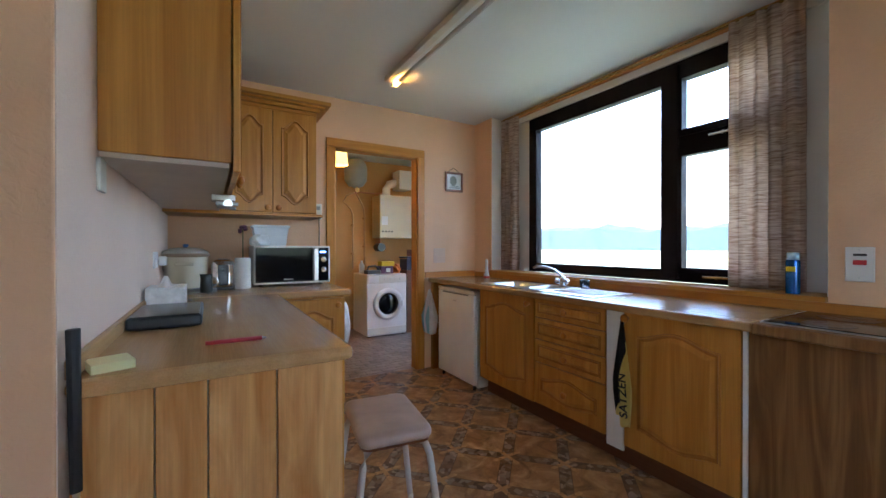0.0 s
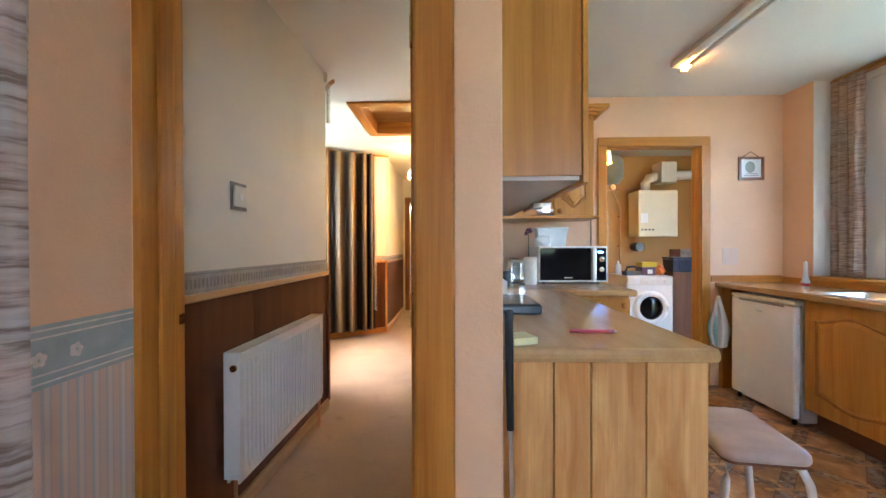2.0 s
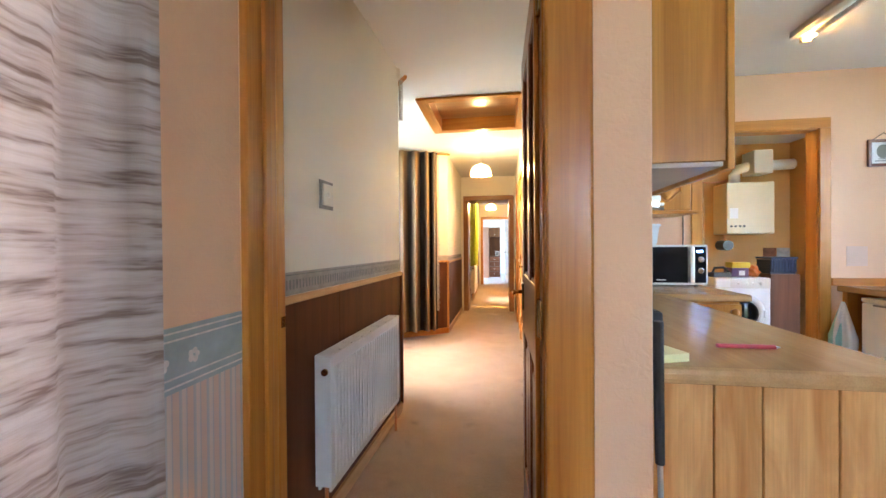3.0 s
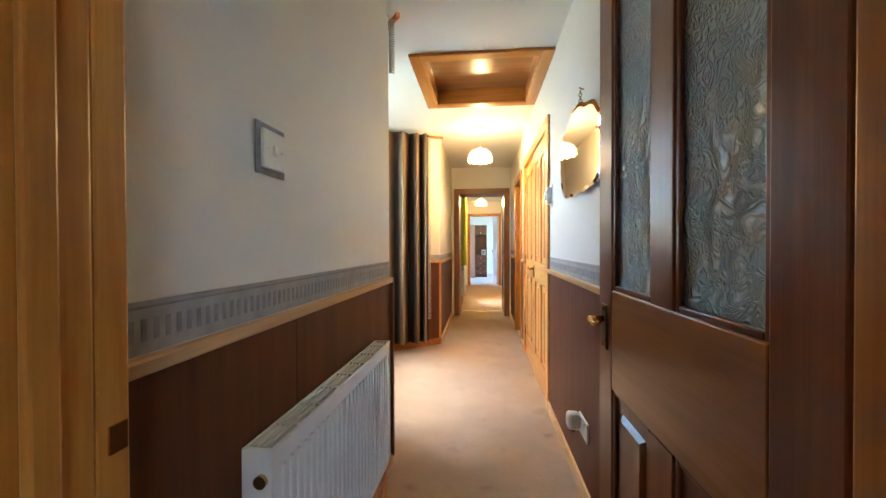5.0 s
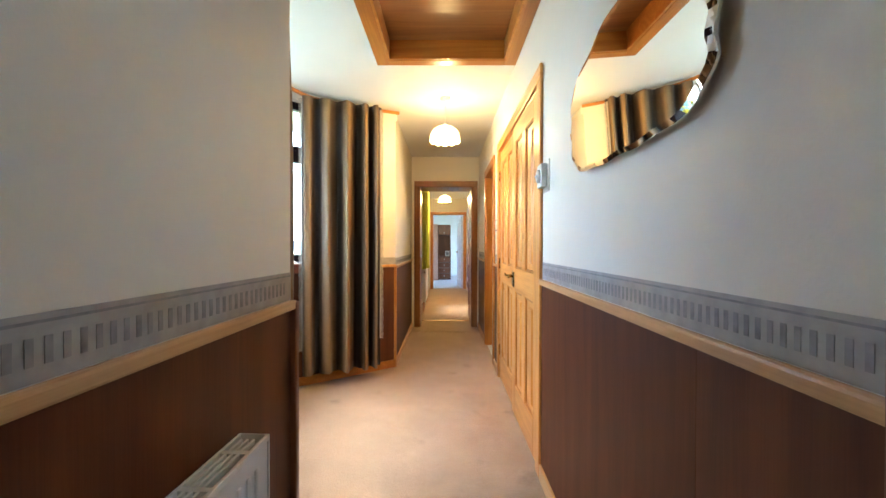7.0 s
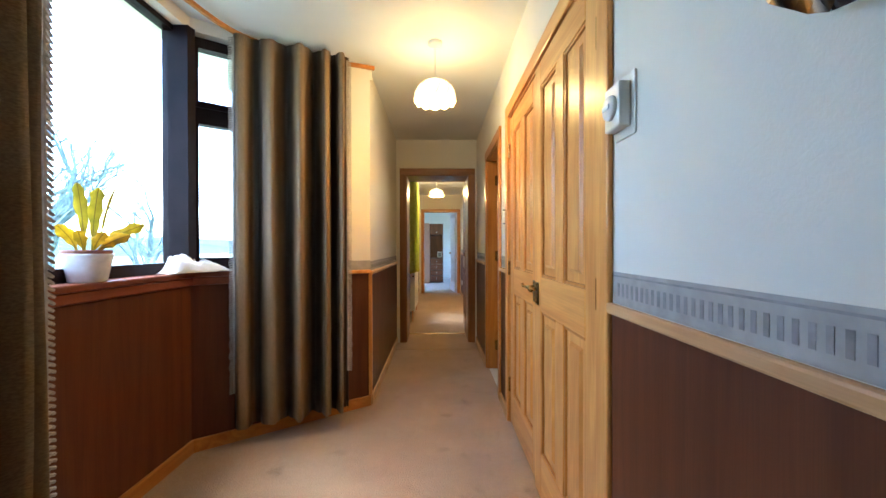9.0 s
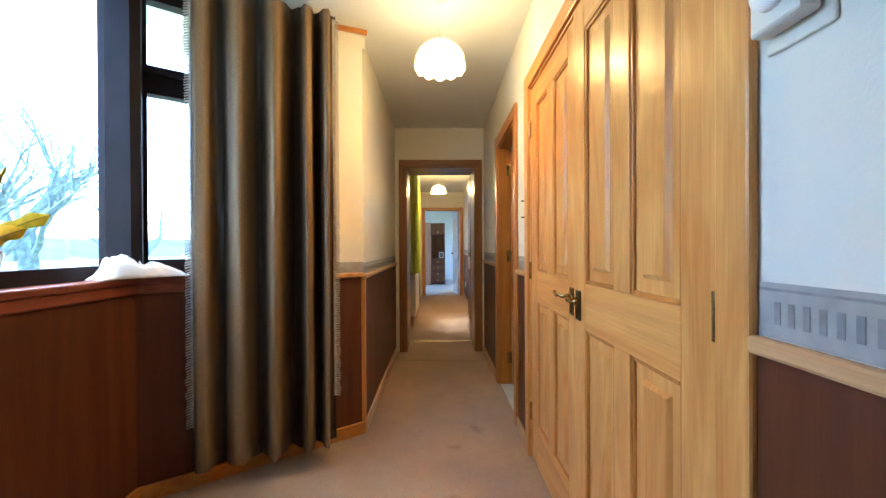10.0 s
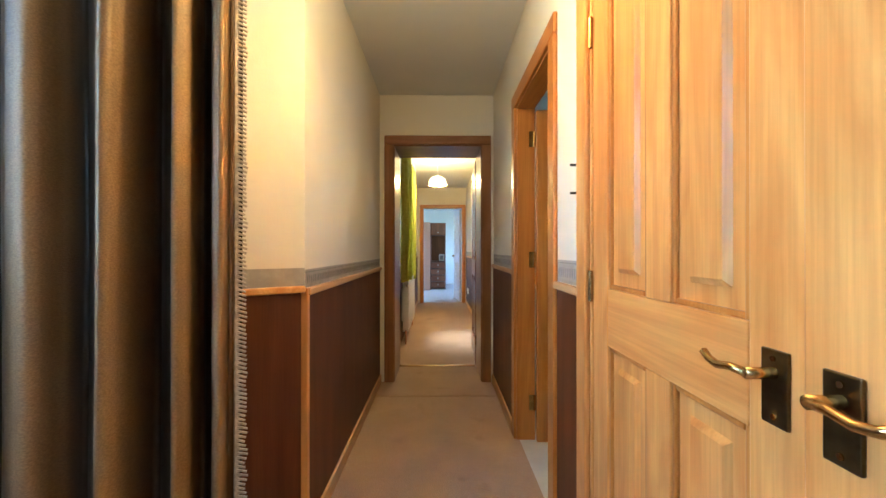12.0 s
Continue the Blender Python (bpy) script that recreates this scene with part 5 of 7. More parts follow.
part("cable", tube([(1.06, KIT_BACK - 0.008, 1.378), (1.062, KIT_BACK - 0.007, 1.25), (1.058, KIT_BACK - 0.008, 1.1), (1.06, KIT_BACK - 0.008, LZ + 0.002)], 0.004, None, 6), BLACK, tm, "thin dark cable")
pc = thing("picture_frame", (2.36, KIT_BACK, 1.79), "small wooden framed picture hanging by a cord", "picture")
bm = box(2.265, KIT_BACK - 0.018, 1.70, 2.285, KIT_BACK - 0.002, 1.89, 0.003)
for c in ((2.45, 1.70, 2.47, 1.89), (2.285, 1.70, 2.45, 1.72), (2.285, 1.87, 2.45, 1.89)):
    box(c[0], KIT_BACK - 0.018, c[1], c[2], KIT_BACK - 0.002, c[3], 0.003, bm)
part("frame", bm, DARKDOOR, pc, "brown wooden frame")
pp = part("print", box(2.285, KIT_BACK - 0.008, 1.72, 2.45, KIT_BACK - 0.004, 1.87), WHITE, pc, "pale print")
part("motif", lathe([(0.04, 0), (0.04, 0.001)], (0, 0, 0)), plain("print_grey", (0.25, 0.26, 0.22), 0.7), pp).data.transform(pose(2.36, KIT_BACK - 0.008, 1.805, 90, 0, 0) @ Matrix.Diagonal((1, 1.2, 1, 1)))
part("lines", box(2.31, KIT_BACK - 0.0095, 1.735, 2.43, KIT_BACK - 0.008, 1.742, 0, box(2.33, KIT_BACK - 0.0095, 1.75, 2.42, KIT_BACK - 0.008, 1.755)), GREY, pp)
part("cord", tube([(2.30, KIT_BACK - 0.008, 1.89), (2.365, KIT_BACK - 0.006, 1.935), (2.43, KIT_BACK - 0.008, 1.89)], 0.003), BROWNCAB, pc)
bk = thing("blanking_plate", (2.2, KIT_BACK, 1.08), "pale square blanking plate on the wall", "plate")
part("plate", box(2.14, KIT_BACK - 0.004, 1.0, 2.27, KIT_BACK, 1.14, 0.001), plain("painted_plate", (0.72, 0.50, 0.38), 0.6), bk)
cs = thing("cooker_switch", (KIT_R, 0.55, 1.07), "white cooker switch plate with red rocker", "switch")
part("plate", box(KIT_R - 0.012, 0.503, 1.005, KIT_R, 0.59, 1.15, 0.003), WHITE, cs)
part("rocker", box(KIT_R - 0.018, 0.525, 1.075, KIT_R - 0.01, 0.565, 1.095, 0.002), plain("red_rocker", (0.6, 0.03, 0.03), 0.35), cs, "red rocker")
part("indicator", box(KIT_R - 0.015, 0.525, 1.112, KIT_R - 0.01, 0.565, 1.122, 0.001), BLACK, cs, "black slot")
for z in (1.02, 1.138):
    part("screw", rod((KIT_R - 0.014, 0.547, z), (KIT_R - 0.011, 0.547, z), 0.003), STEEL, cs)

sp = thing("spray_can", (2.70, 0.78, 0.93), "blue aerosol can with yellow printed name", "spray can")
part("can", lathe([(0.026, 0), (0.027, 0.004), (0.027, 0.15), (0.022, 0.165)], (2.66, 0.775, 0.93)), plain("blue_can_paint", (0.01, 0.10, 0.34), 0.25, 0.3), sp, "", True)
part("cap", lathe([(0.024, 0.16), (0.024, 0.19), (0.02, 0.194)], (2.66, 0.775, 0.93)), plain("pale_blue_cap", (0.35, 0.5, 0.6), 0.4), sp, "", True)
part("name_patch", box(2.6315, 0.757, 1.035, 2.634, 0.793, 1.058, 0.001), plain("yellow_print", (0.75, 0.62, 0.02), 0.5), sp, "yellow printed patch")


# curtains
def curtain(name, label, a, b, z0, z1, folds, depth, mat, at=None, tight=1.0, seed=1, flare=0.0, heading=0.06, lining=None):
    """Hanging cloth in folds along the plan line a to b; folds vary in width and deepen towards the hem."""
    rng = random.Random(seed)
    a, b = Vector((*a, 0)), Vector((*b, 0))
    u = (b - a).normalized()
    n = Vector((u.y, -u.x, 0))
    ln = (b - a).length
    cols, rows = folds * 12, 26
    widths = [rng.uniform(0.55, 1.5) for _ in range(folds)]
    tot = sum(widths)
    amps = [rng.uniform(0.4, 1.15) for _ in range(folds)]
    lean = [rng.uniform(-0.02, 0.02) for _ in range(folds)]
    bm = bmesh.new()
    uv = bm.loops.layers.uv.new("cloth")
    grid = []
    for r in range(rows + 1):
        f = r / rows
        z = z1 + (z0 - z1) * f
        row = []
        s = 0.0
        for k in range(folds):
            for j in range(12):
                ph = j / 12
                pos = (s + widths[k] * ph) / tot
                pos = 0.5 + (pos - 0.5) * (1 + flare * (f - 0.3))
                amp = depth * amps[k] * (0.55 + 0.45 * min(1, f * 3))
                off = amp * (math.sin(2 * math.pi * ph) + 0.22 * math.sin(6 * math.pi * ph + k * 1.7)) + 0.012 * noise.noise(Vector((pos * 7, f * 3, seed)))
                p = a + u * (pos * ln + lean[k] * f * math.sin(math.pi * ph)) + n * off
                row.append(bm.verts.new((p.x, p.y, z)))
            s += widths[k]
        grid.append(row)
    for r, (g, h) in enumerate(zip(grid, grid[1:])):
        for k in range(len(g) - 1):
            fc_ = bm.faces.new((g[k], g[k + 1], h[k + 1], h[k]))
            for lp, (q, w_) in zip(fc_.loops, ((k, r), (k + 1, r), (k + 1, r + 1), (k, r + 1))):
                lp[uv].uv = (q / 12, w_ / rows)
    c = thing(name, ((a + b) / 2).to_tuple()[:2] + (z0,), label, "curtain")
    ob = part("cloth", bm, mat, c, "", True)
    so_ = ob.modifiers.new("thick", "SOLIDIFY")
    so_.thickness = 0.003
    return c, ob


curtain("curtain", "beige slub-weave curtain hanging at the kitchen window", (KIT_R + 0.11, 1.075), (KIT_R + 0.10, 0.745), 0.934, 2.37, 5, 0.022, SLUB, seed=3)
curtain("curtain", "narrow beige slub-weave curtain gathered at the window side", (KIT_R + 0.09, 2.99), (KIT_R + 0.10, 2.76), 0.934, 2.36, 4, 0.022, SLUB, seed=5)
rl = thing("curtain_rail", (KIT_R + 0.14, 1.85, 2.36), "wooden curtain batten along the window recess ceiling", "curtain rail")
part("batten", box(KIT_R + 0.13, REC_Y0 + 0.01, 2.362, KIT_R + 0.168, REC_Y1 - 0.01, 2.399, 0.003), DOORWOOD_Y, rl)
part("track", box(KIT_R + 0.105, REC_Y0 + 0.02, 2.366, KIT_R + 0.128, REC_Y1 - 0.02, 2.382, 0.003), BRASS, rl, "brass-coloured track")
curtain("curtain", "pale slub-weave curtain hanging at the dining window", (LW + 0.10, 0.08), (LW + 0.145, 0.70), 0.0, 2.32, 5, 0.035, SLUB_PALE, seed=9)
w = setting("window_dining", "white framed dining window behind the curtain", "window")
fr = box(LW - 0.15, -0.25, 0.95, LW - 0.08, 0.52, 1.01)
box(LW - 0.15, -0.25, 2.19, LW - 0.08, 0.52, 2.25, 0, fr)
for y in (-0.25, 0.46):
    box(LW - 0.15, y, 0.95, LW - 0.08, y + 0.06, 2.25, 0, fr)
part("window_frame", fr, PVC, w)
ob = part("pane", box(LW - 0.12, -0.23, 1.0, LW - 0.114, 0.5, 2.2), GLASS, w)
ob.visible_shadow = False


def towel(name, label, at, width, length, mat, lean=0.0, seed=2):
    """A cloth hung from one point, spreading into folds; hangs in the plane x = at[0]."""
    bm = bmesh.new()
    grid = []
    for r in range(17):
        f = r / 16
        row = []
        for k in range(13):
            g = k / 12 - 0.5
            w_ = width * (0.12 + 0.88 * min(1, f * 1.6)) * (1 - 0.25 * max(0, f - 0.75) * 4)
            row.append(bm.verts.new((at[0] - 0.012 - 0.018 * math.sin(g * 11 + seed) * min(1, f * 2), at[1] + g * w_ + lean * f, at[2] - length * f * (1 - 0.18 * abs(g) * (1 if g > 0 else 0.3)))))
        grid.append(row)
    for a, b in zip(grid, grid[1:]):
        for k in range(12):
            bm.faces.new((a[k], a[k + 1], b[k + 1], b[k]))
    t = thing(name, at, label, "towel")
    ob = part("cloth", bm, mat, t, "", True)
    ob.modifiers.new("thick", "SOLIDIFY").thickness = 0.004
    return t


def two_tone(name, a, b, edge, axis=1, tilt=0.0):
    m, nt, bs = base(name)
    sep = nt.nodes.new("ShaderNodeSeparateXYZ")
    nt.links.new(coords(nt), sep.inputs[0])
    g = math_node(nt, "GREATER_THAN", math_node(nt, "ADD", sep.outputs[axis], math_node(nt, "MULTIPLY", sep.outputs[2], tilt)), edge)
    nt.links.new(mix(nt, g, a, b), bs.inputs["Base Color"])
    bs.inputs["Roughness"].default_value = 0.9
    return m


tw = towel("tea_towel", "black and gold tea towel hanging from a door knob", (FX - 0.025, 1.262, 0.79), 0.115, 0.54, two_tone("black_gold_cloth", (0.74, 0.58, 0.17), (0.012, 0.012, 0.014), 1.345, 1, 0.16), -0.012, 1)
cu = bpy.data.curves.new("lettering", "FONT")
cu.body, cu.size, cu.align_x, cu.extrude = "SATZEN", 0.060, "LEFT", 0.0004
cu.offset = 0.0012
lt = new("lettering", cu)
dg = bpy.context.evaluated_depsgraph_get()
me = bpy.data.meshes.new_from_object(lt.evaluated_get(dg))
bpy.data.objects.remove(lt)
me.materials.append(BLACK)
me.transform(Matrix(((0, 0, -1, FX - 0.062), (0.06, 0.998, 0, 1.216), (0.998, -0.06, 0, 0.305), (0, 0, 0, 1))))
lt = new("lettering", me)
lt.parent = tw
lt.matrix_parent_inverse = Matrix.Translation(-ROOTS[tw.name])
part("ring", tube(arc((FX - 0.02, 1.262, 0.79), (0, 1, 0), (0, 0, 1), 0.018, 0, 360, 14), 0.003), BRASS, tw, "brass ring")
tw2 = towel("tea_towel", "white and green tea towel hanging at the worktop end", (2.05, 3.20, 0.76), 0.15, 0.42, two_tone("white_green_cloth", (0.66, 0.62, 0.58), (0.30, 0.50, 0.48), 3.215), 0.0, 4)
turn_parts(tw2, Matrix.Translation((2.045, 3.21, 0)) @ pose(0, 0, 0, 0, 0, 55) @ Matrix.Translation((-2.05, -3.20, 0)))

# ---- utility room ----
wm = thing("washing_machine", (2.26, 5.0, 0), "white front-loading washing machine", "washing machine")
WY = 4.74
part("body", box(1.985, WY, 0.015, 2.535, WY + 0.55, 0.80, 0.012), WHITE, wm)
part("control_panel", box(1.99, WY - 0.008, 0.69, 2.53, WY + 0.005, 0.795, 0.004), OFFWHITE, wm)
part("drawer", box(2.0, WY - 0.013, 0.70, 2.14, WY, 0.785, 0.003), WHITE, wm, "detergent drawer")
part("kick_panel", box(1.99, WY - 0.006, 0.03, 2.53, WY + 0.004, 0.12, 0.003), OFFWHITE, wm)
FACE = pose(2.27, WY, 0.42, 90, 0, 0)
ring = part("door_ring", turned(lathe([(0.205, 0), (0.205, 0.015), (0.18, 0.035), (0.14, 0.03), (0.135, 0.0)], (0, 0, 0), None, 32), FACE), WHITE, wm, "white plastic door ring", True)
part("door_glass", turned(lathe([(0.14, 0.0), (0.14, 0.02), (0.10, 0.035), (0.02, 0.038)], (0, 0, 0), None, 32), FACE), BLACKGLOSS, ring, "dark curved glass", True)
part("handle", box(2.445, WY - 0.045, 0.38, 2.48, WY - 0.012, 0.46, 0.008), WHITE, ring)
for k, x in enumerate((2.22, 2.30, 2.36, 2.44)):
    part("dial", turned(lathe([(0.022 if k == 3 else 0.011, 0), (0.02 if k == 3 else 0.01, 0.016), (0.008, 0.018)], (0, 0, 0), None, 14), pose(x, WY - 0.008, 0.745, 90, 0, 0)), OFFWHITE, wm)
for x in (2.02, 2.5):
    part("foot", rod((x, WY + 0.05, 0), (x, WY + 0.05, 0.02), 0.02), BLACK, wm)
bo = thing("boiler", (2.55, 5.35, 1.28), "cream wall-mounted gas boiler with white flue", "boiler")
BY = 5.10
part("casing", box(2.30, BY, 1.28, 2.80, BY + 0.30, 1.878, 0.012), plain("cream_boiler_paint", (0.66, 0.58, 0.38), 0.35, 0, 0.03), bo)
part("label", box(2.33, BY - 0.001, 1.46, 2.42, BY, 1.58), WHITE, bo)
for k in range(4):
    part("knob", turned(lathe([(0.012, 0), (0.011, 0.014)], (0, 0, 0), None, 10), pose(2.345 + 0.045 * k, BY, 1.37, 90, 0, 0)), BLACK, bo)
part("flue", tube([(2.46, BY + 0.15, 1.878), (2.46, BY + 0.15, 1.98), (2.50, BY + 0.15, 2.05), (2.60, BY + 0.16, 2.08), (2.80, BY + 0.17, 2.09), (3.1, BY + 0.17, 2.10)], 0.06), WHITE, bo, "white flue pipe", True)
part("duct_box", box(2.60, BY + 0.02, 1.98, 2.80, BY + 0.26, 2.25, 0.01), OFFWHITE, bo)
ev = thing("expansion_vessel", (2.01, 5.28, 1.97), "grey round expansion vessel on the wall", "tank")
part("vessel", lathe([(0.02, -0.20), (0.10, -0.175), (0.15, -0.10), (0.155, 0.0), (0.155, 0.06), (0.14, 0.13), (0.09, 0.185), (0.02, 0.20)], (2.0, 5.22, 2.16)), plain("grey_tank_paint", (0.30, 0.33, 0.33), 0.45), ev, "", True)
part("gauge", turned(lathe([(0.035, 0), (0.035, 0.03)], (0, 0, 0), None, 14), pose(2.0, 5.19, 1.93, 90, 0, 0)), BRASS, ev)
part("stub", rod((2.0, 5.22, 1.88), (2.0, 5.22, 1.97), 0.012), COPPER, ev)
pp_ = thing("copper_pipes", (2.05, 5.35, 0.9), "painted copper pipes running up the utility wall", "pipes")
PAINTED = plain("painted_pipe", (0.62, 0.38, 0.17), 0.4, 0, 0.1)
part("pipe", tube([(2.0, 5.22, 1.90), (1.90, 5.30, 1.86), (1.86, 5.33, 1.78), (1.97, 5.345, 1.68), (2.0, 5.35, 1.60), (2.0, 5.35, 0.85)], 0.011), PAINTED, pp_, "", True)
part("pipe", tube([(2.0, 5.22, 1.90), (2.08, 5.30, 1.82), (2.15, 5.34, 1.72), (2.17, 5.35, 1.60), (2.17, 5.35, 0.85)], 0.011), PAINTED, pp_, "", True)
part("pipe", tube([(2.05, 5.35, 1.93), (2.30, 5.36, 1.92), (2.45, 5.36, 1.94)], 0.009), COPPER, pp_, "copper pipe", True)
for z in (1.05, 1.45):
    part("clip", box(1.985, 5.345, z, 2.015, 5.40, z + 0.02, 0.002, box(2.155, 5.345, z + 0.1, 2.185, 5.40, z + 0.12, 0.002)), BRASS, pp_)
wall("wall_utility_back", "ochre painted utility back wall behind the boiler", box(1.05, 5.40, 0, 3.15, 5.48, CEIL_Z), OCHRE)
us = thing("pendant_lamp", (1.40, 3.95, 1.98), "lit yellow drum lampshade hanging in the utility room", "pendant lamp")
part("shade", lathe([(0.10, 0.0), (0.085, 0.13), (0.083, 0.13), (0.098, 0.0)], (1.43, 4.05, 2.0)), UTILSHADE, us, "lit yellow fabric shade", True)
part("cord", rod((1.43, 4.05, 2.12), (1.43, 4.05, CEIL_Z), 0.004), WHITE, us)
part("ceiling_rose", lathe([(0.05, 0), (0.045, -0.03), (0.01, -0.04)], (1.43, 4.05, CEIL_Z)), WHITE, us)
iv = thing("flat_iron", (2.14, 4.9, 0.80), "dark iron lying on the washing machine", "iron")
own = bmesh.new()
prism([(-0.12, -0.05), (0.06, -0.055), (0.13, 0.0), (0.06, 0.055), (-0.12, 0.05)], 0, 0.05, own)
part("body", turned(own, pose(2.14, 4.90, 0.80, 0, 0, 10)), plain("dark_grey_iron", (0.06, 0.06, 0.065), 0.4), iv)
part("handle", tube([(2.04, 4.88, 0.85), (2.06, 4.885, 0.90), (2.16, 4.90, 0.905), (2.22, 4.91, 0.85)], 0.014), BLACK, iv)
yb = thing("yellow_box", (2.33, 4.93, 0.80), "yellow cardboard box on a purple packet", "box")
part("carton", box(2.24, 4.88, 0.90, 2.42, 5.02, 0.96, 0.003), plain("yellow_card", (0.66, 0.48, 0.03), 0.6), yb)
part("packet", box(2.23, 4.87, 0.80, 2.40, 5.03, 0.899, 0.004), plain("purple_card", (0.14, 0.07, 0.13), 0.6), yb, "dark purple packet")
part("white_patch", box(2.30, 4.868, 0.82, 2.36, 4.871, 0.87), WHITE, yb)
bg = thing("orange_bag", (2.46, 4.92, 0.80), "crumpled orange plastic bag", "bag")
own = bmesh.new()
bmesh.ops.create_icosphere(own, subdivisions=3, radius=0.07)
for v in own.verts:
    v.co = Vector((v.co.x * 0.9, v.co.y, v.co.z * 0.95)) * (1 + 0.4 * noise.noise(v.co * 25))
    v.co.z = max(v.co.z, -0.055)
part("bag_body", turned(own, Matrix.Translation((2.47, 4.93, 0.856))), plain("orange_plastic", (0.66, 0.18, 0.03), 0.4), bg)
wb = thing("white_bottle", (2.05, 5.12, 0.80), "white plastic bottle on the washing machine", "bottle")
part("bottle_body", lathe([(0.035, 0), (0.037, 0.01), (0.037, 0.11), (0.014, 0.14), (0.014, 0.17)], (2.06, 5.15, 0.80)), TUB, wb, "", True)
lb = thing("laundry_basket", (2.68, 5.0, 0.78), "dark blue plastic basket on a low cupboard", "basket")
bm = bmesh.new()
for k in range(9):
    box(2.58 + 0.028 * k, 4.80, 0.86, 2.596 + 0.028 * k, 4.81, 1.0, 0, bm)
part("slats", bm, plain("navy_plastic", (0.02, 0.03, 0.07), 0.4), lb)
part("rim", box(2.565, 4.79, 1.0, 2.83, 5.05, 1.02, 0.004), plain("navy_plastic_rim", (0.02, 0.03, 0.07), 0.4), lb)
part("base", box(2.575, 4.815, 0.84, 2.82, 5.04, 0.99), plain("navy_plastic_base", (0.015, 0.02, 0.05), 0.4), lb)
lc = thing("low_cupboard", (2.70, 5.0, 0), "dark low cupboard beside the washing machine", "cupboard")
part("body", box(2.56, 4.78, 0.0, 2.84, 5.38, 0.84), BROWNCAB, lc)
vm = thing("gas_meter_valve", (2.36, 5.36, 1.12), "black valve and pump below the boiler", "valve")
part("pump", rod((2.38, 5.22, 1.15), (2.38, 5.40, 1.15), 0.06), BLACK, vm)
part("pipe_up", rod((2.38, 5.3, 1.15), (2.38, 5.3, 1.29), 0.014), COPPER, vm)
TILE = plain("brown_glazed_tile", (0.20, 0.085, 0.05), 0.2, 0, 0.25, 14)
TILE2 = plain("grey_glazed_tile", (0.40, 0.40, 0.38), 0.2, 0, 0.2, 14)
tw_ = setting("tiled_splashback", "brown and grey glazed tiles on the utility wall", "tiles")
me_a = to_mesh("tile", box(-0.072, 0, -0.072, 0.072, 0.008, 0.072, 0.003), TILE)
me_b = to_mesh("tile", box(-0.072, 0, -0.072, 0.072, 0.008, 0.072, 0.003), TILE2)
for i in range(2):
    for j in range(7):
        ob = new("tile", me_a if i == 0 else me_b)
        ob.location = (2.925 + 0.149 * i, 5.391, 0.15 + 0.149 * j)
        ob.parent = tw_
bp = thing("carrier_bag", (1.12, 2.9, 0.0), "white plastic carrier bag hanging on the cabinet end", "bag")
own = bmesh.new()
bmesh.ops.create_icosphere(own, subdivisions=3, radius=0.1)
for v in own.verts:
    v.co = Vector((v.co.x * 0.45, v.co.y * 0.9, v.co.z * 1.5)) * (1 + 0.25 * noise.noise(v.co * 14))
part("bag_body", turned(own, Matrix.Translation((1.10, 2.76, 0.62))), TUB, bp)


# ---- hall: doors ----
def lever_set(parent, at, m, plate=(0.045, 0.17), reach=0.11, name="lever_handle"):
    """Brass lever on a long plate. Local: plate in the plane y = 0, outer side -y, lever to -x."""
    w_, h_ = plate
    pl = part("back_plate", turned(box(-w_ / 2, -0.006, -h_ / 2, w_ / 2, 0.0, h_ / 2, 0.002), m), plain("dark_aged_brass", (0.16, 0.11, 0.045), 0.3, 1.0, 0.3, 25), parent, "dark brass back plate")
    lv = rod((0, -0.006, 0.02), (0, -0.044, 0.02), 0.008)
    tube([(0, -0.042, 0.02), (-0.025, -0.046, 0.022), (-0.05, -0.046, 0.017), (-0.07, -0.044, 0.02), (-reach * 0.85, -0.042, 0.028)], 0.006, lv)
    part(name, turned(lv, m), BRASS, pl, "polished brass lever", True)
    for z in (-h_ / 2 + 0.012, h_ / 2 - 0.012):
        part("screw", turned(rod((0, -0.008, z), (0, -0.005, z), 0.004, None, 8), m), BRASS, pl)


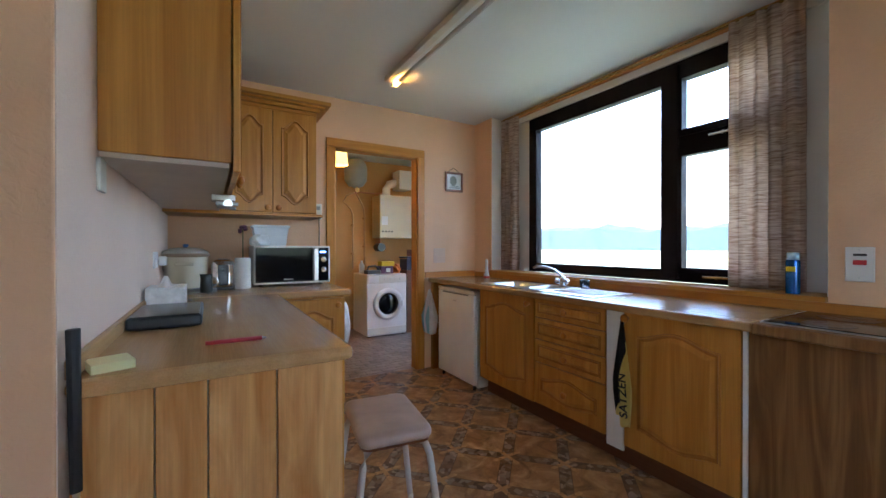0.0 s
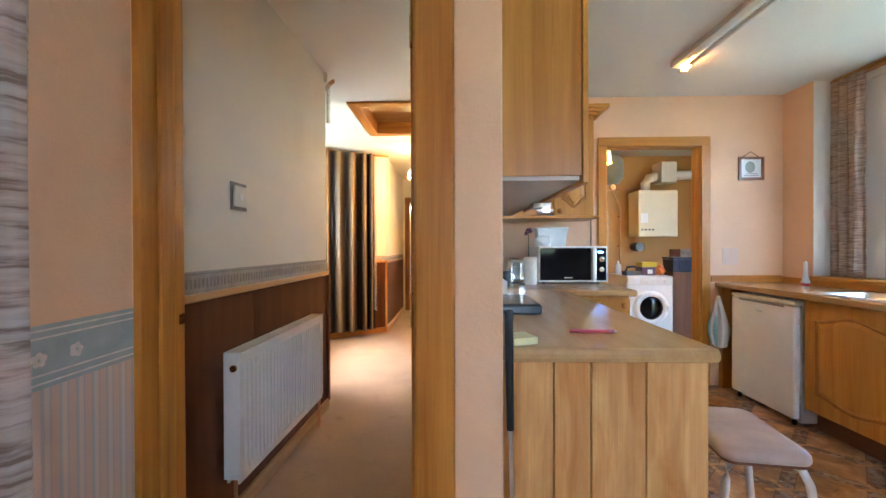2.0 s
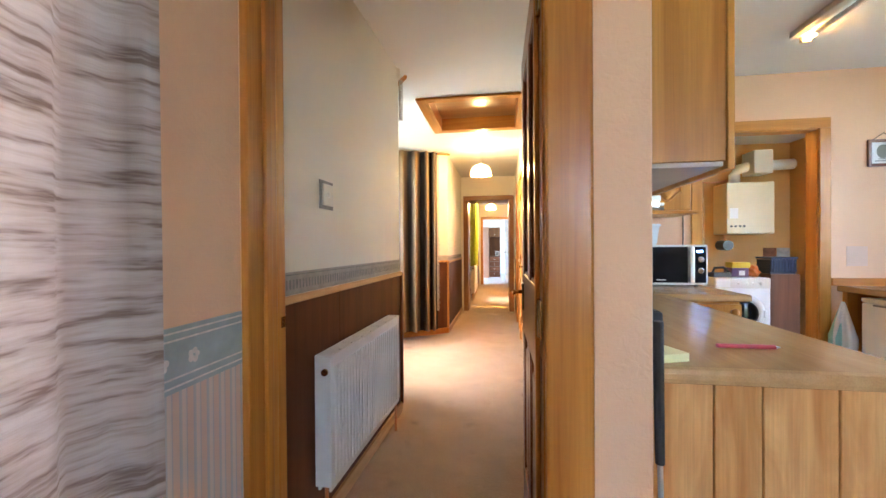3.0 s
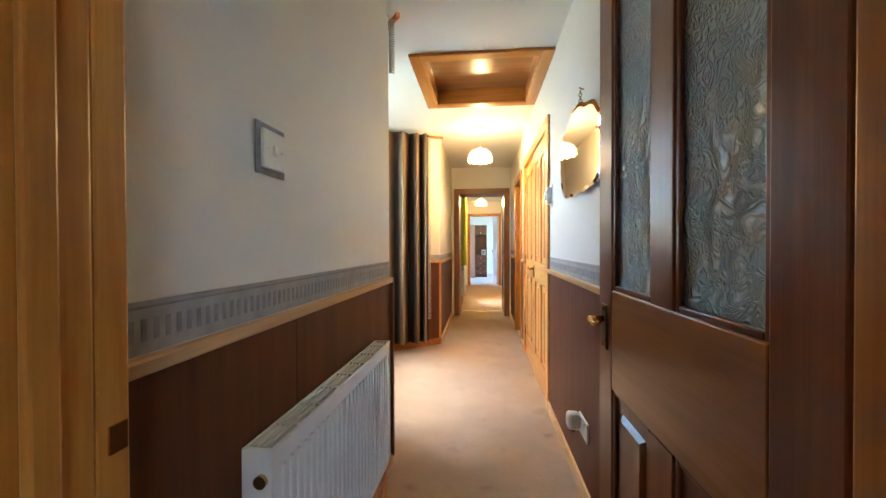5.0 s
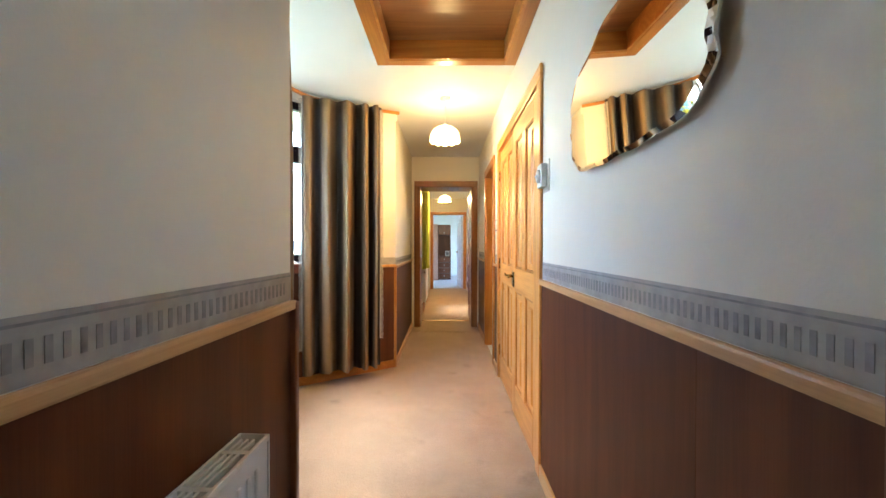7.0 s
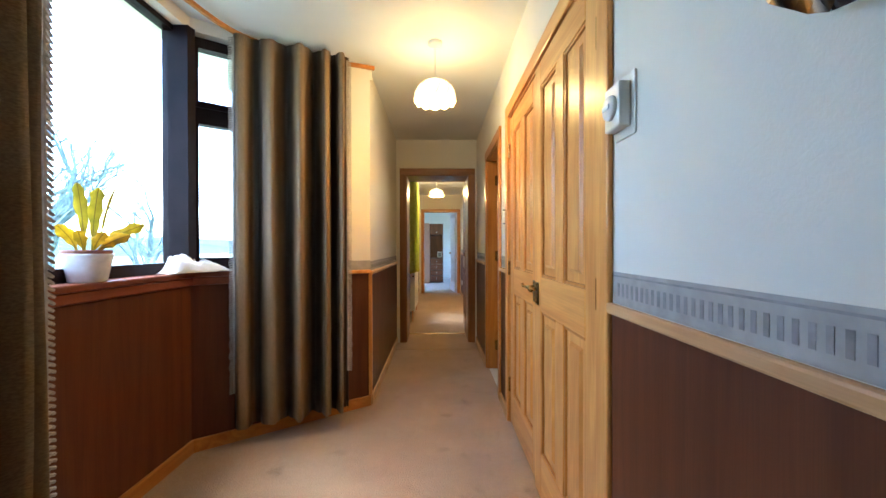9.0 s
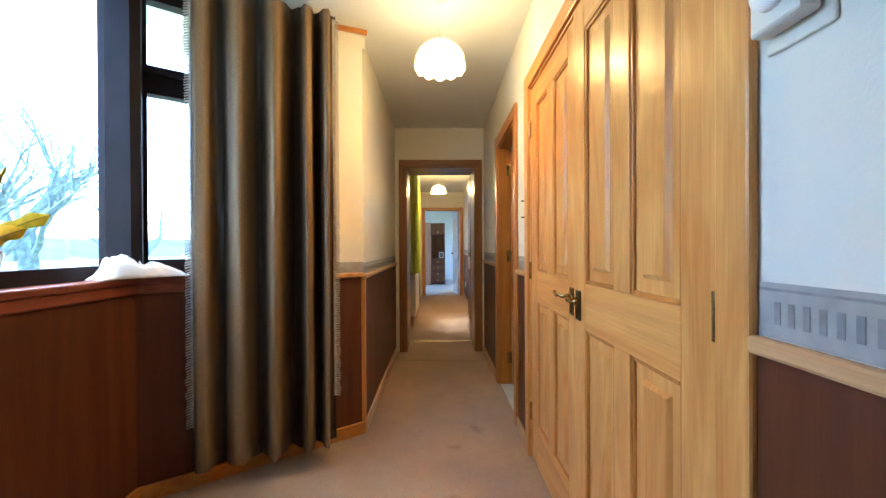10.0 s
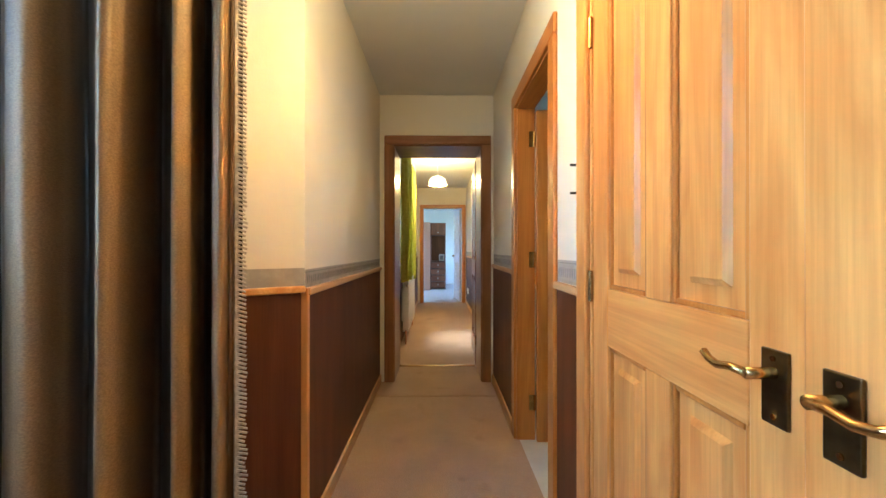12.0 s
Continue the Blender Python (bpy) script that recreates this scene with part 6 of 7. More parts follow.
def panelled_leaf(root, m, w_, h_, mats, glazed=False, t=0.04, stile=0.10, lock=(0.835, 0.99)):
    """A four-panel door leaf in local x 0..w_, y 0..t, z 0..h_, laid by m. glazed: the upper panels are patterned glass."""
    sv, rh, bead = mats
    lock0, lock1, bot, top = lock[0], lock[1], 0.20, h_ - 0.11
    mun = 0.09
    mid = w_ / 2

    def put(n, x0, z0, x1, z1, mat, bev=0.004, y0=0.0, y1=None, lab=""):
        return part(n, turned(box(x0, y0, z0, x1, t if y1 is None else y1, z1, bev), m), mat, root, lab)

    put("stile", 0, 0, stile, h_, sv)
    put("stile", w_ - stile, 0, w_, h_, sv)
    for z0, z1 in ((0, bot), (lock0, lock1), (top, h_)):
        put("rail", stile, z0, w_ - stile, z1, rh, 0.003)
    for z0, z1 in ((bot, lock0), (lock1, top)):
        put("muntin", mid - mun / 2, z0, mid + mun / 2, z1, sv, 0.003)
        for x0, x1 in ((stile, mid - mun / 2), (mid + mun / 2, w_ - stile)):
            if glazed and z0 == lock1:
                ob = put("glass_panel", x0 - 0.005, z0 - 0.005, x1 + 0.005, z1 + 0.005, OBSCURE, 0, t / 2 - 0.003, t / 2 + 0.003, "patterned obscure glass")
                ob.visible_shadow = False
                continue
            p = put("panel", x0 - 0.005, z0 - 0.005, x1 + 0.005, z1 + 0.005, sv, 0, 0.012, t - 0.012)
            for yo, s in ((0.012, -1), (t - 0.012, 1)):
                g = 0.045
                bm = bmesh.new()
                a = [bm.verts.new((x, yo, z)) for x, z in ((x0 + g, z0 + g), (x1 - g, z0 + g), (x1 - g, z1 - g), (x0 + g, z1 - g))]
                b = [bm.verts.new((x, yo + s * 0.009, z)) for x, z in ((x0 + g + 0.012, z0 + g + 0.012), (x1 - g - 0.012, z0 + g + 0.012), (x1 - g - 0.012, z1 - g - 0.012), (x0 + g + 0.012, z1 - g - 0.012))]
                bm.faces.new(b)
                for k in range(4):
                    bm.faces.new((a[k], a[(k + 1) % 4], b[(k + 1) % 4], b[k]))
                part("raised_field", turned(bm, m), sv, p)
        for x0, x1 in ((stile, mid - mun / 2), (mid + mun / 2, w_ - stile)):
            mo = bmesh.new()
            for yo in (0.004, t - 0.014):
                box(x0, yo, z0, x0 + 0.012, yo + 0.010, z1, 0.003, mo)
                box(x1 - 0.012, yo, z0, x1, yo + 0.010, z1, 0.003, mo)
                box(x0 + 0.012, yo, z0, x1 - 0.012, yo + 0.010, z0 + 0.012, 0.003, mo)
                box(x0 + 0.012, yo, z1 - 0.012, x1 - 0.012, yo + 0.010, z1, 0.003, mo)
            part("bead", turned(mo, m), bead, root, "darker panel bead")


def hinge(root, m, z, half=0.03):
    h = rod((0, 0, z - 0.045), (0, 0, z + 0.045), 0.007)
    box(-half, -0.002, z - 0.045, half, 0.002, z + 0.045, 0, h)
    part("hinge", turned(h, m), BRASS, root, "brass hinge")


# glazed door opened against the hall wall: local x runs from the hinge along the leaf
gd = setting("door_1", "dark varnished hall door with patterned glass, standing open", "door")
GM = Matrix.Translation((-0.150, 1.20, 0.008)) @ pose(0, 0, 0, 0, 0, 90.4)
panelled_leaf(gd, GM, 0.735, 1.965, (DARKDOOR, DARKDOOR_Y, DARKDOOR), True, lock=(0.78, 1.03))
lever_set(gd, None, GM @ pose(0.68, 0.04, 0.93, 0, 0, 180) @ Matrix.Diagonal((-1, 1, 1, 1)), (0.040, 0.118), 0.10)
lever_set(gd, None, GM @ pose(0.68, 0.0, 0.93, 0, 0, 0), (0.040, 0.118), 0.10)
for z in (0.985, 1.75):
    hinge(gd, Matrix.Translation((JR - 0.004, 1.092, 0)) @ pose(0, 0, 0, 0, 0, 90), z)
part("latch_plate", box(JR - 0.0015, 1.08, 0.83, JR, 1.105, 0.89), DARKDOOR, gd)

# cupboard with two leaves in one frame
CY0, CY1, CH = 3.63, 5.02, 1.965
cf_, put = doorframe("door_frame_cupboard", "varnished pine frame of the hall cupboard", "x", CY0, CY1, HALL_R, 0.008, CH, 0.085, True, False, mats=(DOORWOOD, DOORWOOD_Y))
MATS = (DOORWOOD, DOORWOOD_Y, ARCH)
d2 = setting("door_2", "varnished four-panel cupboard door beside the thermostat, closed", "door")
# hinge on the near jamb, free edge a little into the hall; outer side is local -y turned to -x
W2 = 0.704
DM = Matrix.Translation((HALL_R - 0.004, CY0 + 0.004, 0.012)) @ pose(0, 0, 0, 0, 0, 90 + 0.6) @ Matrix.Diagonal((1, -1, 1, 1))
panelled_leaf(d2, DM, W2, CH - 0.02, MATS)
lever_set(d2, None, DM @ pose(W2 - 0.05, 0.0, 0.91), (0.042, 0.102), 0.10)
for z in (0.25, 1.0, 1.75):
    hinge(d2, Matrix.Translation((HALL_R - 0.006, CY0 + 0.002, 0)) @ pose(0, 0, 0, 0, 0, 90), z, 0.009)
d3 = setting("door_3", "varnished four-panel cupboard door, closed", "door")
W3 = CY1 - (CY0 + 0.711)
DM3 = Matrix.Translation((HALL_R + 0.002, CY1 - 0.003, 0.012)) @ pose(0, 0, 0, 0, 0, -90)
panelled_leaf(d3, DM3, W3, CH - 0.02, MATS)
lever_set(d3, None, DM3 @ pose(W3 - 0.05, 0.0, 0.91), (0.042, 0.102), 0.10)
for z in (0.25, 1.0, 1.75):
    hinge(d3, Matrix.Translation((HALL_R - 0.004, CY1 - 0.001, 0)) @ pose(0, 0, 0, 0, 0, 90), z, 0.009)
cb = wall("wall_cupboard", "plain inside of the hall cupboard", box(KIT_L - 0.03, 3.45, 0, KIT_L + 0.01, 3.6, CEIL_Z, 0, box(0.62, 3.42, 0, 0.68, 4.96, CEIL_Z, 0, box(0.044, 3.42, 0, 0.62, 3.46, CEIL_Z))), WHITE_WALL)
part("cupboard_floor", box(-0.04, 3.55, -0.03, 0.62, 5.0, 0.002), CARPET, fl, "beige carpet")
tagged(part("ceiling", box(0.021, 3.42, CEIL_Z, 0.70, 4.96, CEIL_Z + 0.08), CEIL), "plain cupboard ceiling", "ceiling", kind="structure")

# side-room door, opened into the room
d4 = setting("door_4", "reddish varnished side-room door standing open", "door")
panelled_leaf(d4, Matrix.Translation((0.052, 6.128, 0.008)) @ pose(0, 0, 0, 0, 0, -2) @ Matrix.Diagonal((1, -1, 1, 1)), 0.68, 1.90, (ARCH, ARCH_X, ARCH))
for z in (0.22, 1.05, 1.75):
    hinge(d4, Matrix.Translation((0.045, 6.128, 0)), z)
# end door, opened into the far corridor
d5 = setting("door_5", "dark brown door standing open into the far corridor", "door")
panelled_leaf(d5, Matrix.Translation((-0.125, DOOR_Y1 + 0.02, 0.01)) @ pose(0, 0, 0, 0, 0, 88), 0.70, 1.955, (DARKDOOR, DARKDOOR_Y, DARKDOOR))
for z in (0.25, 1.05, 1.75):
    hinge(d5, Matrix.Translation((-0.163, DOOR_Y1 - 0.01, 0)) @ pose(0, 0, 0, 0, 0, 90), z)
d6 = setting("door_6", "pale painted panelled door standing open into the far room", "door")
PALEDOOR = plain("pale_grey_door_paint", (0.55, 0.56, 0.60), 0.35, 0, 0.05)
panelled_leaf(d6, Matrix.Translation((-0.045, 12.12, 0.01)) @ pose(0, 0, 0, 0, 0, 97), 0.76, 1.95, (PALEDOOR, PALEDOOR, PALEDOOR))
part("knob", lathe([(0.02, 0), (0.028, 0.02), (0.02, 0.04)], (-0.19, 12.80, 0.95)), BRASS, d6)

# ---- hall: fittings ----
hf = thing("loft_hatch", (-0.52, 3.83, CEIL_Z), "varnished wooden loft hatch with deep frame in the ceiling", "hatch")
for n_, c in (("frame_side", (-0.995, 3.325, HX0, 4.295)), ("frame_side", (HX1, 3.325, -0.056, 4.295)), ("frame_end", (HX0, 3.325, HX1, HY0)), ("frame_end", (HX0, HY1, HX1, 4.295))):
    part(n_, box(c[0], c[1], CEIL_Z - 0.022, c[2], c[3], CEIL_Z - 0.001, 0.004), ARCH_Y if n_ == "frame_side" else ARCH_X, hf)
for c in ((HX0, HY0, HX0 + 0.015, HY1), (HX1 - 0.015, HY0, HX1, HY1), (HX0 + 0.015, HY0, HX1 - 0.015, HY0 + 0.015), (HX0 + 0.015, HY1 - 0.015, HX1 - 0.015, HY1)):
    part("lining", box(c[0], c[1], CEIL_Z - 0.018, c[2], c[3], CEIL_Z + 0.12), ARCH_X, hf)
part("hatch_board", box(HX0, HY0, CEIL_Z + 0.105, HX1, HY1, CEIL_Z + 0.125), wood("gloss_hatch_veneer", (0.26, 0.10, 0.03), (0.38, 0.165, 0.05), 0, 0.28, 0.8, 0.3, 0.3), hf, "glossy veneer board")


def pendant(x, y, label):
    p = thing("pendant_lamp", (x, y, 2.04), label, "pendant lamp", "glass pendant lamps")
    part("ceiling_rose", lathe([(0.045, 0), (0.042, -0.018), (0.015, -0.03)], (x, y, CEIL_Z)), WHITE, p, "white ceiling rose", True)
    part("cord", rod((x, y, 2.16), (x, y, CEIL_Z - 0.02), 0.003), WHITE, p)
    prof = [(0.127, 0.0), (0.128, 0.016), (0.123, 0.048), (0.104, 0.084), (0.07, 0.112), (0.025, 0.125)]
    bm = bmesh.new()
    rings = []
    for r, z in prof:
        rings.append([bm.verts.new((x + r * math.cos(2 * math.pi * s / 48), y + r * math.sin(2 * math.pi * s / 48), 2.04 + z + (-0.016 * abs(math.cos(math.pi * s / 4)) if z == 0 else 0))) for s in range(48)])
    for a, b in zip(rings, rings[1:]):
        for s in range(48):
            bm.faces.new((a[s], a[(s + 1) % 48], b[(s + 1) % 48], b[s]))
    ob = part("shade", bm, SHADE, p, "lit cream glass shade with scalloped edge", True)
    ob.visible_shadow = False
    part("bulb_holder", rod((x, y, 2.11), (x, y, 2.18), 0.018), WHITE, p)
    bm = bmesh.new()
    for s in range(12):
        a = 2 * math.pi * s / 12
        tube([(x + r * math.cos(a + 0.1 * k), y + r * math.sin(a + 0.1 * k), 2.041 + z) for k, (r, z) in enumerate((r_ + 0.002, z_) for r_, z_ in prof[:-1])], 0.0016, bm, 5)
    part("ribs", bm, glow("shade_ribs", (0.80, 0.50, 0.12), 0.05), ob, "darker ribs")
    return p


pendant(-0.534, 4.934, "lit cream glass pendant lamp with scalloped edge in the hall")
pendant(-0.534, 9.45, "lit cream glass pendant lamp further along the corridor")


def radiator(x, side, y0, y1, z0, z1, label, skew=0.0):
    r = thing("radiator", (x, (y0 + y1) / 2, z0), label, "radiator", "panel radiators")
    f = lambda o: x + side * o
    m = Matrix.Translation((x, y1, 0)) @ pose(0, 0, 0, 0, 0, skew) @ Matrix.Translation((-x, -y1, 0))
    part("panel", turned(box(f(0.085), y0, z0, f(0.095), y1, z1, 0.004), m), RADWHITE, r)
    part("rear_panel", turned(box(f(0.035), y0 + 0.01, z0, f(0.045), y1 - 0.01, z1 - 0.01), m), RADWHITE, r)
    bm = bmesh.new()
    n = int((y1 - y0 - 0.06) / 0.033)
    for k in range(n):
        yy = y0 + 0.035 + k * 0.033
        box(f(0.093), yy, z0 + 0.03, f(0.101), yy + 0.016, z1 - 0.035, 0.005, bm)
    tagged(part("fluting", turned(bm, m), RADWHITE, r), kind="stuff")
    bm = box(f(0.03), y0, z1 - 0.002, f(0.036), y1, z1 + 0.012)
    box(f(0.09), y0, z1 - 0.002, f(0.098), y1, z1 + 0.012, 0.002, bm)
    for k in range(3):
        box(f(0.045 + 0.013 * k), y0 + 0.02, z1, f(0.050 + 0.013 * k), y1 - 0.02, z1 + 0.01, 0, bm)
    for k in range(int((y1 - y0) / 0.12) + 1):
        box(f(0.036), y0 + 0.12 * k, z1 + 0.002, f(0.09), y0 + 0.12 * k + 0.012, z1 + 0.01, 0, bm)
    part("top_grille", turned(bm, m), RADWHITE, r, "slotted top grille")
    for yy in (y0, y1):
        part("side_cover", turned(box(f(0.03), yy - 0.003, z0 + 0.02, f(0.098), yy + 0.003, z1 + 0.012, 0.002), m), RADWHITE, r)
    part("vent_plug", turned(rod((f(0.075), y0 - 0.012, z1 - 0.05), (f(0.075), y0, z1 - 0.05), 0.014), m), BRASS, r, "dark brass plug")
    part("valve", turned(rod((f(0.066), y1 + 0.02, z0 + 0.0), (f(0.066), y1 + 0.02, z0 + 0.075), 0.018), m), WHITE, r, "white valve")
    part("pipe", turned(rod((f(0.066), y1 + 0.02, 0), (f(0.066), y1 + 0.02, z0), 0.0075), m), COPPER, r)
    part("pipe", turned(rod((f(0.066), y0 + 0.02, 0), (f(0.066), y0 + 0.02, z0 + 0.01), 0.0075), m), COPPER, r)
    for yy in (y0 + 0.15, y1 - 0.15):
        part("bracket", turned(box(f(0.0), yy, z0 + 0.1, f(0.04), yy + 0.03, z1 - 0.1), m), RADWHITE, r)
    return r


radiator(-1.02, 1, 1.57, 2.49, 0.20, 0.722, "white panel radiator on the hall wainscot", -1.6)
radiator(-0.964, 1, 8.40, 9.50, 0.15, 0.74, "white panel radiator under the corridor window")

# mirror, switch, thermostat, sockets
mi = thing("wall_mirror", (HALL_R, 2.66, 1.6), "frameless silvered mirror with scalloped edge on a chain", "mirror")
pts = []
for k in range(72):
    a = 2 * math.pi * k / 72
    # a shield shape: wide shouldered top, rounded foot
    ca, sa = math.cos(a), math.sin(a)
    sq = (abs(ca) ** 4 + abs(sa) ** 4) ** -0.25
    r = 1.0 + 0.018 * math.cos(14 * a)
    yy = 2.665 + 0.375 * sq * ca * r
    zz = 1.555 + 0.165 * sq * sa * r * (1.0 + (0.42 * math.exp(-((ca) / 0.5) ** 2) if sa > 0 else 0.0))
    pts.append((yy, zz))
bm = bmesh.new()
back = [bm.verts.new((HALL_R - 0.004, y, z)) for y, z in pts]
edge = [bm.verts.new((HALL_R - 0.010, y, z)) for y, z in pts]
inner = [bm.verts.new((HALL_R - 0.014, 2.665 + (y - 2.665) * 0.95, 1.555 + (z - 1.555) * 0.92)) for y, z in pts]
for a_, b_ in ((back, edge), (edge, inner)):
    for k in range(72):
        bm.faces.new((a_[k], a_[(k + 1) % 72], b_[(k + 1) % 72], b_[k]))
bm.faces.new(inner)
bm.faces.new(back[::-1])
part("mirror_glass", turned(bm, Matrix.Translation((-0.012, 0, 0)) @ Matrix.Translation((HALL_R, 0, 1.38)) @ pose(0, 0, 0, 0, -2.2, 0) @ Matrix.Translation((-HALL_R, 0, -1.38))), MIRROR, mi)
ch = bmesh.new()
for k in range(6):
    tube(arc((HALL_R - 0.016, 2.66, 1.785 + 0.014 * k), (0, 1, 0) if k % 2 else (1, 0, 0), (0, 0, 1), 0.008, 0, 360, 8), 0.002, ch, 5)
part("chain", ch, BRASS, mi, "short brass chain")
part("hook", rod((HALL_R, 2.66, 1.865), (HALL_R - 0.022, 2.66, 1.875), 0.003), BRASS, mi)

sw = thing("light_switch", (-1.0, 1.66, 1.37), "white light switch on a grey surround plate", "light switch")
SWM = Matrix.Translation((-1.0275, 1.705, 1.380)) @ pose(0, 0, 0, 0, 0, -1.6)
part("surround", turned(box(0, -0.060, -0.060, 0.004, 0.060, 0.060, 0.001), SWM), BORDER_DARK, sw, "grey paper surround")
part("plate", turned(box(0.004, -0.045, -0.045, 0.014, 0.045, 0.045, 0.003), SWM), OFFWHITE, sw)
part("rocker", turned(box(0.013, -0.008, -0.012, 0.019, 0.008, 0.012, 0.002), SWM), WHITE, sw, "white rocker")
for s in (-0.03, 0.03):
    part("screw", turned(rod((0.013, s, 0), (0.0155, s, 0), 0.0035, None, 8), SWM), STEEL, sw)

th = thing("room_thermostat", (HALL_R, 3.49, 1.48), "cream room thermostat with round dial on a plate", "thermostat")
part("plate", box(HALL_R - 0.006, 3.425, 1.404, HALL_R, 3.526, 1.556, 0.003), CREAM, th)
part("casing", box(HALL_R - 0.036, 3.44, 1.426, HALL_R - 0.006, 3.522, 1.536, 0.006), OFFWHITE, th)
part("dial", turned(lathe([(0.031, 0), (0.029, 0.010), (0.012, 0.012)], (0, 0, 0), None, 24), pose(HALL_R - 0.036, 3.481, 1.480, 0, -90, 0)), WHITE, th, "white round dial", True)
part("pointer", turned(box(-0.006, -0.018, 0.013, 0.006, 0.018, 0.016, 0.001), pose(HALL_R - 0.036, 3.481, 1.480, 0, -90, 0)), plain("pale_blue_plastic", (0.45, 0.6, 0.7), 0.4), th)

ds = thing("wall_socket", (HALL_R, 2.62, 0.31), "white double socket with a plugged-in adaptor on the wainscot", "socket")
part("plate", box(HALL_R - 0.016, 2.545, 0.285, HALL_R - 0.006, 2.69, 0.372, 0.003), WHITE, ds)
for y in (2.585, 2.65):
    part("rocker", box(HALL_R - 0.020, y - 0.006, 0.345, HALL_R - 0.014, y + 0.006, 0.362, 0.002), OFFWHITE, ds)
part("adaptor", box(HALL_R - 0.075, 2.635, 0.30, HALL_R - 0.016, 2.70, 0.375, 0.016), WHITE, ds, "rounded white plug-in unit")
part("adaptor_light", rod((HALL_R - 0.05, 2.665, 0.285), (HALL_R - 0.05, 2.665, 0.30), 0.01), BRASS, ds)

pg = thing("wall_hooks", (HALL_R, 5.13, 1.33), "two small dark hooks on the cream wall", "hooks")
for z in (1.286, 1.377):
    part("hook", box(HALL_R - 0.03, 5.12, z, HALL_R, 5.128, z + 0.008, 0.002), BLACK, pg)


# ---- hall: bay curtains, sill things ----
def fold_shaded_hall_curtain():
    """Brown cloth; broad vertical bands paint fold shading: gold ridges, rust flanks, near-black valleys."""
    m, nt, b = base("brown_fold_shaded_curtain")
    tc = nt.nodes.new("ShaderNodeTexCoord")
    sep = nt.nodes.new("ShaderNodeSeparateXYZ")
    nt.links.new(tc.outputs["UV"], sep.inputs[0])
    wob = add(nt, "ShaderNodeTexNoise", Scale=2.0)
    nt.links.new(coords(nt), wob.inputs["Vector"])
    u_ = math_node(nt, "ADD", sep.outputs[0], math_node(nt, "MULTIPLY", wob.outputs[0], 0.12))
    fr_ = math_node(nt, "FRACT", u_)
    # one cycle per fold: lit ridge near 0.3, shaded valley near 0.8
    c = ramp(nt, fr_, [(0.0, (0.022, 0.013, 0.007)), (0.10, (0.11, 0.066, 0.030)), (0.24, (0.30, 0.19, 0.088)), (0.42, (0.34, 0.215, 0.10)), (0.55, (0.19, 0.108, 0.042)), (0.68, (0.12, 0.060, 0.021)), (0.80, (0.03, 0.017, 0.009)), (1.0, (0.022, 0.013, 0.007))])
    s = add(nt, "ShaderNodeTexNoise", Scale=1.0, Detail=3.0)
    nt.links.new(coords(nt, (160, 160, 420)), s.inputs["Vector"])
    sl = ramp(nt, s.outputs[0], [(0.35, (0.6, 0.58, 0.55)), (0.65, (1, 1, 1))])
    c = mix(nt, 0.8, c, sl, "MULTIPLY")
    nt.links.new(c, b.inputs["Base Color"])
    b.inputs["Roughness"].default_value = 0.45
    b.inputs["Specular IOR Level"].default_value = 0.3
    bump(nt, b, s.outputs[0], 0.35, 0.002)
    return m


FOLD_SHADED = fold_shaded_hall_curtain()
FRINGE = plain("grey_brown_fringe", (0.46, 0.40, 0.33), 0.9, 0, 0.2, 60)


def fringe(parent, at, z0, z1, u):
    """A braid with short loops down a curtain's edge; u: plan direction of the loops."""
    bm = bmesh.new()
    z = z0
    k = 0
    while z < z1:
        s = 0.028 + 0.007 * noise.noise(Vector((z * 30, 2.0, 1.0)))
        p = Vector((at[0], at[1], z))
        q = p + Vector((u[0] * s, u[1] * s, -0.004))
        tube([p, (p + q) / 2 + Vector((0, 0, 0.004)), q, p + Vector((0, 0, 0.008))], 0.0035, bm, 5)
        z += 0.0125
        k += 1
    part("fringe", bm, FRINGE, parent, "looped braid fringe")
    part("braid", rod((at[0], at[1], z0), (at[0], at[1], z1), 0.005, None, 6), FRINGE, parent)


A3, B3 = (-1.68, 4.76), (-1.075, 5.015)
c, ob = curtain("curtain", "long brown curtain with painted fold shading and braid fringe in the bay", A3, B3, 0.10, 2.352, 5, 0.07, FOLD_SHADED, seed=12)
fringe(c, (A3[0] - 0.002, A3[1] - 0.002), 0.3, 2.33, (-0.9, -0.4))
fringe(c, (B3[0] - 0.020, B3[1] - 0.012), 0.35, 2.32, (0.9, 0.4))
A1, B1 = (-1.07, 2.92), (-1.21, 3.20)
c, ob = curtain("curtain", "long brown curtain with painted fold shading gathered at the near side of the bay", A1, B1, 0.10, 2.352, 4, 0.035, FOLD_SHADED, seed=21)
fringe(c, (-1.0, 2.835), 2.06, 2.34, (0.9, -0.2))
fringe(c, (B1[0] - 0.005, B1[1] + 0.012), 0.3, 2.33, (-0.3, 0.9))
cr = thing("curtain_rail", (-1.5, 4.1, 2.36), "thin wooden curtain rail curving round the bay ceiling", "curtain rail")
ctrl = [(-0.955, 2.84), (-1.20, 3.12), (-1.60, 3.38), (-1.765, 3.62), (-1.79, 4.05), (-1.765, 4.45), (-1.66, 4.80), (-1.40, 5.02), (-0.955, 5.215)]
pts_ = []
for k in range(len(ctrl) - 1):
    p0, p1, p2, p3 = (Vector((*ctrl[min(max(k + j, 0), len(ctrl) - 1)], 0)) for j in (-1, 0, 1, 2))
    for j in range(6):
        t = j / 6
        pts_.append(0.5 * ((2 * p1) + (p2 - p0) * t + (2 * p0 - 5 * p1 + 4 * p2 - p3) * t * t + (3 * p1 - p0 - 3 * p2 + p3) * t ** 3))
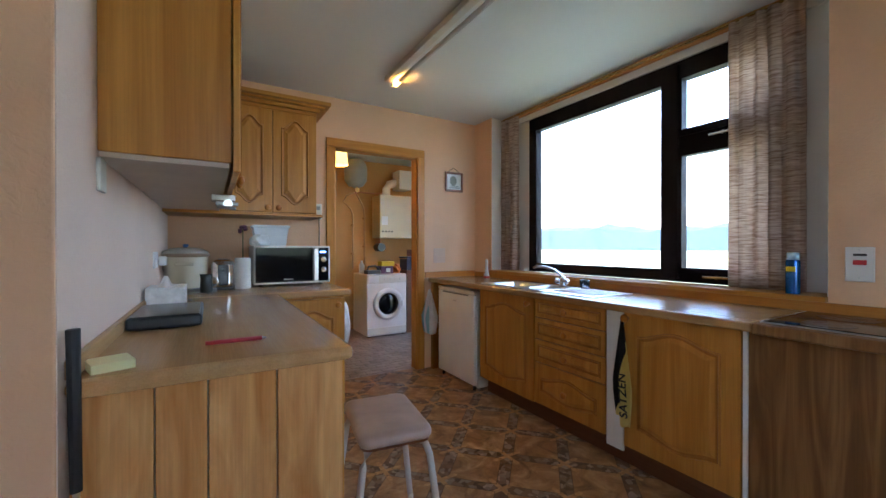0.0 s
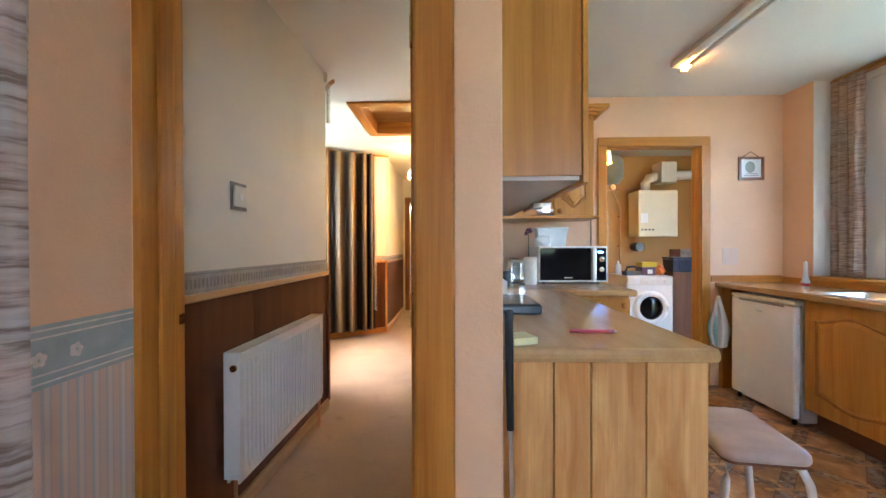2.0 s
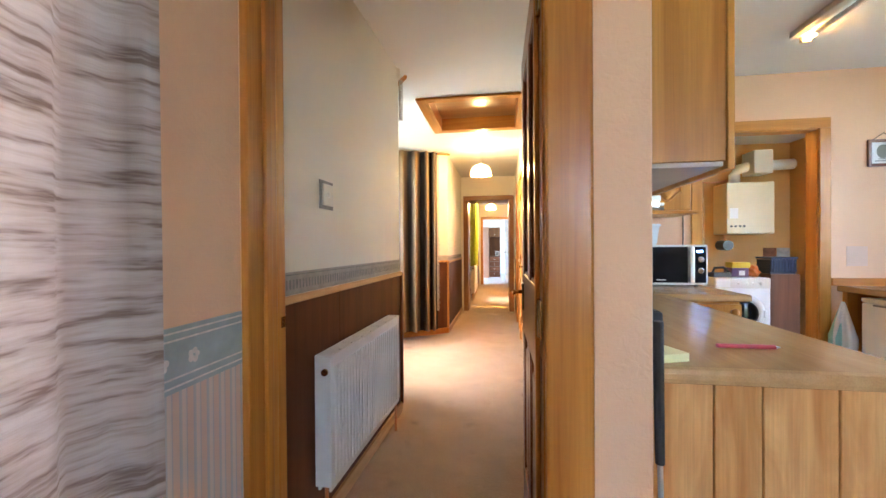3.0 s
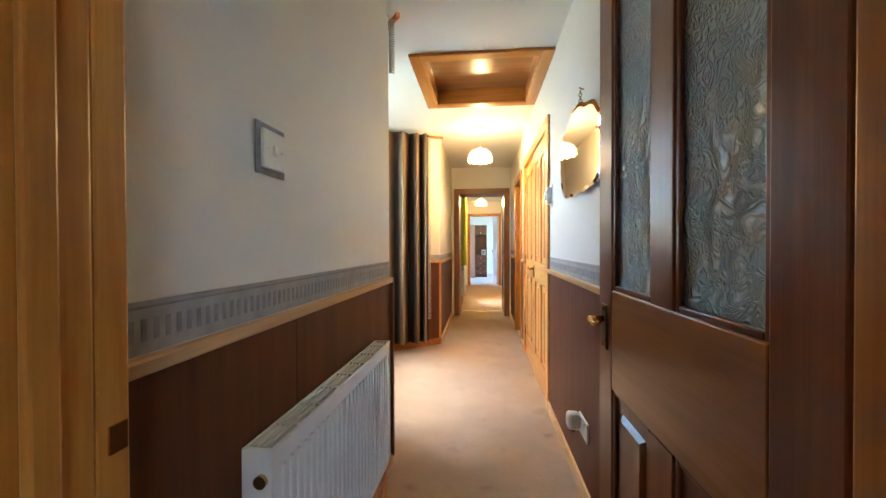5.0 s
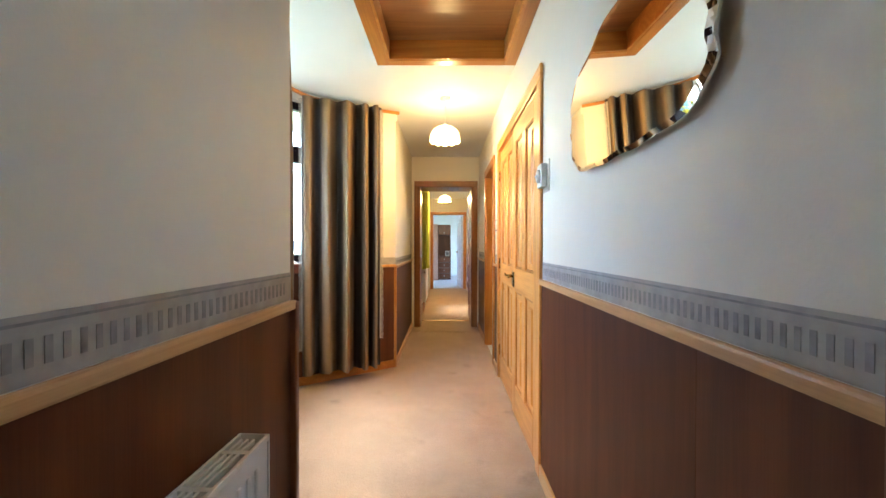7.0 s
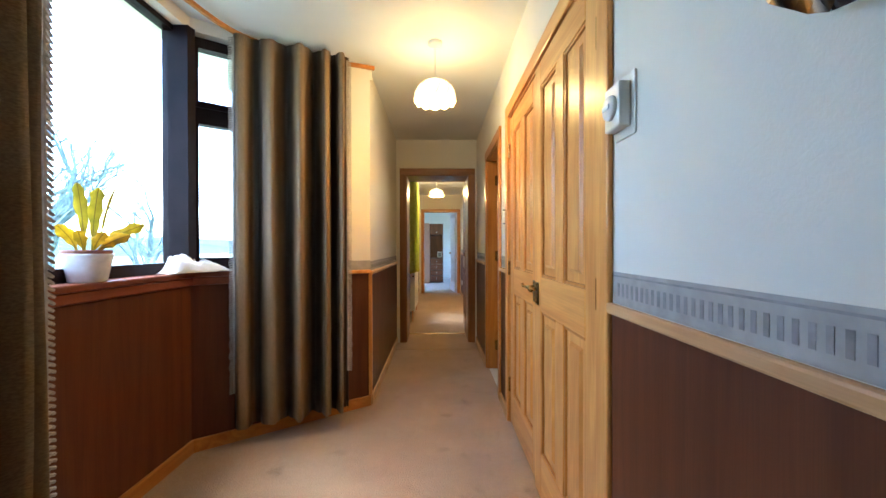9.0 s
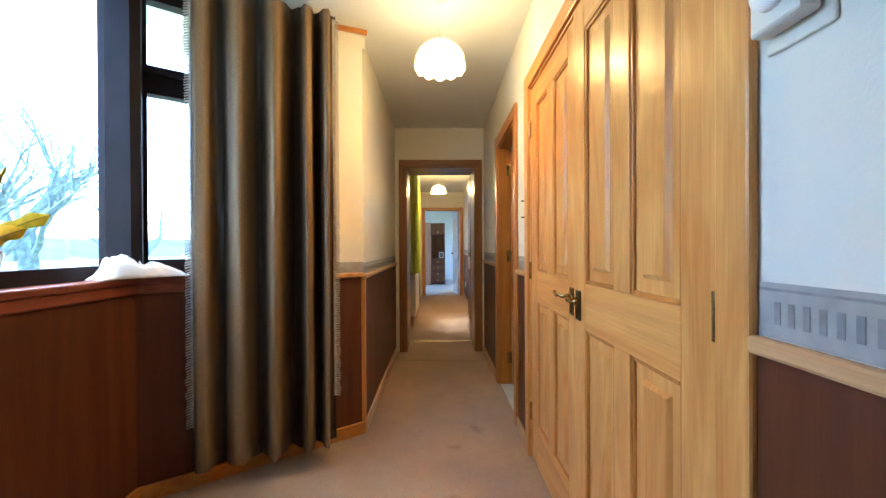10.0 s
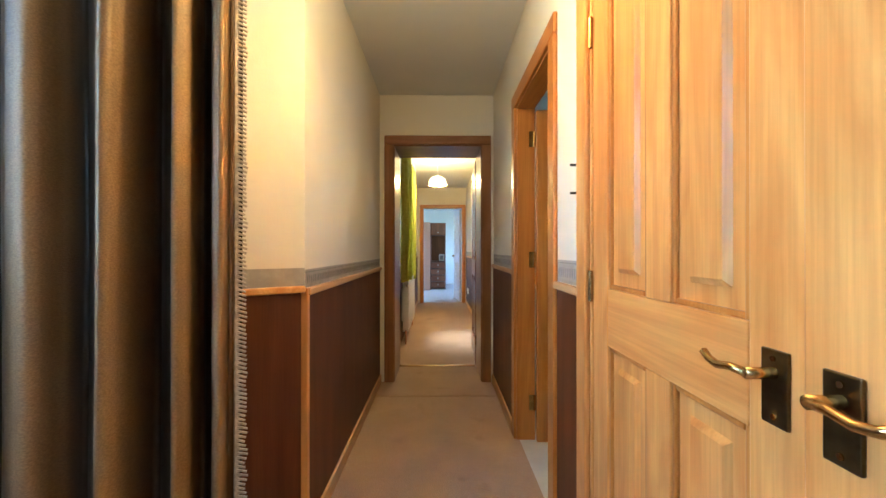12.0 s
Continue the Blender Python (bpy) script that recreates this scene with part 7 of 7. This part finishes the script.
pts_.append(Vector((*ctrl[-1], 0)))
bm = bmesh.new()
rings = []
for k, p in enumerate(pts_):
    d_ = (pts_[min(k + 1, len(pts_) - 1)] - pts_[max(k - 1, 0)]).normalized()
    n_ = Vector((d_.y, -d_.x, 0)) * 0.009
    rings.append([bm.verts.new((q.x, q.y, z)) for q, z in ((p + n_, 2.354), (p + n_, 2.378), (p - n_, 2.378), (p - n_, 2.354))])
for a, b in zip(rings, rings[1:]):
    for j in range(4):
        bm.faces.new((a[j], a[(j + 1) % 4], b[(j + 1) % 4], b[j]))
bm.faces.new(rings[0])
bm.faces.new(rings[-1][::-1])
part("rail", bm, ARCH_X, cr)

pot = thing("potted_plant", (-1.93, 4.07, SILL), "yellow-green strap-leaved plant in a white marbled pot on the sill", "potted plant")
PX, PY = -1.905, 4.075
POT = plain("marbled_white_china", (0.72, 0.71, 0.70), 0.2, 0, 0.14, 16)
part("pot", lathe([(0.055, 0), (0.062, 0.004), (0.078, 0.09), (0.082, 0.105), (0.082, 0.112), (0.075, 0.112), (0.07, 0.10)], (PX, PY, SILL), None, 28), POT, pot, "white marbled china pot", True)
part("inner_pot", lathe([(0.074, 0.095), (0.079, 0.118), (0.079, 0.126), (0.07, 0.126), (0.068, 0.118)], (PX, PY, SILL), None, 24), plain("terracotta_plastic", (0.24, 0.075, 0.04), 0.5), pot, "brown plastic inner pot", True)
part("soil", lathe([(0.068, 0.116), (0.03, 0.12)], (PX, PY, SILL), None, 16), plain("potting_soil", (0.03, 0.02, 0.014), 0.95), pot)


def leaf_mat():
    m, nt, b = base("yellow_green_leaf")
    n = add(nt, "ShaderNodeTexNoise", Scale=28.0, Detail=3.0)
    nt.links.new(coords(nt), n.inputs["Vector"])
    info = nt.nodes.new("ShaderNodeObjectInfo")
    a = ramp(nt, n.outputs[0], [(0.35, (0.52, 0.36, 0.03)), (0.65, (0.82, 0.58, 0.05))])
    c = mix(nt, math_node(nt, "MULTIPLY", info.outputs["Random"], 0.6), a, (0.34, 0.38, 0.10))
    nt.links.new(c, b.inputs["Base Color"])
    b.inputs["Roughness"].default_value = 0.4
    tr = nt.nodes.new("ShaderNodeBsdfTranslucent")
    nt.links.new(c, tr.inputs[0])
    ms = nt.nodes.new("ShaderNodeMixShader")
    ms.inputs[0].default_value = 0.72
    nt.links.new(b.outputs[0], ms.inputs[1])
    nt.links.new(tr.outputs[0], ms.inputs[2])
    nt.links.new(ms.outputs[0], nt.nodes["Material Output"].inputs[0])
    return m


LEAF = leaf_mat()
STEM = plain("olive_leaf_rib", (0.20, 0.15, 0.04), 0.5)
RIGHT = Vector((0.69, 0.72, 0))
FRONT = Vector((0.72, -0.69, 0))
# start, reach sideways, reach forwards, height, half width
for k, (st_, dx, dy, up, wd) in enumerate(((-0.008, -0.022, 0.01, 0.275, 0.019), (0.014, 0.022, -0.01, 0.265, 0.022), (0.03, 0.15, 0.02, 0.12, 0.021), (0.028, 0.10, 0.05, 0.075, 0.020), (0.035, 0.055, -0.02, 0.27, 0.005), (-0.03, -0.06, 0.03, 0.11, 0.022), (-0.012, -0.02, 0.05, 0.09, 0.019), (0.018, 0.03, 0.045, 0.085, 0.019))):
    bm = bmesh.new()
    rows = []
    for j in range(25):
        f = j / 24
        c0 = Vector((PX, PY, SILL + 0.112)) + RIGHT * (st_ + dx * f ** 1.5) + FRONT * (dy * f ** 1.4) + Vector((0, 0, up * (f - 0.18 * f * f) / 0.82))
        sd = (RIGHT * up - Vector((0, 0, dx))).normalized()
        w_ = wd * (0.22 + 0.78 * min(1, max(0, (f - 0.16) * 3.2))) * min(1, (1 - f) * 7 + 0.15) * (1 + 0.16 * math.sin(f * 21 + k * 1.3))
        wl_ = wd * (0.22 + 0.78 * min(1, max(0, (f - 0.22) * 3.2))) * min(1, (1 - f) * 7 + 0.15) * (1 + 0.16 * math.sin(f * 19 + 2 + k))
        rows.append([bm.verts.new(c0 - sd * wl_ + FRONT * 0.004), bm.verts.new(c0), bm.verts.new(c0 + sd * w_ + FRONT * 0.004)])
    for a, b in zip(rows, rows[1:]):
        for j in range(2):
            bm.faces.new((a[j], a[j + 1], b[j + 1], b[j]))
    lf = part("leaf", bm, LEAF, pot, "", True)
    lf.modifiers.new("thick", "SOLIDIFY").thickness = 0.0016
    part("midrib", tube([v_ for v_ in [Vector((PX, PY, SILL + 0.112)) + RIGHT * (st_ + dx * (q / 8) ** 1.5) + FRONT * (dy * (q / 8) ** 1.4 + 0.0012) + Vector((0, 0, up * (q / 8 - 0.18 * (q / 8) ** 2) / 0.82)) for q in range(9)]], 0.0016, None, 5), STEM, lf)

cl = thing("white_cloth", (-1.85, 4.72, SILL), "crumpled white cotton cloth lying on the sill", "cloth")
bm = bmesh.new()
bmesh.ops.create_grid(bm, x_segments=40, y_segments=26, size=0.5)
for v in bm.verts:
    x, y = v.co.x, v.co.y
    e = max(0, 1 - (2 * abs(x)) ** 3) * max(0, 1 - (2 * abs(y)) ** 3)
    h = 0.030 * (noise.noise(Vector((x * 5, y * 4, 3))) + 0.5) + 0.035 * (1 - abs(noise.noise(Vector((x * 7, y * 4, 7)))) * 2)
    v.co = Vector((x * 0.36 + 0.03 * noise.noise(Vector((x * 4, y * 4, 1))), y * 0.15, 0.003 + 1.0 * (h + 0.05 * math.exp(-((x + 0.25) / 0.16) ** 2) + 0.012) * e))
cm = Matrix.Translation((-1.845, 4.66, SILL)) @ pose(0, 0, 0, 0, 0, 62)
ob = part("cloth", turned(bm, cm), plain("white_cotton", (0.80, 0.78, 0.75), 0.9, 0, 0.03), cl, "", True)
ob.modifiers.new("thick", "SOLIDIFY").thickness = 0.003

# ---- far corridor and room ----
c, ob = curtain("curtain", "yellow-green curtain at the corridor window", (-0.91, 7.98), (-0.85, 8.46), 0.76, 2.26, 5, 0.035, GREENCLOTH, seed=31)
c, ob = curtain("curtain", "yellow-green curtain at the far side of the corridor window", (-0.90, 9.12), (-0.87, 9.62), 0.70, 2.26, 5, 0.035, GREENCLOTH, seed=32)
rl2 = thing("curtain_rail", (-0.97, 8.85, 2.26), "white curtain rail above the corridor window", "curtain rail")
part("rail", box(-0.97, 7.95, 2.262, -0.86, 9.68, 2.285, 0.004), WHITE, rl2)
w = setting("window_corridor", "corridor window behind the green curtain", "window")
fr = box(-1.14, 8.35, 0.95, -1.08, 9.55, 1.0)
box(-1.14, 8.35, 2.15, -1.08, 9.55, 2.2, 0, fr)
for y in (8.35, 8.92, 9.50):
    box(-1.14, y, 0.95, -1.08, y + 0.05, 2.2, 0, fr)
part("window_frame", fr, PVC, w)
part("pane", box(-1.112, 8.38, 0.98, -1.106, 9.52, 2.18), GLASS, w).visible_shadow = False
w = setting("window_far_room", "far room window with white frame", "window")
fr = box(-2.58, 13.3, 0.9, -2.52, 15.8, 0.96)
box(-2.58, 13.3, 2.04, -2.52, 15.8, 2.1, 0, fr)
for y in (13.3, 14.52, 15.74):
    box(-2.58, y, 0.96, -2.52, y + 0.06, 2.04, 0, fr)
part("window_frame", fr, WHITE, w)
part("pane", box(-2.553, 13.33, 0.93, -2.547, 15.77, 2.07), GLASS, w).visible_shadow = False
fc = thing("wall_unit", (-0.55, 14.75, 0), "dark brown tall dresser unit with drawers and open shelf", "dresser")
part("body", box(-0.74, 14.95, 0.0, -0.36, 15.0, 1.85), BROWNCAB, fc)
part("side", box(-0.76, 14.6, 0.0, -0.74, 15.0, 1.85), BROWNCAB, fc)
part("side", box(-0.36, 14.6, 0.0, -0.34, 15.0, 1.85), BROWNCAB, fc)
part("top_box", box(-0.74, 14.6, 1.5, -0.36, 14.95, 1.85, 0.004), BROWNCAB, fc)
part("upper_shelf", box(-0.74, 14.62, 0.78, -0.36, 14.95, 0.80), BROWNCAB, fc)
for k in range(4):
    d = part("drawer", box(-0.735, 14.585, 0.06 + 0.18 * k, -0.365, 14.95, 0.225 + 0.18 * k, 0.004), BROWNCAB, fc)
    part("knob", rod((-0.55, 14.565, 0.145 + 0.18 * k), (-0.55, 14.585, 0.145 + 0.18 * k), 0.015), STEEL, d)
part("knob", rod((-0.55, 14.58, 1.58), (-0.55, 14.60, 1.58), 0.014), STEEL, fc)
wr = thing("wardrobe", (-0.95, 14.75, 0), "pale pinkish wood wardrobe side beside the dresser", "wardrobe")
part("body", box(-1.3, 14.5, 0.0, -0.765, 15.05, 1.86, 0.004), wood("pink_beige_wood", (0.42, 0.25, 0.17), (0.52, 0.33, 0.24), 2, 0.4), wr)
ph = thing("framed_photo", (-0.44, 14.68, 0.80), "small white framed photograph on the dresser shelf", "photo frame")
part("frame", box(-0.52, 14.68, 0.80, -0.38, 14.70, 0.98, 0.003), WHITE, ph)
part("print", box(-0.50, 14.677, 0.83, -0.40, 14.681, 0.95), GREY, ph)
sk4 = thing("wall_socket", (0.04, 11.3, 0.32), "white socket low on the corridor wainscot", "socket")
part("plate", box(0.028, 11.25, 0.27, 0.044, 11.40, 0.37, 0.003), WHITE, sk4)
w = setting("window_side_room", "small side room window", "window")
part("pane", box(1.98, 5.85, 1.0, 1.986, 6.5, 2.1), GLASS, w).visible_shadow = False
w = setting("window_utility", "small utility room window", "window")
part("pane", box(3.19, 3.65, 1.1, 3.196, 4.2, 1.9), GLASS, w).visible_shadow = False

# ---- outdoors ----
gr = setting("ground", "pale winter grass reaching the horizon", "ground")
bm = bmesh.new()
bmesh.ops.create_grid(bm, x_segments=2, y_segments=2, size=2500)
part("grass", turned(bm, Matrix.Translation((0, 0, -0.35))), plain("winter_grass", (0.22, 0.25, 0.12), 0.9, 0, 0.3, 0.08), gr)


def hill_line(name, label, x0, y0, y1, height, seed, mat, n=160):
    """A long wooded ridge with an uneven crest."""
    bm = bmesh.new()
    prev = None
    for k in range(n + 1):
        y = y0 + (y1 - y0) * k / n
        h = height * (0.55 + 0.35 * noise.noise(Vector((k * 0.05, seed, 0))) + 0.16 * noise.noise(Vector((k * 0.6, seed, 4))))
        ring = [bm.verts.new((x0 + d, y, z)) for d, z in ((0, -0.4), (8, h * 0.8), (18, h), (60, h * 0.7), (90, -0.4))]
        if prev:
            for j in range(4):
                bm.faces.new((prev[j], prev[j + 1], ring[j + 1], ring[j]))
        prev = ring
    t = setting(name, label, "woods")
    t["kind"] = "stuff"
    part("ridge", bm, mat, t)


WOODS = plain("distant_woods", (0.03, 0.052, 0.062), 0.9, 0, 0.16, 0.25)
hill_line("far_woods", "distant wooded ridge beyond pale fields", 180, -500, 700, 21, 3, WOODS)
fence = thing("field_fence", (30, 10, -0.35), "thin wire field fence on posts", "fence")
bm = bmesh.new()
for k in range(14):
    part("post", box(30, -6 + 3 * k, -0.35, 30.08, -5.92 + 3 * k, 0.65), GREY, fence)
for z in (0.2, 0.6):
    part("wire", rod((30.04, -6, z), (30.04, 36, z), 0.012, None, 6), GREY, fence)


def bare_tree(x, y, height, seed):
    """A leafless winter tree: tapered trunk and forking limbs down to twigs."""
    rng = random.Random(seed)
    t = thing("bare_tree", (x, y, -0.35), "leafless winter tree with fine grey-green branches", "tree", "garden trees")
    trunk, twig = bmesh.new(), bmesh.new()

    def grow(p, d, ln, r, level):
        q = p + d * ln
        mid = (p + q) / 2 + Vector((rng.uniform(-1, 1), rng.uniform(-1, 1), rng.uniform(-0.3, 0.6))) * ln * 0.07
        target = trunk if level < 2 else twig
        rod(p, mid, r, target, 6 if level < 2 else 4, r * 0.85)
        rod(mid, q, r * 0.85, target, 6 if level < 2 else 4, r * 0.65)
        if level >= 5:
            return
        for k in range(rng.choice((2, 3)) if level else 4):
            a = rng.uniform(0, 2 * math.pi)
            tilt = rng.uniform(0.35, 0.8)
            side = Vector((math.cos(a), math.sin(a), 0.15))
            nd = (d * math.cos(tilt) + side * math.sin(tilt)).normalized()
            s = p + (q - p) * rng.uniform(0.55, 1.0)
            grow(s if k else q, nd, ln * rng.uniform(0.55, 0.8), r * 0.55, level + 1)

    grow(Vector((x, y, -0.35)), Vector((0.02, 0.03, 1)).normalized(), height * 0.28, height * 0.022, 0)
    bark = plain("pale_bark", (0.15, 0.19, 0.18), 0.9, 0, 0.3, 9)
    part("trunk", trunk, bark, t)
    part("crown", twig, bark, t)


bare_tree(-8.0, 9.5, 6.0, 3)
bare_tree(-10.5, 12.5, 7.0, 5)
bare_tree(-7.5, 12.0, 4.5, 9)
bare_tree(-7.0, 8.2, 4.2, 14)
bare_tree(-6.2, 10.2, 3.2, 17)
bare_tree(-9.2, 11.0, 6.5, 23)
hill_line("hedge_woods", "hedge and trees beyond the garden", -140, -300, 300, 9, 8, WOODS)
